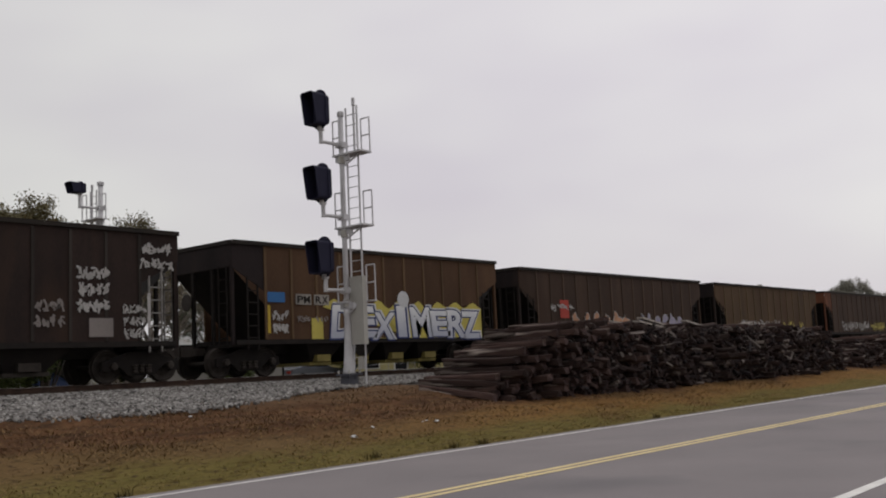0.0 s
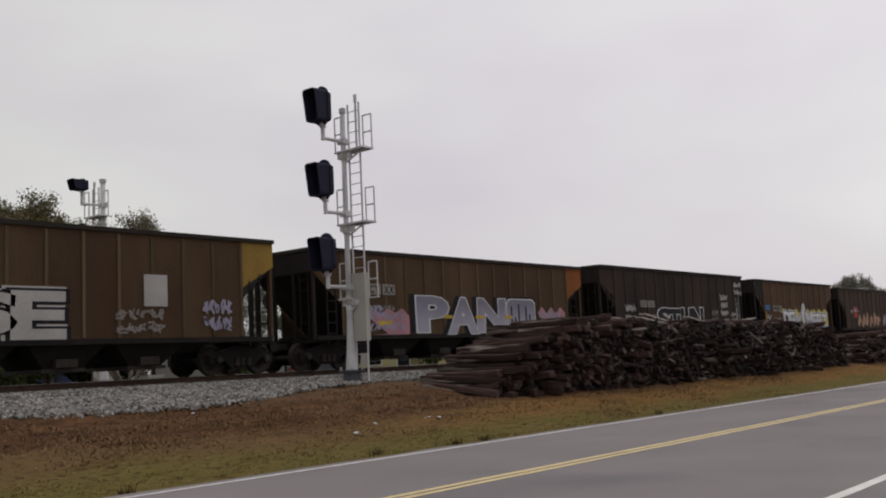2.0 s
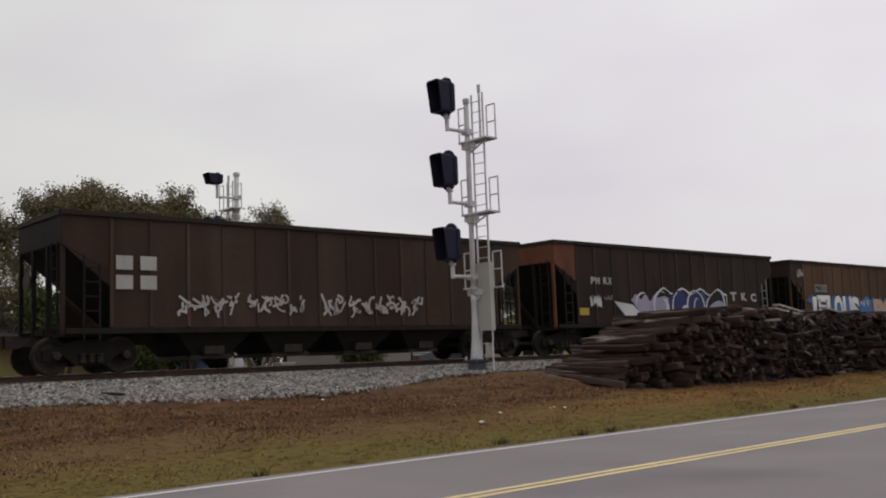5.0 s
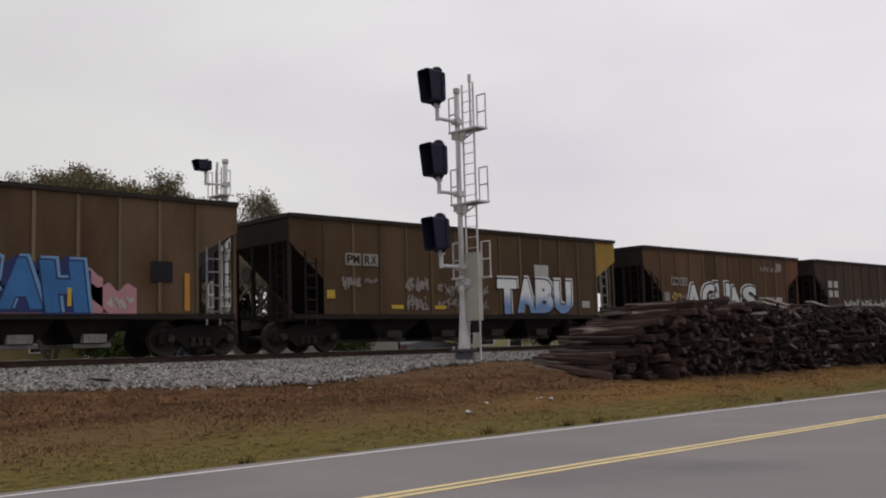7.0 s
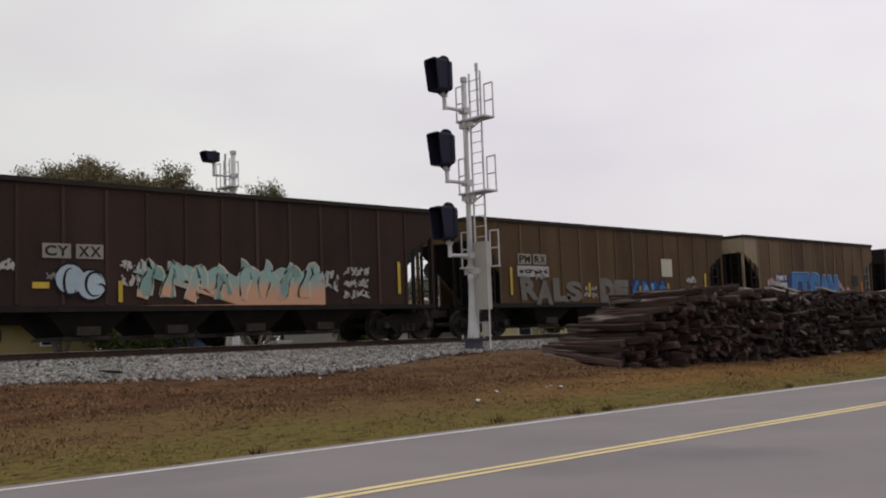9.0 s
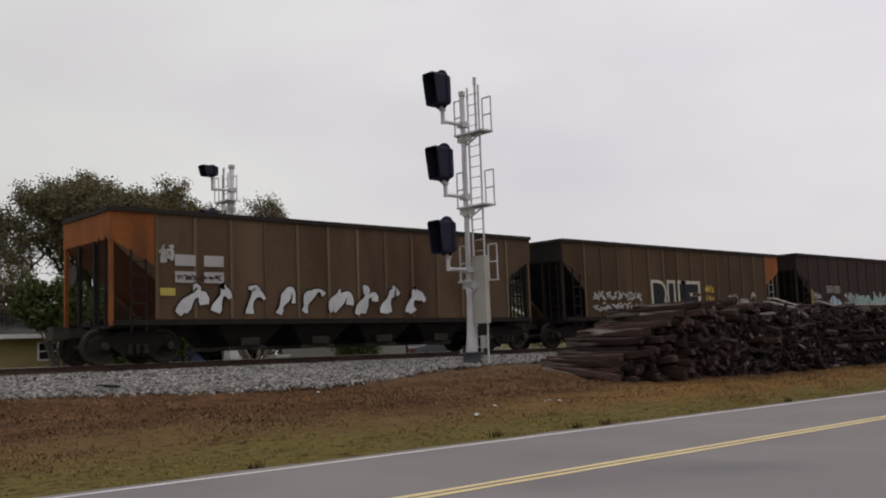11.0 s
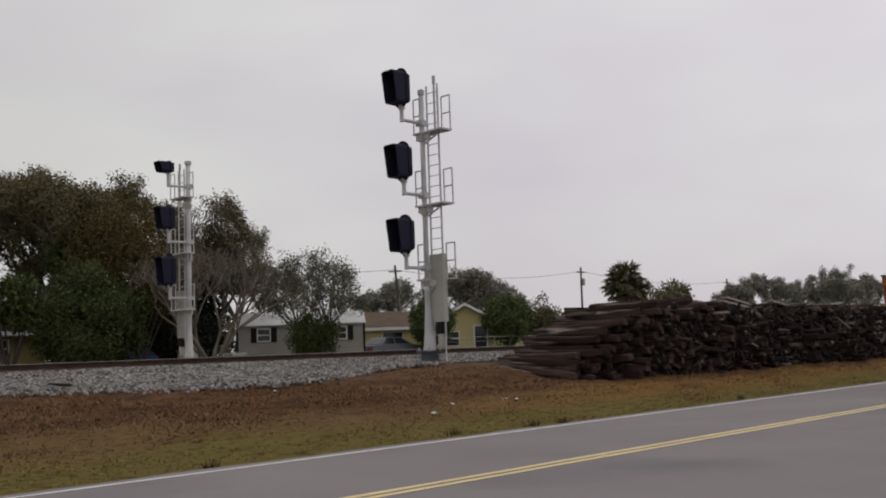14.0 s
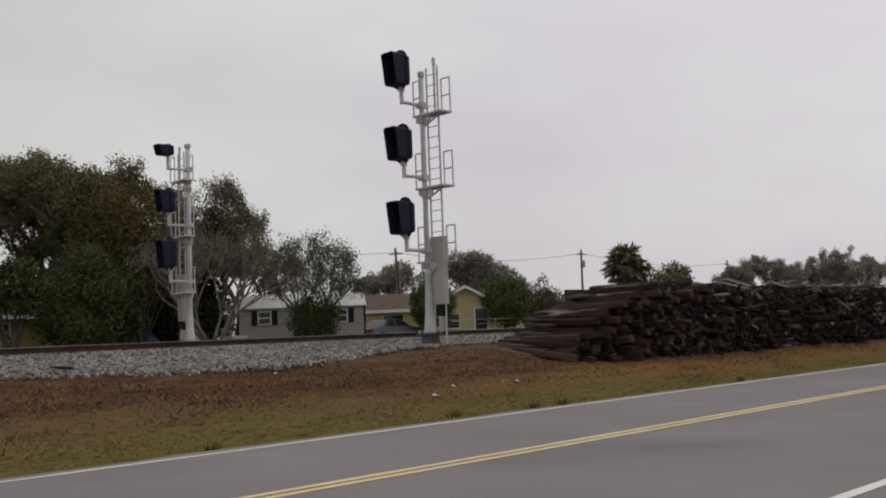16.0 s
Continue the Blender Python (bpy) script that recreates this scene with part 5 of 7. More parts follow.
def art_n(root, h, rng):
    s = Art()
    letter_row(s, "DE", 6.7 - h, 8.5 - h, 1.14, 2.07, 0, None, bold=0.09, wild=0.6, rng=rng)
    cloud(s, 8.6 - h, 11.2 - h, 1.12, 2.1, 1, rng, 0.0, 4)
    swoops(s, 8.7 - h, 11.1 - h, 1.14, 2.1, (1, 2, 2, 3), rng, 4)
    letter_row(s, "RALS", 2.2 - h, 5.65 - h, 1.16, 1.98, 0, None, bold=0.05, wild=1.0, rng=rng)
    paint_part(root, s, ("ghost", "navy", "blue", "sky"), "grey letters and a blue piece")
    s = Art()
    plate(s, 10.81 - h, 11.57 - h, 2.2, 2.94, 0)
    plate(s, 2.1 - h, 3.77 - h, 2.08, 2.47, 1)
    bars(s, 2.2 - h, 3.7 - h, 2.14, 2.42, 2, rng, 6)
    bars(s, 5.74 - h, 6.5 - h, 1.3, 1.85, 1, rng, 4, 2)
    bars(s, 12.6 - h, 13.3 - h, 1.5, 2.3, 1, rng, 4, 2)
    for x, z1 in ((1.7, 2.4), (6.0, 1.9), (9.2, 1.8), (11.15, 1.92), (13.95, 2.38)):
        plate(s, x - h, x + 0.11 - h, 1.42, z1, 3, 0.02)
    plate(s, 12.0 - h, 12.4 - h, 1.35, 1.65, 1)
    paint_part(root, s, ("cream", "chalk", "ink", "ochre"), "pale panel, number board and yellow bars", "tags")


def art_y(root, h, rng):
    s = Art()
    cloud(s, 5.2 - h, 11.2 - h, 1.12, 2.2, 0, rng, 0.0, 6)
    swoops(s, 5.3 - h, 11.0 - h, 1.14, 2.35, (1, 0, 3, 0), rng, 8)
    paint_part(root, s, ("tealpeach", "cream", "peach", "teal"), "teal letters fading to peach with white edges")
    s = Art()
    for k, (dx, dz) in enumerate(((0.1, 0.08), (0.62, -0.06))):
        s.piece("patch").lathe([(0.42, -0.004 - 0.002 * k), (0.42, -0.006 - 0.002 * k)], 14, 1, axis="y", at=(3.5 + dx - h, FACE, 1.7 + dz))
        s.piece("patch").lathe([(0.36, -0.02 - 0.002 * k), (0.36, -0.022 - 0.002 * k)], 14, 0, axis="y", at=(3.5 + dx - h, FACE, 1.7 + dz))
    for cx, cz, rx, rz, a0, a1 in ((3.6, 1.7, 0.16, 0.34, 80, 330), (4.2, 1.66, 0.22, 0.3, 30, 300), (4.35, 1.5, 0.14, 0.16, -90, 120)):
        curl(s, cx - h, cz, rx, rz, a0, a1, 0.07, 4, 0.03)
    bars(s, 11.9 - h, 12.85 - h, 1.28, 2.32, 2, rng, 4, 3)
    bars(s, 10.95 - h, 11.7 - h, 1.5, 2.26, 2, rng, 4, 1)
    bars(s, 4.9 - h, 5.6 - h, 1.6, 2.35, 2, rng, 4, 2)
    bars(s, 1.5 - h, 2.3 - h, 1.9, 2.4, 2, rng, 4, 1)
    for x, z0, z1 in ((1.28, 1.5, 2.45), (4.82, 1.21, 1.75), (14.0, 1.45, 2.45)):
        plate(s, x - h, x + 0.11 - h, z0, z1, 3, 0.02)
    plate(s, 2.7 - h, 3.1 - h, 1.55, 1.7, 3, 0.001)
    paint_part(root, s, ("sky2", "ink", "chalk", "ochre", "ink"), "pale round letters, faint tags and yellow bars", "tags")


def art_u(root, h, rng):
    s = Art()
    letter_row(s, "RUE", 5.6 - h, 8.9 - h, 1.14, 2.5, 1, 0, bold=0.06, rim=0.08, wild=0.6, rng=rng)
    paint_part(root, s, ("cream", "ink"), "black letters with a cream outline")
    s = Art()
    bars(s, 9.42 - h, 10.1 - h, 1.27, 2.57, 1, rng, 4, 3)
    bars(s, 11.3 - h, 12.1 - h, 1.42, 2.2, 0, rng, 4, 2)
    bars(s, 12.3 - h, 13.0 - h, 1.3, 2.0, 0, rng, 4, 2)
    bars(s, 13.2 - h, 13.6 - h, 1.9, 2.3, 0, rng, 3)
    bars(s, 1.6 - h, 4.8 - h, 1.3, 2.2, 0, rng, 8, 2)
    paint_part(root, s, ("chalk", "ochre"), "chalky tags", "tags")


def art_last(root, h, rng):
    s = Art()
    for x in (1.75, 2.6):
        plate(s, x - h, x + 0.6 - h, 2.55, 2.85, 1)
        plate(s, x - h, x + 0.6 - h, 2.1, 2.4, 1)
    bars(s, 1.8 - h, 3.1 - h, 2.15, 2.36, 2, rng, 6)
    swoops(s, 1.7 - h, 10.6 - h, 1.14, 2.15, (2, 0, 0), rng, 9)
    plate(s, 1.32 - h, 1.75 - h, 1.75, 1.95, 3)
    bars(s, 1.3 - h, 1.7 - h, 2.6, 3.2, 1, rng, 3)
    paint_part(root, s, ("white", "chalk", "darkink", "lemon"), "white block letters and number plates")


def art_far(root, h, rng):
    s = Art()
    bars(s, 3.0 - h, 9.0 - h, 1.2, 2.1, 0, rng, 12)
    bars(s, 9.5 - h, 13.0 - h, 1.2, 2.0, 1, rng, 7)
    paint_part(root, s, ("chalk", "lemon"), "pale tags along the lower side", "tags")


def art_c(root, h, rng):
    s = Art()
    swoops(s, 3.6 - h, 9.0 - h, 1.14, 2.2, (1, 0, 0), rng, 6)
    swoops(s, 9.6 - h, 14.5 - h, 1.14, 2.2, (1, 2, 2), rng, 6)
    plate(s, 2.9 - h, 3.6 - h, 1.9, 2.7, 3)
    bars(s, 2.2 - h, 4.0 - h, 2.2, 2.6, 1, rng, 4)
    paint_part(root, s, ("peach", "chalk", "lilac", "red"), "peach and lilac letters beside a red patch")


spray("orangebar", (0.45, 0.2, 0.04))
spray("ghost", (0.15, 0.135, 0.125))
spray("rustred", (0.2, 0.045, 0.04))
spray("cream", (0.5, 0.46, 0.38))
spray("sky2", (0.4, 0.48, 0.56))
spray("darkink", (0.05, 0.03, 0.028))

hopper_car(69.3, 85.0, "darkbrown", "dark brown hopper car with a rust-red end", ("redbrown", None), None, art_far, end_paint="redbrown", top=3.92)
hopper_car(51.6, 67.5, "olive", "olive-brown hopper car with yellow-white tags", (None, None), None, art_far, top=3.92)
hopper_car(32.93, 49.74, "darkbrown", "dark brown hopper car with a red patch", (None, None), None, art_c, top=3.93)
hopper_car(18.21, 31.34, "brown", "brown hopper car with silver lettering on yellow", ("jet", None), (("PM", "RX"), "box", 2.5, 3.85, 2.28, 2.52), art_dex, 4, "jet", top=4.07, gate="dullyellow")
hopper_car(0.51, 16.29, "black", "soot-dark hopper car with white outline letters", (None, None), (("CY", "XX"), "box", 3.64, 4.97, 2.35, 2.58), art_stun, 4, None, True, top=4.15)
hopper_car(-17.24, -1.14, "olive", "olive-brown hopper car with tall silver letters", (None, "orange"), (("CY", "XX"), "box", 2.5, 3.75, 2.57, 2.84), art_pans, top=3.95)
hopper_car(-34.8, -18.94, "olive", "olive-brown hopper car with jagged white letters", (None, "yellow"), (("PM", "RX"), "box", 2.55, 3.8, 2.68, 2.92), art_anse, top=4.03)
hopper_car(-52.61, -36.53, "brown", "red-brown hopper car with fat grey letters", ("maroon", "yellow"), (("PM", "RX"), "box", 2.3, 3.5, 2.68, 2.95), art_jelous, 4, None, True, top=4.08)
hopper_car(-70.0, -54.44, "black", "near-black hopper car with a swirling blue piece", ("redbrown", None), (("PM", "RX"), "white", 2.03, 3.33, 2.64, 2.92), art_dark, 4, "redbrown", True, top=4.15)
hopper_car(-88.1, -71.85, "darkbrown", "dark brown hopper car with pale tags", (None, None), None, art_f, top=3.95)
hopper_car(-103.06, -89.92, "brown", "brown hopper car with swollen white letters", (None, "redbrown"), (("PM", "RX"), "box", 1.95, 3.05, 2.45, 2.7), art_g, 4, top=3.92)
hopper_car(-120.49, -105.01, "olive", "dusty brown hopper car with white-blue letters", (None, "yellow"), (("PM", "RX"), "box", 2.06, 3.24, 2.68, 2.95), art_tabu, 4, None, True, top=4.0)
hopper_car(-135.61, -122.23, "tan", "tan-brown hopper car with blue block letters", ("cream", None), None, art_tsah, 4, "cream", True, top=4.15)
hopper_car(-153.0, -137.38, "olive", "brown hopper car with grey and blue letters", ("ochre", None), (("PM", "RX"), "box", 2.2, 3.6, 2.58, 2.85), art_n, 4, "ochre", False, top=4.03)
hopper_car(-170.44, -154.8, "maroon", "dark maroon hopper car with teal and peach letters", (None, None), (("CY", "XX"), "box", 2.98, 4.39, 2.34, 2.6), art_y, 4, None, False, top=4.13)
hopper_car(-188.2, -172.3, "olive", "olive-brown hopper car with an orange end", (None, "orange"), None, art_u, 4, None, True, top=3.97)
hopper_car(-205.69, -190.0, "tan", "last hopper car, tan-brown with an orange end", ("orange", None), None, art_last, 4, "orange", top=3.93)


# ---- across the tracks: houses, yard things ----
M["siding"] = mat("grey_vinyl_siding", (0.39, 0.375, 0.36), (0.33, 0.315, 0.3), 0.7, scale=0.8, fine=15, bump=0.05, space="World")
M["white_trim"] = mat("white_trim_paint", (0.72, 0.72, 0.72), (0.6, 0.6, 0.6), 0.6, scale=1, fine=10, bump=0.03, space="World")
M["tin_roof"] = mat("pale_tin_roof", (0.5, 0.5, 0.5), (0.38, 0.38, 0.38), 0.5, metal=0.2, scale=0.8, fine=10, bump=0.05, space="World", third=(0.3, 0.27, 0.24), third_amount=0.3)
M["shingle"] = mat("brown_shingles", (0.125, 0.088, 0.062), (0.085, 0.062, 0.048), 0.9, scale=1.0, fine=9, bump=0.4, space="World")
M["grey_shingle"] = mat("grey_shingles", (0.13, 0.125, 0.12), (0.085, 0.08, 0.08), 0.9, scale=1.0, fine=9, bump=0.4, space="World")
M["yellow_wall"] = mat("pale_yellow_stucco", (0.56, 0.5, 0.26), (0.48, 0.42, 0.22), 0.85, scale=0.8, fine=14, bump=0.1, space="World")
M["ochre_wall"] = mat("stained_ochre_block_wall", (0.32, 0.26, 0.125), (0.22, 0.175, 0.085), 0.9, scale=0.7, fine=10, bump=0.2, space="World")
M["glass"] = mat("window_glass", (0.02, 0.022, 0.025), (0.03, 0.03, 0.035), 0.08, scale=1, bump=0)
M["shutter"] = mat("dark_shutter", (0.025, 0.022, 0.022), (0.018, 0.016, 0.016), 0.7)
M["tarp"] = mat("blue_tarp", (0.05, 0.075, 0.16), (0.03, 0.045, 0.1), 0.6, scale=2, fine=8)
M["car_silver"] = mat("silver_car_paint", (0.15, 0.16, 0.19), (0.12, 0.13, 0.155), 0.3, metal=0.5, scale=1, fine=30, bump=0)
M["tyre"] = mat("black_rubber", (0.016, 0.016, 0.017), (0.011, 0.011, 0.012), 0.9)
M["pole_wood"] = mat("weathered_pole", (0.12, 0.1, 0.09), (0.07, 0.06, 0.055), 0.9, scale=2, fine=14, streak=6)
M["bark"] = mat("grey_bark", (0.14, 0.12, 0.105), (0.07, 0.06, 0.055), 0.95, scale=3, fine=16, bump=0.6, streak=3)
M["pale_bark"] = mat("pale_smooth_bark", (0.2, 0.17, 0.15), (0.11, 0.092, 0.08), 0.9, scale=3, fine=16, bump=0.3, streak=3)
LEAF = {
    "oak": island_mat("oak_leaves", ((0.05, 0.05, 0.026), (0.085, 0.078, 0.04), (0.13, 0.11, 0.06), (0.06, 0.066, 0.03))),
    "brown": island_mat("brown_leaves", ((0.06, 0.045, 0.016), (0.11, 0.078, 0.028), (0.078, 0.072, 0.026))),
    "green": island_mat("dark_green_leaves", ((0.032, 0.043, 0.015), (0.06, 0.078, 0.025), (0.088, 0.106, 0.037))),
    # near-black leaf tones: the shade under the oaks is put into the colour
    "black": island_mat("shade_black_leaves", ((0.010, 0.014, 0.009), (0.02, 0.026, 0.014), (0.03, 0.032, 0.018))),
    "pale": island_mat("grey_green_leaves", ((0.06, 0.075, 0.05), (0.1, 0.115, 0.08), (0.15, 0.15, 0.11))),
    "palm": island_mat("palm_fronds", ((0.08, 0.084, 0.046), (0.13, 0.128, 0.075), (0.19, 0.17, 0.11))),
    # paler and greyer than near foliage: distance haze is put into the colour
    "far": island_mat("hazed_far_leaves", ((0.15, 0.15, 0.12), (0.23, 0.22, 0.185), (0.33, 0.31, 0.28))),
    "clipped": island_mat("clipped_hedge_leaves", ((0.045, 0.062, 0.022), (0.075, 0.1, 0.036), (0.11, 0.135, 0.05))),
    "twig": island_mat("thin_winter_leaves", ((0.075, 0.064, 0.028), (0.12, 0.1, 0.048), (0.185, 0.155, 0.09), (0.09, 0.085, 0.034))),
}


def window_parts(root, x0, x1, z0, z1, y, shutters=False):
    fr = Shape()
    t = 0.07
    for lo, hi in (((x0 - t, y - 0.05, z0 - t), (x1 + t, y + 0.02, z0)), ((x0 - t, y - 0.05, z1), (x1 + t, y + 0.02, z1 + t)), ((x0 - t, y - 0.05, z0), (x0, y + 0.02, z1)), ((x1, y - 0.05, z0), (x1 + t, y + 0.02, z1)),
                   ((x0, y - 0.04, (z0 + z1) / 2 - 0.03), (x1, y + 0.01, (z0 + z1) / 2 + 0.03))):
        fr.box(lo, hi)
    w = part("window", fr, M["white_trim"], root, "white window frame")
    part("pane", Shape().box((x0, y - 0.015, z0), (x1, y + 0.0, z1)), M["glass"], w, "dark window pane")
    if shutters:
        for a in (x0 - 0.42, x1 + 0.09):
            sh = part("shutter", Shape().box((a, y - 0.04, z0 - 0.1), (a + 0.33, y - 0.005, z1 + 0.1)), M["shutter"], root, "dark louvred shutter")
            for k in range(9):
                zz = z0 - 0.04 + (z1 - z0 + 0.1) * k / 9
                part("slat", Shape().box((a + 0.03, y - 0.055, zz), (a + 0.3, y - 0.041, zz + 0.05)), M["shutter"], sh)


def mobile_home():
    """A small grey trailer home with a pale low-pitched roof, turned towards the road."""
    x0, x1, y0, y1, zb, ze, zr = 0.0, 7.37, 0.0, 3.6, 0.0, 2.25, 3.0
    root = thing("mobile_home", pose(31.54, 48.67, 0.9, 0, 0, -36.6), "grey-sided mobile home with a pale tin roof", "mobile home")
    part("front_wall", Shape().box((x0, y0, zb), (x1, y0 + 0.12, ze)), M["siding"], root)
    part("back_wall", Shape().box((x0, y1 - 0.12, zb), (x1, y1, ze)), M["siding"], root)
    lap = Shape().prism([(0, 0), (-0.02, 0.01), (-0.004, 0.2), (0, 0.2)], x0, x1, axis="x").mesh("siding_board", [M["siding"]])
    for k in range(10):
        part("siding_board", lap, None, root, at=pose(0, y0 - 0.001, 0.2 + 0.2 * k))
    for x in (x0, x1 - 0.12):
        part("end_wall", Shape().prism([(y0 + 0.12, zb), (y1 - 0.12, zb), (y1 - 0.12, ze), ((y0 + y1) / 2, zr - 0.08), (y0 + 0.12, ze)], x, x + 0.12, axis="x"), M["siding"], root)
    ym = (y0 + y1) / 2
    for a, b in ((y0 - 0.15, ym), (y1 + 0.15, ym)):
        r = Shape().prism([(a, ze - 0.06), (b, zr), (b, zr + 0.06), (a, ze)], x0 - 0.1, x1 + 0.1, axis="x")
        rf = part("roof_slope", r, M["tin_roof"], root)
        if a < b:
            for k in range(12):
                xx = x0 + 0.3 + 0.6 * k
                part("roof_seam", Shape().prism([(a, ze), (b, zr + 0.06), (b, zr + 0.09), (a, ze + 0.03)], xx, xx + 0.03, axis="x"), M["tin_roof"], rf)
    part("corner_trim", Shape().box((x0 - 0.05, y0 - 0.05, zb), (x0 + 0.06, y0, ze)), M["shutter"], root, "dark corner trim")
    part("corner_trim", Shape().box((x1 - 0.06, y0 - 0.05, zb), (x1 + 0.05, y0, ze)), M["shutter"], root, "dark corner trim")
    window_parts(root, 1.2, 1.85, 1.35, 2.0, y0 - 0.02, True)
    window_parts(root, 5.65, 6.3, 1.35, 2.0, y0 - 0.02, True)


def gable_house(x0, x1, y0, y1, zb, ze, zr, wall, roof, label, along="x", at=None):
    root = thing("house", at or pose(0, 0, 0), label, "house")
    t, o = 0.16, 0.45
    if along == "x":
        part("front_wall", Shape().box((x0, y0, zb), (x1, y0 + t, ze)), wall, root)
        part("back_wall", Shape().box((x0, y1 - t, zb), (x1, y1, ze)), wall, root)
        ym = (y0 + y1) / 2
        for x in (x0, x1 - t):
            part("side_wall", Shape().prism([(y0 + t, zb), (y1 - t, zb), (y1 - t, ze), (ym, zr - 0.1), (y0 + t, ze)], x, x + t, axis="x"), wall, root)
        for a, b in ((y0 - o, ym), (y1 + o, ym)):
            part("roof", Shape().prism([(a, ze - 0.12), (b, zr), (b, zr + 0.12), (a, ze)], x0 - o, x1 + o, axis="x"), roof, root)
        part("fascia", Shape().box((x0 - o, y0 - o - 0.03, ze - 0.2), (x1 + o, y0 - o, ze + 0.01)), M["white_trim"], root, "white fascia board")
    else:
        xm = (x0 + x1) / 2
        for y in (y0, y1 - t):
            part("gable_wall", Shape().prism([(x0, zb), (x1, zb), (x1, ze), (xm, zr - 0.1), (x0, ze)], y, y + t), wall, root)
        for x in (x0, x1 - t):
            part("side_wall", Shape().box((x, y0 + t, zb), (x + t, y1 - t, ze)), wall, root)
        for a, b in ((x0 - o, xm), (x1 + o, xm)):
            part("roof", Shape().prism([(a, ze - 0.32), (b, zr), (b, zr + 0.12), (a, ze - 0.2)], y0 - o, y1 + o), roof, root)
            part("bargeboard", Shape().prism([(a, ze - 0.36), (b, zr - 0.1), (b, zr + 0.1), (a, ze - 0.2)], y0 - o - 0.03, y0 - o), M["white_trim"], root, "white bargeboard")
    return root


def make_houses():
    mobile_home()
    h = gable_house(0.0, 11.5, 0.0, 7.0, 0.9, 3.05, 4.2, M["yellow_wall"], M["shingle"], "pale yellow bungalow with a brown shingle roof", at=pose(45.3, 53.5, 0, 0, 0, -38))
    window_parts(h, 1.3, 2.7, 1.7, 2.7, -0.02)
    window_parts(h, 6.6, 8.0, 1.7, 2.7, -0.02)
    part("door", Shape().box((4.3, -0.06, 0.92), (5.2, -0.01, 2.8)), M["shutter"], h, "dark front door")
    g = gable_house(0.0, 3.9, 0.0, 6.0, 0.9, 3.35, 4.35, M["yellow_wall"], M["grey_shingle"], "yellow gable-fronted wing with white bargeboards", "y", at=pose(46.2, 47.1, 0, 0, 0, -40))
    part("door", Shape().box((2.62, -0.06, 0.92), (3.4, -0.01, 2.85)), M["glass"], g, "dark screen door")
    part("door_frame", Shape().box((2.52, -0.07, 0.92), (2.62, -0.015, 2.93)).box((3.4, -0.07, 0.92), (3.5, -0.015, 2.93)).box((2.62, -0.07, 2.85), (3.4, -0.015, 2.93)), M["white_trim"], g)
    window_parts(g, 0.7, 1.5, 1.6, 2.5, -0.02)
    w = gable_house(0.0, 4.5, 0.0, 6.0, 0.9, 2.75, 3.6, M["yellow_wall"], M["grey_shingle"], "low yellow garage wing with a grey roof", at=pose(56.3, 49.5, 0, 0, 0, -42))
    part("garage_door", Shape().box((0.6, -0.06, 0.92), (3.4, -0.01, 2.5)), M["white_trim"], w, "white garage door")
    lh = gable_house(8.0, 20.9, 50.0, 57.0, 0.9, 3.05, 4.5, M["ochre_wall"], M["grey_shingle"], "stained ochre house behind the bushes")
    window_parts(lh, 18.1, 19.0, 1.8, 2.6, 49.98)
    window_parts(lh, 12.5, 13.6, 1.8, 2.6, 49.98)
    s = thing("shed", pose(0, 0, 0), "white garden shed with a flat roof", "shed")
    part("wall", Shape().box((28.6, 55.0, 0.9), (32.0, 57.5, 3.0)), M["siding"], s)
    part("roof", Shape().box((28.4, 54.8, 3.0), (32.2, 57.7, 3.12)), M["tin_roof"], s)
    part("door", Shape().box((29.4, 54.95, 0.92), (30.3, 54.99, 2.8)), M["siding"], s)


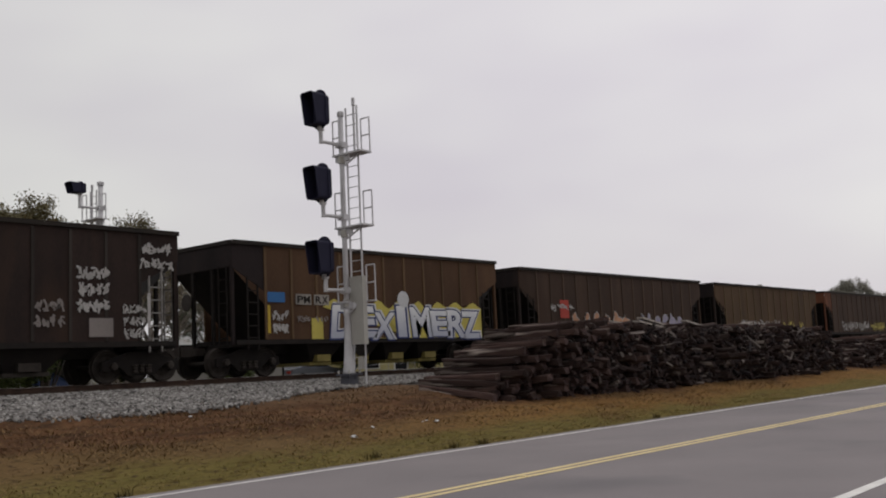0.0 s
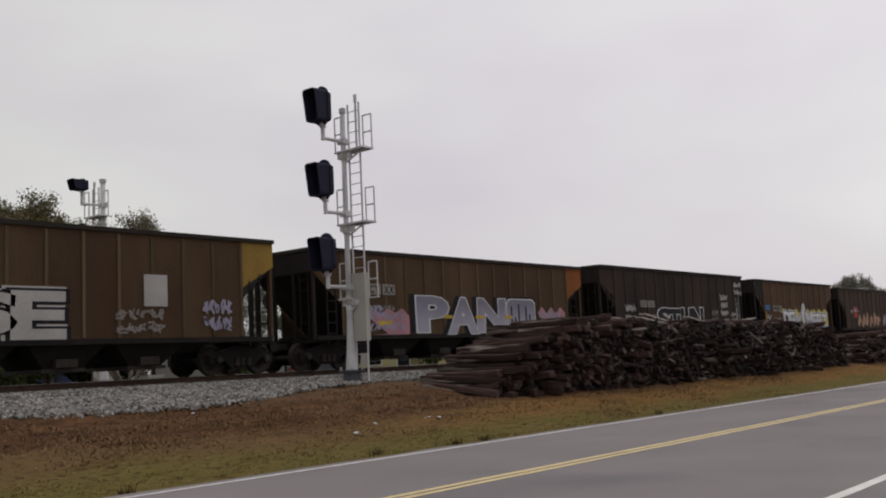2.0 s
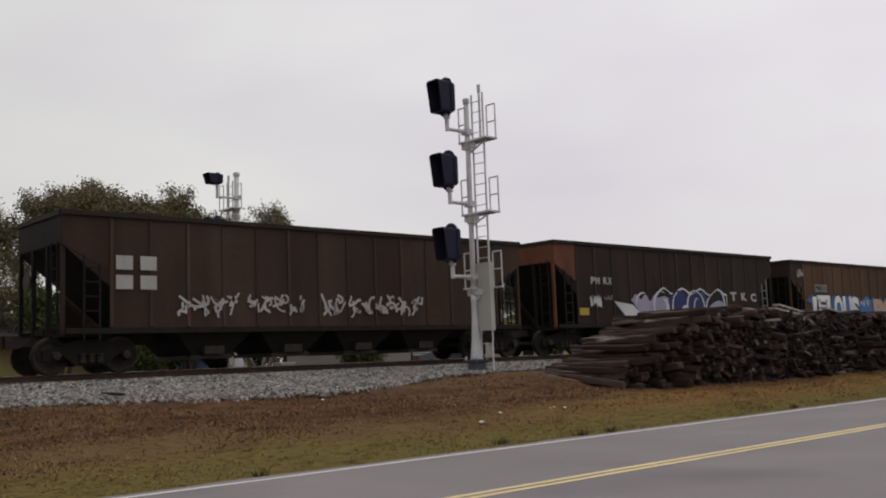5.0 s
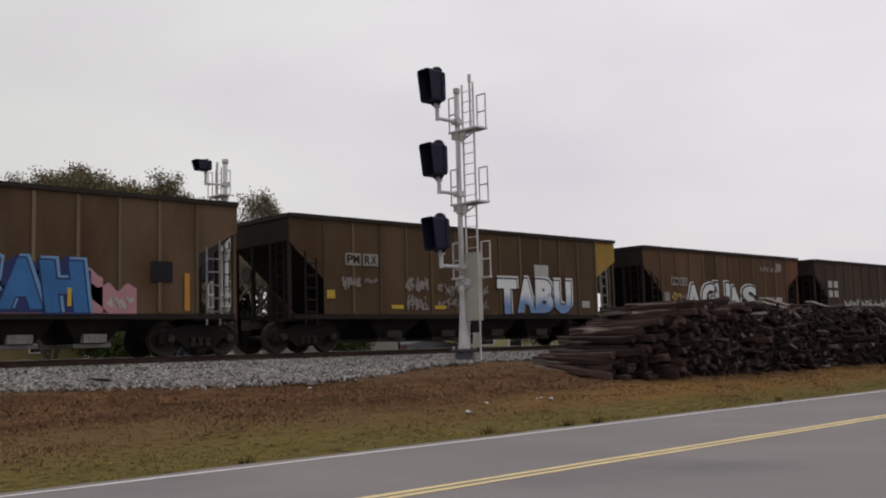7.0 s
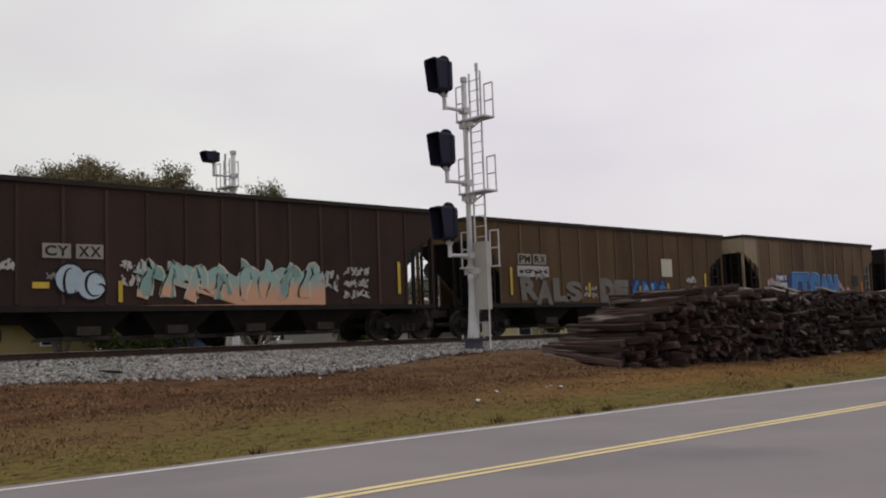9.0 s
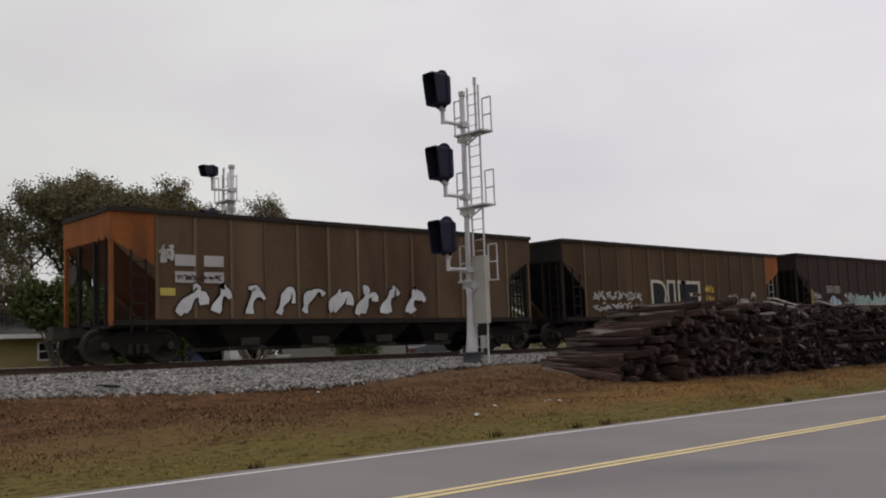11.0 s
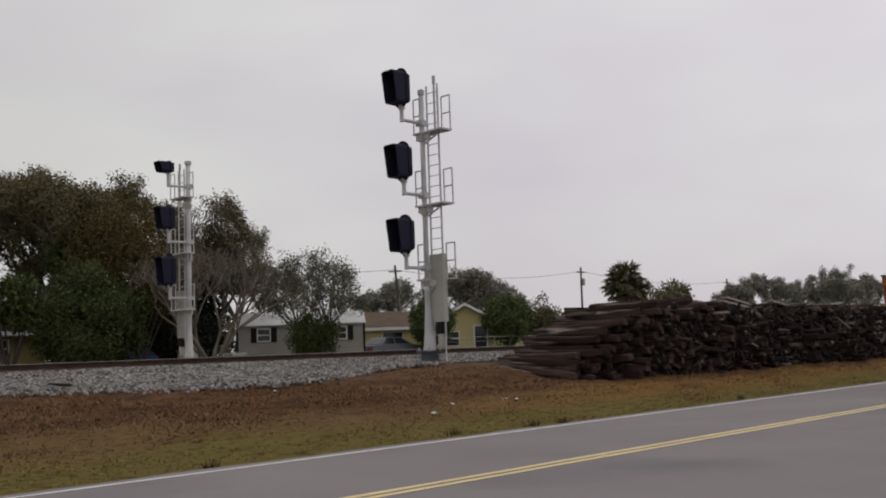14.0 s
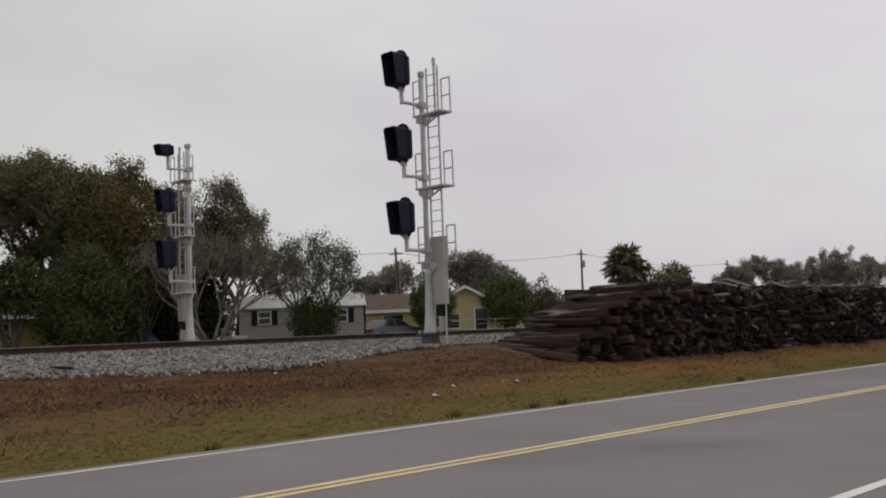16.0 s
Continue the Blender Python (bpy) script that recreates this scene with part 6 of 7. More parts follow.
def make_sedan():
    root = thing("sedan", pose(41.6, 46.6, 0.86, 0, 0, 0), "silver four-door sedan parked in the yard", "car")
    b = Shape()
    prof = [(-2.2, 0.3), (2.2, 0.3), (2.25, 0.62), (2.05, 0.82), (1.1, 0.93), (-1.5, 0.95), (-2.15, 0.88), (-2.28, 0.55)]
    b.prism(prof, -0.86, 0.86)
    body = part("body", b, M["car_silver"], root)
    cab = Shape()
    cab.add([(-1.65, -0.8, 0.93), (1.15, -0.8, 0.93), (1.15, 0.8, 0.93), (-1.65, 0.8, 0.93), (-0.95, -0.62, 1.4), (0.3, -0.62, 1.4), (0.3, 0.62, 1.4), (-0.95, 0.62, 1.4)],
            [(3, 2, 1, 0), (4, 5, 6, 7), (0, 1, 5, 4), (1, 2, 6, 5), (2, 3, 7, 6), (3, 0, 4, 7)])
    part("roof", cab, M["car_silver"], root)
    for a0, a1, b0, b1 in ((-1.35, -0.35, -0.9, -0.35), (-0.28, 0.85, -0.28, 0.25)):
        part("side_window", Shape().add([(a0, -0.795, 0.98), (a1, -0.795, 0.98), (b1, -0.645, 1.36), (b0, -0.645, 1.36)], [(0, 1, 2, 3)]), M["glass"], root, "dark side window")
    part("windscreen", Shape().add([(1.13, -0.7, 0.96), (1.13, 0.7, 0.96), (0.34, 0.56, 1.38), (0.34, -0.56, 1.38)], [(0, 1, 2, 3)]), M["glass"], root)
    part("rear_window", Shape().add([(-1.63, -0.7, 0.97), (-1.63, 0.7, 0.97), (-1.0, 0.56, 1.38), (-1.0, -0.56, 1.38)], [(3, 2, 1, 0)]), M["glass"], root)
    tyre = Shape().lathe([(0.2, -0.1), (0.3, -0.11), (0.32, -0.06), (0.32, 0.06), (0.3, 0.11), (0.2, 0.1)], 16, axis="y").mesh("tyre", [M["tyre"]])
    rim = Shape().lathe([(0.2, -0.112), (0.18, -0.12), (0.05, -0.115)], 12, axis="y").mesh("rim", [M["car_silver"]])
    for x in (-1.35, 1.35):
        for y in (-0.8, 0.8):
            w = part("wheel", tyre, None, root, at=pose(x, y, 0.32))
            part("rim", rim, None, w, at=pose(0, 0, 0, 0, 0, 0 if y < 0 else 180))
    for y in (-0.6, 0.6):
        part("headlight", Shape().box((2.2, y - 0.15, 0.6), (2.27, y + 0.15, 0.72)), M["white_trim"], root)
        part("tail_light", Shape().box((-2.3, y - 0.15, 0.62), (-2.2, y + 0.15, 0.78)), SPRAY["red"], root)


def make_yard():
    # wire fence along the far side of the track
    root = thing("wire_fence", pose(0, 0, 0), "thin chain-link fence along the yards", "fence")
    post = Shape().tube((0, 0, 0), (0, 0, 1.25), 0.025, n=6).mesh("fence_post", [M["galv_sheet"]])
    for i in range(8):
        part("fence_post", post, None, root, at=pose(42.5 + 2.5 * i, 43.0, 0.88))
    part("top_rail", Shape().tube((42.5, 43.0, 2.08), (60.0, 43.0, 2.08), 0.016, n=6), M["galv_sheet"], root)
    for z in (1.1, 1.45, 1.8):
        part("wire", Shape().tube((42.5, 43.0, z), (60.0, 43.0, z), 0.005, n=4), M["galv"], root)
    # a load under a tarp, and clutter under the trees
    s = Shape()
    for j in range(7):
        for i in range(11):
            u, v = i / 10, j / 6
            z = 0.9 + 1.25 * (math.sin(math.pi * u) ** 0.5) * (math.sin(math.pi * v) ** 0.5) + 0.1 * noise.noise((u * 5, v * 5, 0))
            s.v.append((24.9 + 2.4 * u, 49.2 + 1.6 * v, z if 0 < i < 10 and 0 < j < 6 else 0.88))
    s.f = [(j * 11 + i, j * 11 + i + 1, (j + 1) * 11 + i + 1, (j + 1) * 11 + i) for j in range(6) for i in range(10)]
    s.m = [0] * len(s.f)
    tagged(part("covered_load", s, M["tarp"]), "load covered by a slack dark blue tarp", "tarp")
    for x, y, w, hgt, mk, lab in ((22.6, 47.0, 1.5, 0.9, "white_trim", "white plastic storage bin in the yard"), (28.9, 49.5, 1.2, 1.0, "cream2", "pale garden cabinet under the trees"), (30.0, 46.5, 0.9, 0.7, "white_trim", "white plastic storage bin in the yard")):
        mt = M.get(mk) or SPRAY["cream"]
        b = Shape().box((-w / 2, -0.4, 0), (w / 2, 0.4, hgt), taper=0.05).box((-w / 2 - 0.03, -0.43, hgt - 0.12), (w / 2 + 0.03, 0.43, hgt))
        ob = part("storage_bin", b, mt)
        ob.location = (x, y, ground_z(y))
        tagged(ob, lab, "storage bin")
    # utility poles and wires
    tops = []
    for x, y, h, lean in ((68.6, 75.0, 9.4, -4.5), (99.6, 75.0, 10.2, 0.5), (142.0, 78.0, 10.0, 0.0)):
        p = thing("utility_pole", pose(x, y, 0.8, 0, lean, 0), "weathered wooden utility pole with a crossarm", "utility pole", "utility poles")
        part("pole", Shape().tube((0, 0, 0), (0, 0, h), 0.17, 0.11, 8), M["pole_wood"], p)
        part("crossarm", Shape().box((-0.9, -0.06, h - 0.7), (0.9, 0.06, h - 0.56)), M["pole_wood"], p)
        part("transformer", Shape().lathe([(0.22, h - 2.3), (0.25, h - 2.2), (0.25, h - 1.5), (0.2, h - 1.4)], 12, at=(0.38, 0, 0)), M["siding"], p, "grey transformer can")
        tops.append(Vector((x + math.sin(radians(lean)) * h, y, 0.8 + h - 0.5)))
    for a, b in ((tops[0], tops[1]), (tops[1], tops[2]), (tops[0], Vector((20, 82, 9.5)))):
        pts = [a.lerp(b, k / 8) - Vector((0, 0, 0.9 * 4 * (k / 8) * (1 - k / 8))) for k in range(9)]
        side = (b - a).cross(Vector((0, 0, 1))).normalized() * 0.02
        w = Shape()
        w.v = [tuple(p + o) for p in pts for o in (side, Vector((0, 0, 0.02)), -side, Vector((0, 0, -0.02)))]
        w.f = [(4 * k + q, 4 * k + (q + 1) % 4, 4 * k + 4 + (q + 1) % 4, 4 * k + 4 + q) for k in range(8) for q in range(4)]
        w.m = [0] * len(w.f)
        tagged(part("overhead_wire", w, M["tyre"]), "thin dark overhead wire between poles", "wire")


# ---- trees ----
def leaf_mesh(name, centres, radius, count, size, material, rng, flat=1.0, aspect=1.6):
    """Many small leaves spread about the given centres."""
    c = np.array(centres)
    pick = rng.integers(0, len(c), count)
    d = rng.normal(0, 1, (count, 3)) * np.array((1, 1, 0.75))
    d *= (radius * rng.random((count, 1)) ** 0.5) / (np.linalg.norm(d, axis=1)[:, None] + 1e-6)
    p = c[pick] + d
    u = rng.normal(0, 1, (count, 3))
    u /= np.linalg.norm(u, axis=1)[:, None]
    w = np.cross(u, rng.normal(0, 1, (count, 3)))
    w /= np.linalg.norm(w, axis=1)[:, None] + 1e-9
    s = size * rng.uniform(0.6, 1.3, (count, 1))
    vs = np.stack((p - u * s * aspect / 2, p + w * s / 2, p + u * s * aspect / 2, p - w * s / 2), 1).reshape(-1, 3)
    me = bpy.data.meshes.new(name)
    me.from_pydata(vs.tolist(), [], [(4 * i, 4 * i + 1, 4 * i + 2, 4 * i + 3) for i in range(count)])
    me.materials.append(material)
    return me


def tree(x, y, height, spread, label, leaf="oak", leaves=6000, size=0.2, trunks=1, r0=0.28, seed=1, clump=0.9, bark="bark", depth=4, fork=0.3, z=None, name="tree", flat_top=0.0):
    """A tapered trunk that forks into limbs and twigs, with leaf clumps round the twig ends."""
    r = random.Random(seed)
    rng = np.random.default_rng(seed)
    z = ground_z(y) if z is None else z
    leaves, size, clump = int(leaves * 2.2), size * 0.66, clump * 0.72
    root = thing(name, pose(x, y, z - 0.05), label, "tree")
    trunk, limbs, tips = Shape(), Shape(), []

    def grow(p, d, ln, rad, lev):
        sh = trunk if lev == 0 else limbs
        q = p
        n = 3
        for k in range(n):
            d = (d + Vector((r.gauss(0, 0.13), r.gauss(0, 0.13), 0.05 * (1 - flat_top) + r.gauss(0, 0.05)))).normalized()
            nq = q + d * ln / n
            lim = math.hypot(nq.x, nq.y)
            if lim > spread:
                nq.x, nq.y = nq.x * spread / lim, nq.y * spread / lim
            dome = 1.13 * height * (1 - 0.42 * (min(lim, spread) / spread) ** 2) * (0.86 + 0.14 * noise.noise((nq.x * 0.5 + seed, nq.y * 0.5, 0.0)))
            if nq.z > dome:
                nq.z = dome - r.random() * 0.8
            sh.tube(q, nq, rad * (1 - 0.25 * k / n), rad * (1 - 0.25 * (k + 1) / n), n=6 if lev < 2 else 4, caps=False)
            q = nq
            if lev >= max(1, depth - 3):
                tips.append(tuple(q))
        if lev < depth:
            for j in range(r.randint(2, 3) + (1 if lev == 0 else 0)):
                a = r.uniform(0, 6.28)
                out = Vector((math.cos(a), math.sin(a), 0))
                nd = (d * (1.0 - fork) + out * (fork + 0.35) * r.uniform(0.6, 1.3) + Vector((0, 0, 0.16))).normalized()
                grow(q, nd, ln * r.uniform(0.66, 0.9), rad * 0.58, lev + 1)

    for k in range(trunks):
        a = 6.28 * k / trunks + r.random()
        tilt = 0.0 if trunks == 1 else 0.36
        grow(Vector((math.cos(a) * 0.25 * (trunks > 1), math.sin(a) * 0.25 * (trunks > 1), 0)), Vector((math.cos(a) * tilt, math.sin(a) * tilt, 1)).normalized(), height * (0.29 if trunks == 1 else 0.33), r0, 0)
    part("trunk", trunk, M[bark], root, smooth=True)
    part("crown_wood", limbs, M[bark], root)["kind"] = "stuff"
    if leaves:
        part("crown", leaf_mesh("crown", tips, clump, leaves, size, LEAF[leaf], rng), None, root)
    return root


def bush(x, y, z0, z1, rx, ry, label, leaf="green", leaves=5000, size=0.16, seed=1, lumps=26, name="bush", tight=False):
    """A dense shrub: stems inside, leaves on an uneven lumpy outline."""
    r = random.Random(seed)
    rng = np.random.default_rng(seed)
    root = thing(name, pose(x, y, ground_z(y) - 0.05), label, "shrub")
    zz = ground_z(y) - 0.05
    hc, hh = (z0 + z1) / 2 - zz, (z1 - z0) / 2
    cs = []
    for _ in range(lumps):
        v = Vector((r.gauss(0, 1), r.gauss(0, 1), r.gauss(0, 1))).normalized() * (r.uniform(0.5, 0.86) if not tight else r.uniform(0.7, 0.8))
        cs.append((v.x * rx, v.y * ry, hc + v.z * hh))
    st = Shape()
    for c in cs[:12]:
        st.tube((r.uniform(-0.2, 0.2), r.uniform(-0.2, 0.2), 0), c, 0.06, 0.02, n=5, caps=False)
    part("stem_cluster", st, M["bark"], root)["kind"] = "stuff"
    part("foliage", leaf_mesh("foliage", cs, min(rx, hh) * (0.42 if not tight else 0.3), leaves, size, LEAF[leaf], rng), None, root)
    return root


def palm(x, y, top, seed=3):
    """A cabbage palm: every frond a stalk with a fan of narrow blades."""
    r = random.Random(seed)
    root = thing("palm_tree", pose(x, y, ground_z(y) - 0.05), "cabbage palm with a round shaggy head of fronds", "palm tree")
    z = top - 2.5 - ground_z(y)
    part("trunk", Shape().lathe([(0.3, 0), (0.24, 1.0), (0.24, z)], 10), M["bark"], root)
    for k in range(210):
        a, e = r.uniform(0, 6.28), math.asin(r.uniform(-0.95, 1.0))
        d = Vector((math.cos(a) * math.cos(e), math.sin(a) * math.cos(e), math.sin(e)))
        u = d.cross(Vector((0.1, 0.2, 1))).normalized()
        s = Shape()
        base, hub = Vector((0, 0, z)), Vector((0, 0, z)) + d * r.uniform(0.5, 1.75)
        s.tube(base, hub, 0.03, 0.02, n=3, caps=False)
        for j in range(17):
            b = (j - 8) * 0.16
            v = (d * math.cos(b) + u * math.sin(b) + Vector((r.gauss(0, 0.08), r.gauss(0, 0.08), -0.3 + r.gauss(0, 0.12)))).normalized()
            w = v.cross(d + Vector((0.3, 0.1, 0.2))).normalized() * 0.07
            ln = r.uniform(0.55, 0.95)
            s.add([hub, hub + v * ln * 0.5 + w, hub + v * ln + Vector((0, 0, -0.1)), hub + v * ln * 0.5 - w], [(0, 1, 2, 3)])
        part("frond", s, LEAF["palm"], root)
    return root


def woods(x0, x1, y, z1, label, leaf="far", count=9000, seed=5, size=0.35, depth=6.0):
    """A far belt of trees with an uneven skyline."""
    rng = np.random.default_rng(seed)
    r = random.Random(seed)
    cs = []
    n = int((x1 - x0) / 0.9)
    for i in range(n):
        x = x0 + (x1 - x0) * i / n
        h = z1 * (0.72 + 0.28 * noise.noise((x * 0.13, seed, 0)) + 0.14 * noise.noise((x * 0.6, seed, 3)))
        edge = min(1.0, (x - x0 + 1.5) / 6, (x1 - x + 1.5) / 6)
        for _ in range(6):
            cs.append((x + r.uniform(-1, 1), y + r.uniform(0, depth), 0.9 + h * edge * r.uniform(0.15, 1.0)))
    ob = new("woods", leaf_mesh("woods", cs, 1.1, count, size, LEAF[leaf], rng))
    tagged(ob, label, "trees", kind="stuff")


def make_plants():
    tree(22.0, 54.0, 12.2, 5.8, "tall oak with thin winter leaves and pale twigs", "twig", 16000, 0.13, 1, 0.36, 4, 0.75, "pale_bark", 5, 0.3, flat_top=0.3)
    tree(27.2, 53.0, 11.4, 4.6, "oak with thin leaves and many fine twigs", "twig", 15000, 0.13, 1, 0.3, 7, 0.75, depth=5)
    tree(23.4, 57.5, 12.2, 5.0, "oak with thin leaves and many fine twigs", "twig", 13000, 0.14, 1, 0.3, 71, 0.8, depth=5)
    tree(25.8, 55.5, 11.0, 4.0, "oak with thin leaves and many fine twigs", "twig", 9000, 0.13, 1, 0.28, 84, 0.8, depth=5)
    tree(14.0, 56.0, 10.2, 5.4, "old oak with a thin winter crown", "twig", 6000, 0.14, 1, 0.4, 12, 0.8, "pale_bark", 5, flat_top=0.3)
    tree(17.2, 57.5, 10.8, 4.6, "oak with thin leaves and many fine twigs", "twig", 6500, 0.14, 1, 0.3, 81, 0.8, depth=5)
    tree(29.4, 55.5, 11.3, 3.6, "oak with thin leaves and many fine twigs", "twig", 10000, 0.14, 1, 0.28, 82, 0.8, depth=5)
    tree(31.4, 51.5, 10.5, 3.2, "slim half-bare tree with grey-green leaves", "twig", 9500, 0.12, 2, 0.17, 9, 0.6, depth=5)
    tree(36.6, 54.5, 9.9, 3.2, "half-bare tree behind the mobile home", "twig", 6500, 0.12, 2, 0.14, 19, 0.55, depth=5)
    tree(34.6, 53.5, 9.4, 3.0, "half-bare tree behind the mobile home", "pale", 5500, 0.12, 2, 0.14, 29, 0.6, depth=5)
    tree(25.7, 42.0, 6.6, 5.2, "bare many-stemmed crape myrtle", "twig", 900, 0.09, 7, 0.1, 15, 0.5, "pale_bark", 4, 0.24)
    tree(32.2, 42.2, 6.4, 3.0, "small tree with sparse grey-green leaves", "pale", 6500, 0.1, 6, 0.07, 21, 0.55, "bark", 4, 0.3)
    tree(44.6, 60.0, 5.6, 2.6, "small bare shrubby tree beside the bungalow", "twig", 500, 0.09, 4, 0.09, 25, 0.5, "pale_bark", 4, 0.25)
    bush(25.2, 48.5, 3.6, 9.8, 4.4, 3.0, "tall brownish-green evergreen in winter colour", "brown", 22000, 0.09, 31, 70, "evergreen_tree")
    bush(22.6, 51.0, 5.6, 8.4, 1.3, 1.2, "small dark evergreen among the bare oaks", "green", 4500, 0.1, 61, 24, "evergreen_tree")
    bush(16.0, 51.0, 3.6, 7.0, 3.0, 2.0, "brownish evergreen among the bare oaks", "twig", 7000, 0.1, 62, 34, "evergreen_tree")
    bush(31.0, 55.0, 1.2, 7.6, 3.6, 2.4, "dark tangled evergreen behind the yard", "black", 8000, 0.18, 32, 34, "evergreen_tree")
    bush(20.3, 44.6, 0.9, 6.0, 2.2, 2.2, "wide dark green shrub by the track", "green", 34000, 0.085, 33, 70)
    bush(17.5, 46.0, 2.7, 5.8, 2.1, 1.8, "dark green shrub by the track", "green", 10000, 0.13, 34, 34)
    bush(22.8, 46.5, 0.9, 5.4, 2.2, 1.8, "dark green shrub by the track", "green", 8000, 0.13, 35, 28)
    # undergrowth added to carry the dark below the crowns in its leaf colour
    bush(27.0, 51.0, 0.9, 5.0, 3.2, 1.6, "near-black undergrowth with the shade beneath the oaks in its colour", "black", 10000, 0.16, 36, 34)
    bush(29.6, 51.0, 0.9, 4.4, 2.4, 1.4, "near-black undergrowth with the shade beneath the oaks in its colour", "black", 9000, 0.14, 47, 34)
    bush(22.6, 52.0, 0.9, 4.6, 2.8, 1.4, "near-black undergrowth with the shade beneath the oaks in its colour", "black", 9000, 0.14, 48, 34)
    bush(31.6, 41.6, 0.9, 3.7, 1.9, 1.3, "loose dark green shrub below a small tree", "green", 11000, 0.075, 37, 60)
    bush(43.8, 45.0, 1.5, 4.8, 1.55, 1.55, "clipped round dark green shrub", "clipped", 14000, 0.09, 38, 120, tight=True)
    bush(49.85, 44.0, 1.3, 5.05, 1.85, 1.85, "clipped round dark green shrub", "clipped", 17000, 0.09, 39, 130, tight=True)
    bush(57.0, 47.0, 0.9, 4.5, 2.6, 1.8, "loose green shrub beside the garage", "oak", 11000, 0.1, 40, 40)
    bush(62.5, 47.5, 0.9, 4.2, 3.0, 1.8, "loose olive shrub beyond the garage", "oak", 11000, 0.1, 46, 40)
    palm(73.8, 50.5, 9.1)
    bush(81.5, 52.0, 0.9, 7.5, 5.0, 2.6, "dark green shrubs beyond the palm", "palm", 9000, 0.2, 41, 34)
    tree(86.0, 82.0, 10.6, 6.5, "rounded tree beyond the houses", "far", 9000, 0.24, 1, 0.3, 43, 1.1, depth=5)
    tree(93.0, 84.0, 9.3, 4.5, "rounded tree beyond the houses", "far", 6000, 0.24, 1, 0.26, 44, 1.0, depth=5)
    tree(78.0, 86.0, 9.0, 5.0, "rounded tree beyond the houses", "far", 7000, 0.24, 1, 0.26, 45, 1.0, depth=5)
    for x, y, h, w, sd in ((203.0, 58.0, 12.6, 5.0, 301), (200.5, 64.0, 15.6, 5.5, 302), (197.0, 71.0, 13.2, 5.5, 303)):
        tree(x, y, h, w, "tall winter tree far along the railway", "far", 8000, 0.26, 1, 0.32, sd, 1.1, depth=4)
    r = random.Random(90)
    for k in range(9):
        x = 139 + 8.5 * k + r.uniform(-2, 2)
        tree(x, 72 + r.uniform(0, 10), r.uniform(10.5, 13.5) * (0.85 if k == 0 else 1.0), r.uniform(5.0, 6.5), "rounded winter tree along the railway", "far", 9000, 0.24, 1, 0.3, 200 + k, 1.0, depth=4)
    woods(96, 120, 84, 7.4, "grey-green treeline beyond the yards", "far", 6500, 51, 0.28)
    woods(66, 100, 62, 4.6, "olive scrub beyond the yards", "oak", 8000, 52, 0.22)
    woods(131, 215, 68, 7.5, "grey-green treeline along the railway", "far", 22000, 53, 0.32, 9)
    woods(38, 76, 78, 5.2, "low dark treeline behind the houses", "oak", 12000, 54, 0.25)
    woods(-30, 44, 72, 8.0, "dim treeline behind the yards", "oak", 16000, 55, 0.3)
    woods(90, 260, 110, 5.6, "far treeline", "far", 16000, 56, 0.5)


make_houses()
make_sedan()
make_yard()
make_plants()


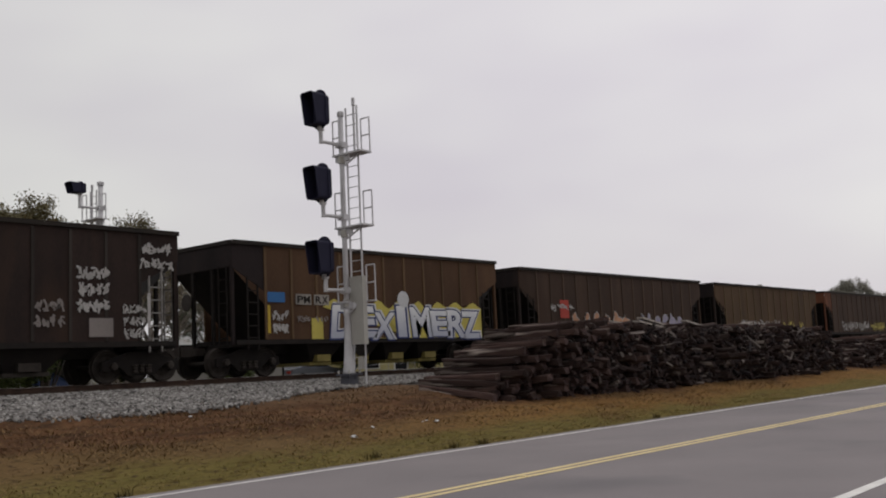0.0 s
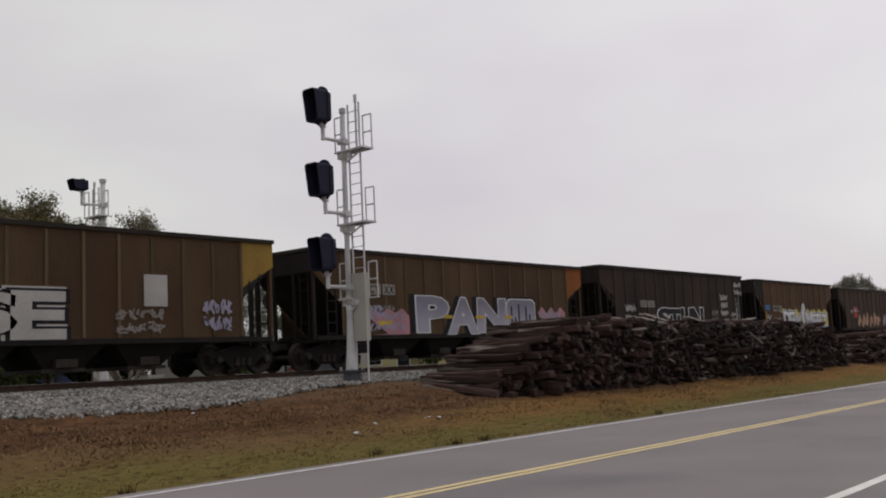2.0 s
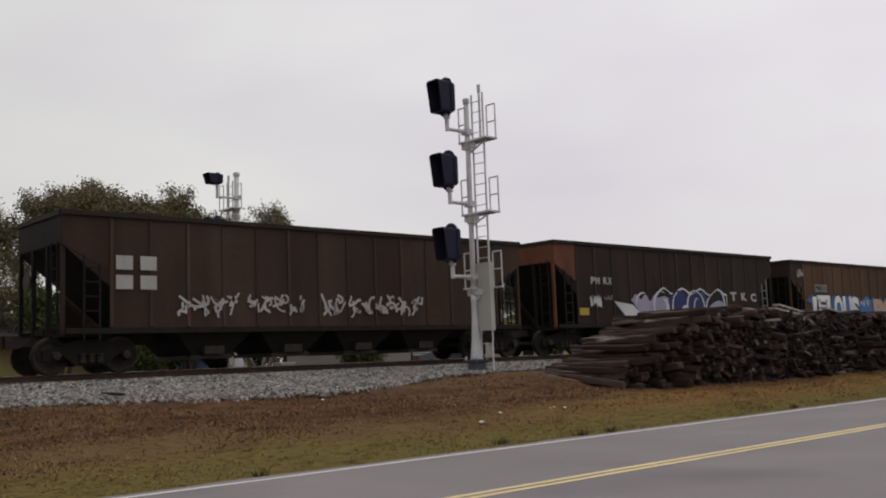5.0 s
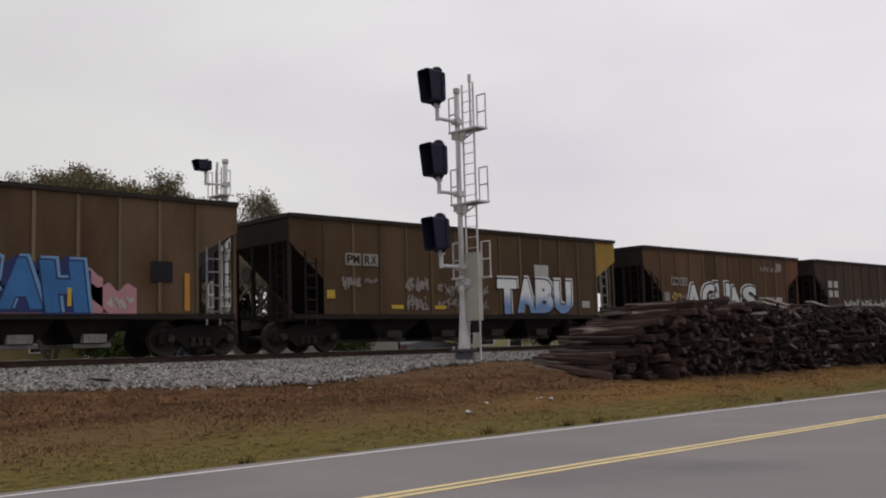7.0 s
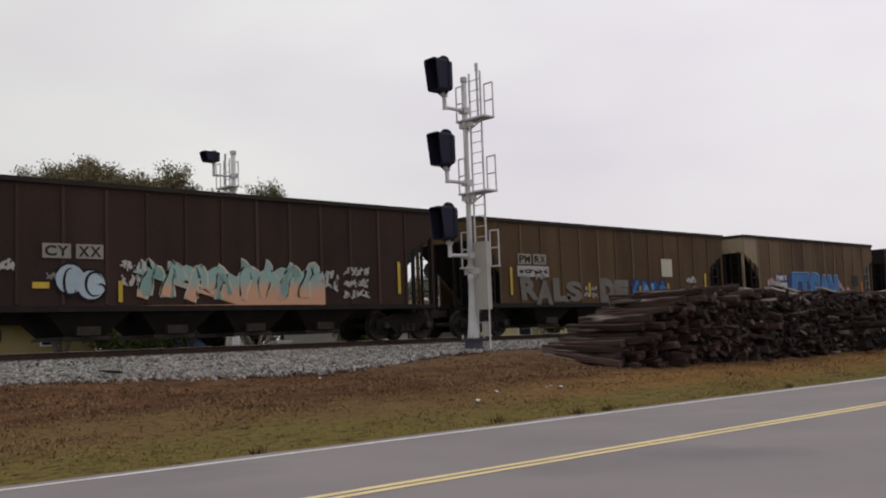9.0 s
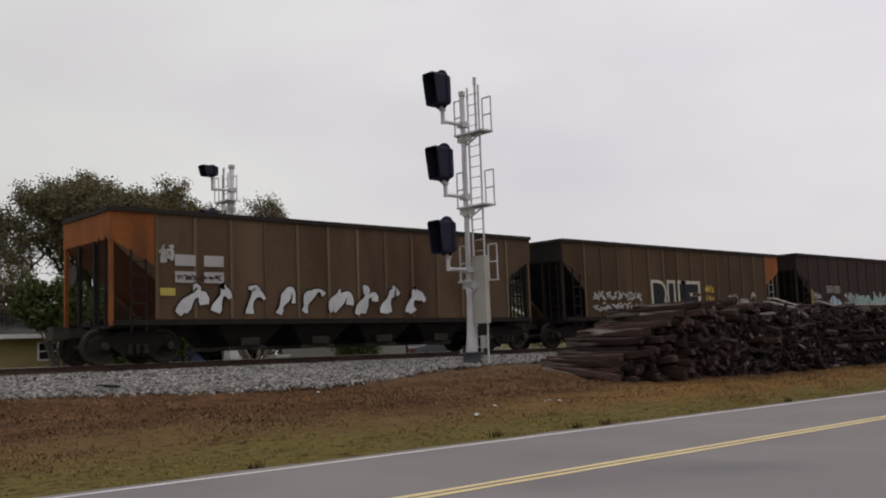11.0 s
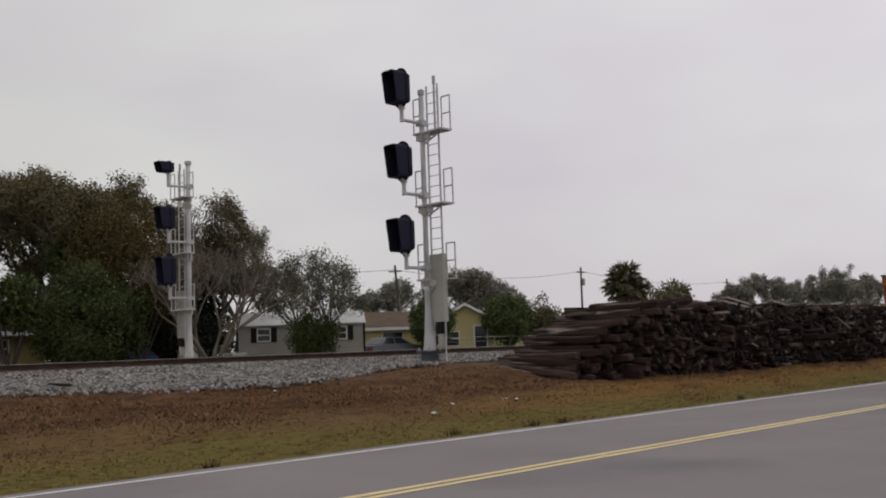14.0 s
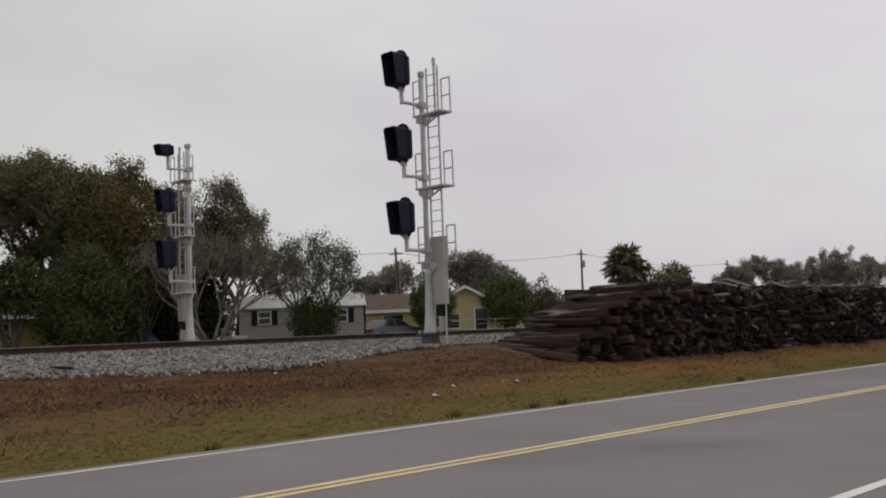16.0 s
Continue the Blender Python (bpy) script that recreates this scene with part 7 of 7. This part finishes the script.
# ---- small things on the verge ----
def make_litter():
    rng = random.Random(77)
    for x, y, s in ((13.33, 13.71, 0.1), (14.28, 14.16, 0.07), (15.92, 14.13, 0.05), (16.05, 13.98, 0.07), (15.75, 14.1, 0.04), (11.61, 16.59, 0.06)):
        b = Shape()
        n = 7
        rim = [(s * rng.uniform(0.5, 1) * math.cos(6.28 * k / n), s * rng.uniform(0.5, 1) * math.sin(6.28 * k / n), s * rng.uniform(0.0, 0.5)) for k in range(n)]
        b.add([(0, 0, s * 0.6)] + rim + [(0, 0, 0)], [(0, k + 1, (k + 1) % n + 1) for k in range(n)] + [(n + 1, (k + 1) % n + 1, k + 1) for k in range(n)])
        ob = part("litter", b, SPRAY["white"])
        ob.location = (x, y, ground_z(y) + 0.09 * noise.noise((x * 0.35, y * 0.6, 3.1)) + 0.02)
        tagged(ob, "crumpled scrap of white paper in the grass", "litter", "scraps of litter")
    for x, y in ((14.98, 11.88), (14.18, 11.95), (7.2, 11.82), (12.24, 12.1), (22.0, 11.9)):
        t = Shape()
        for _ in range(46):
            a, ln, h = rng.uniform(0, 6.28), rng.uniform(0.05, 0.2), rng.uniform(0.05, 0.17)
            c, s = math.cos(a), math.sin(a)
            px, py = rng.gauss(0, 0.08), rng.gauss(0, 0.04)
            t.add([(px - s * 0.012, py + c * 0.012, 0), (px + s * 0.012, py - c * 0.012, 0), (px + c * ln, py + s * ln * 0.5, h)], [(0, 1, 2)])
        ob = part("weed_tuft", t, LEAF["brown"])
        ob.location = (x, y, ground_z(y) - 0.005)
        tagged(ob, "dark tuft of weeds at the road edge", "weeds", "tufts at the road edge")
    ob = part("steel_offcut", Shape().box((-0.26, -0.035, 0), (0.26, 0.035, 0.05), taper=0.012), M["under"])
    ob.matrix_basis = pose(7.95, 18.35, 1.03, 0, 3, -58)
    tagged(ob, "dark rusty steel bar lying on the ballast", "scrap metal")


make_litter()


def make_track_sleepers():
    bed = bpy.data.objects["track_bed"]
    me = Shape().box((-0.115, -1.3, -0.17), (0.115, 1.3, 0.0), taper=0.008).mesh("sleeper", [M["tie"]])
    r = random.Random(5)
    for k, yc in enumerate(TRACKS):
        for i in range(140 if k == 0 else 100):
            part("sleeper", me, None, bed, at=pose(2 + 0.52 * i + r.uniform(-0.02, 0.02), yc + r.uniform(-0.03, 0.03), RAIL_TOP - 0.172, 0, 0, r.gauss(0, 0.6)))


make_track_sleepers()


# ---- movement ----
def run(t):
    """How far the train has rolled at t seconds."""
    return 19.24 * t + 0.0365 * t * t


def motions():
    for car, xc in CARS:
        walk(car, [(t, pose(xc + run(t), TRACKS[0], RAIL_TOP)) for t in range(17)])
    times = [k / FPS for k in range(481)]
    for wheel, dx in WHEELS:
        walk(wheel, [(t, Matrix.Translation((dx, 0, 0.457)) @ Matrix.Rotation(run(t) / 0.457, 4, "Y")) for t in times])


motions()
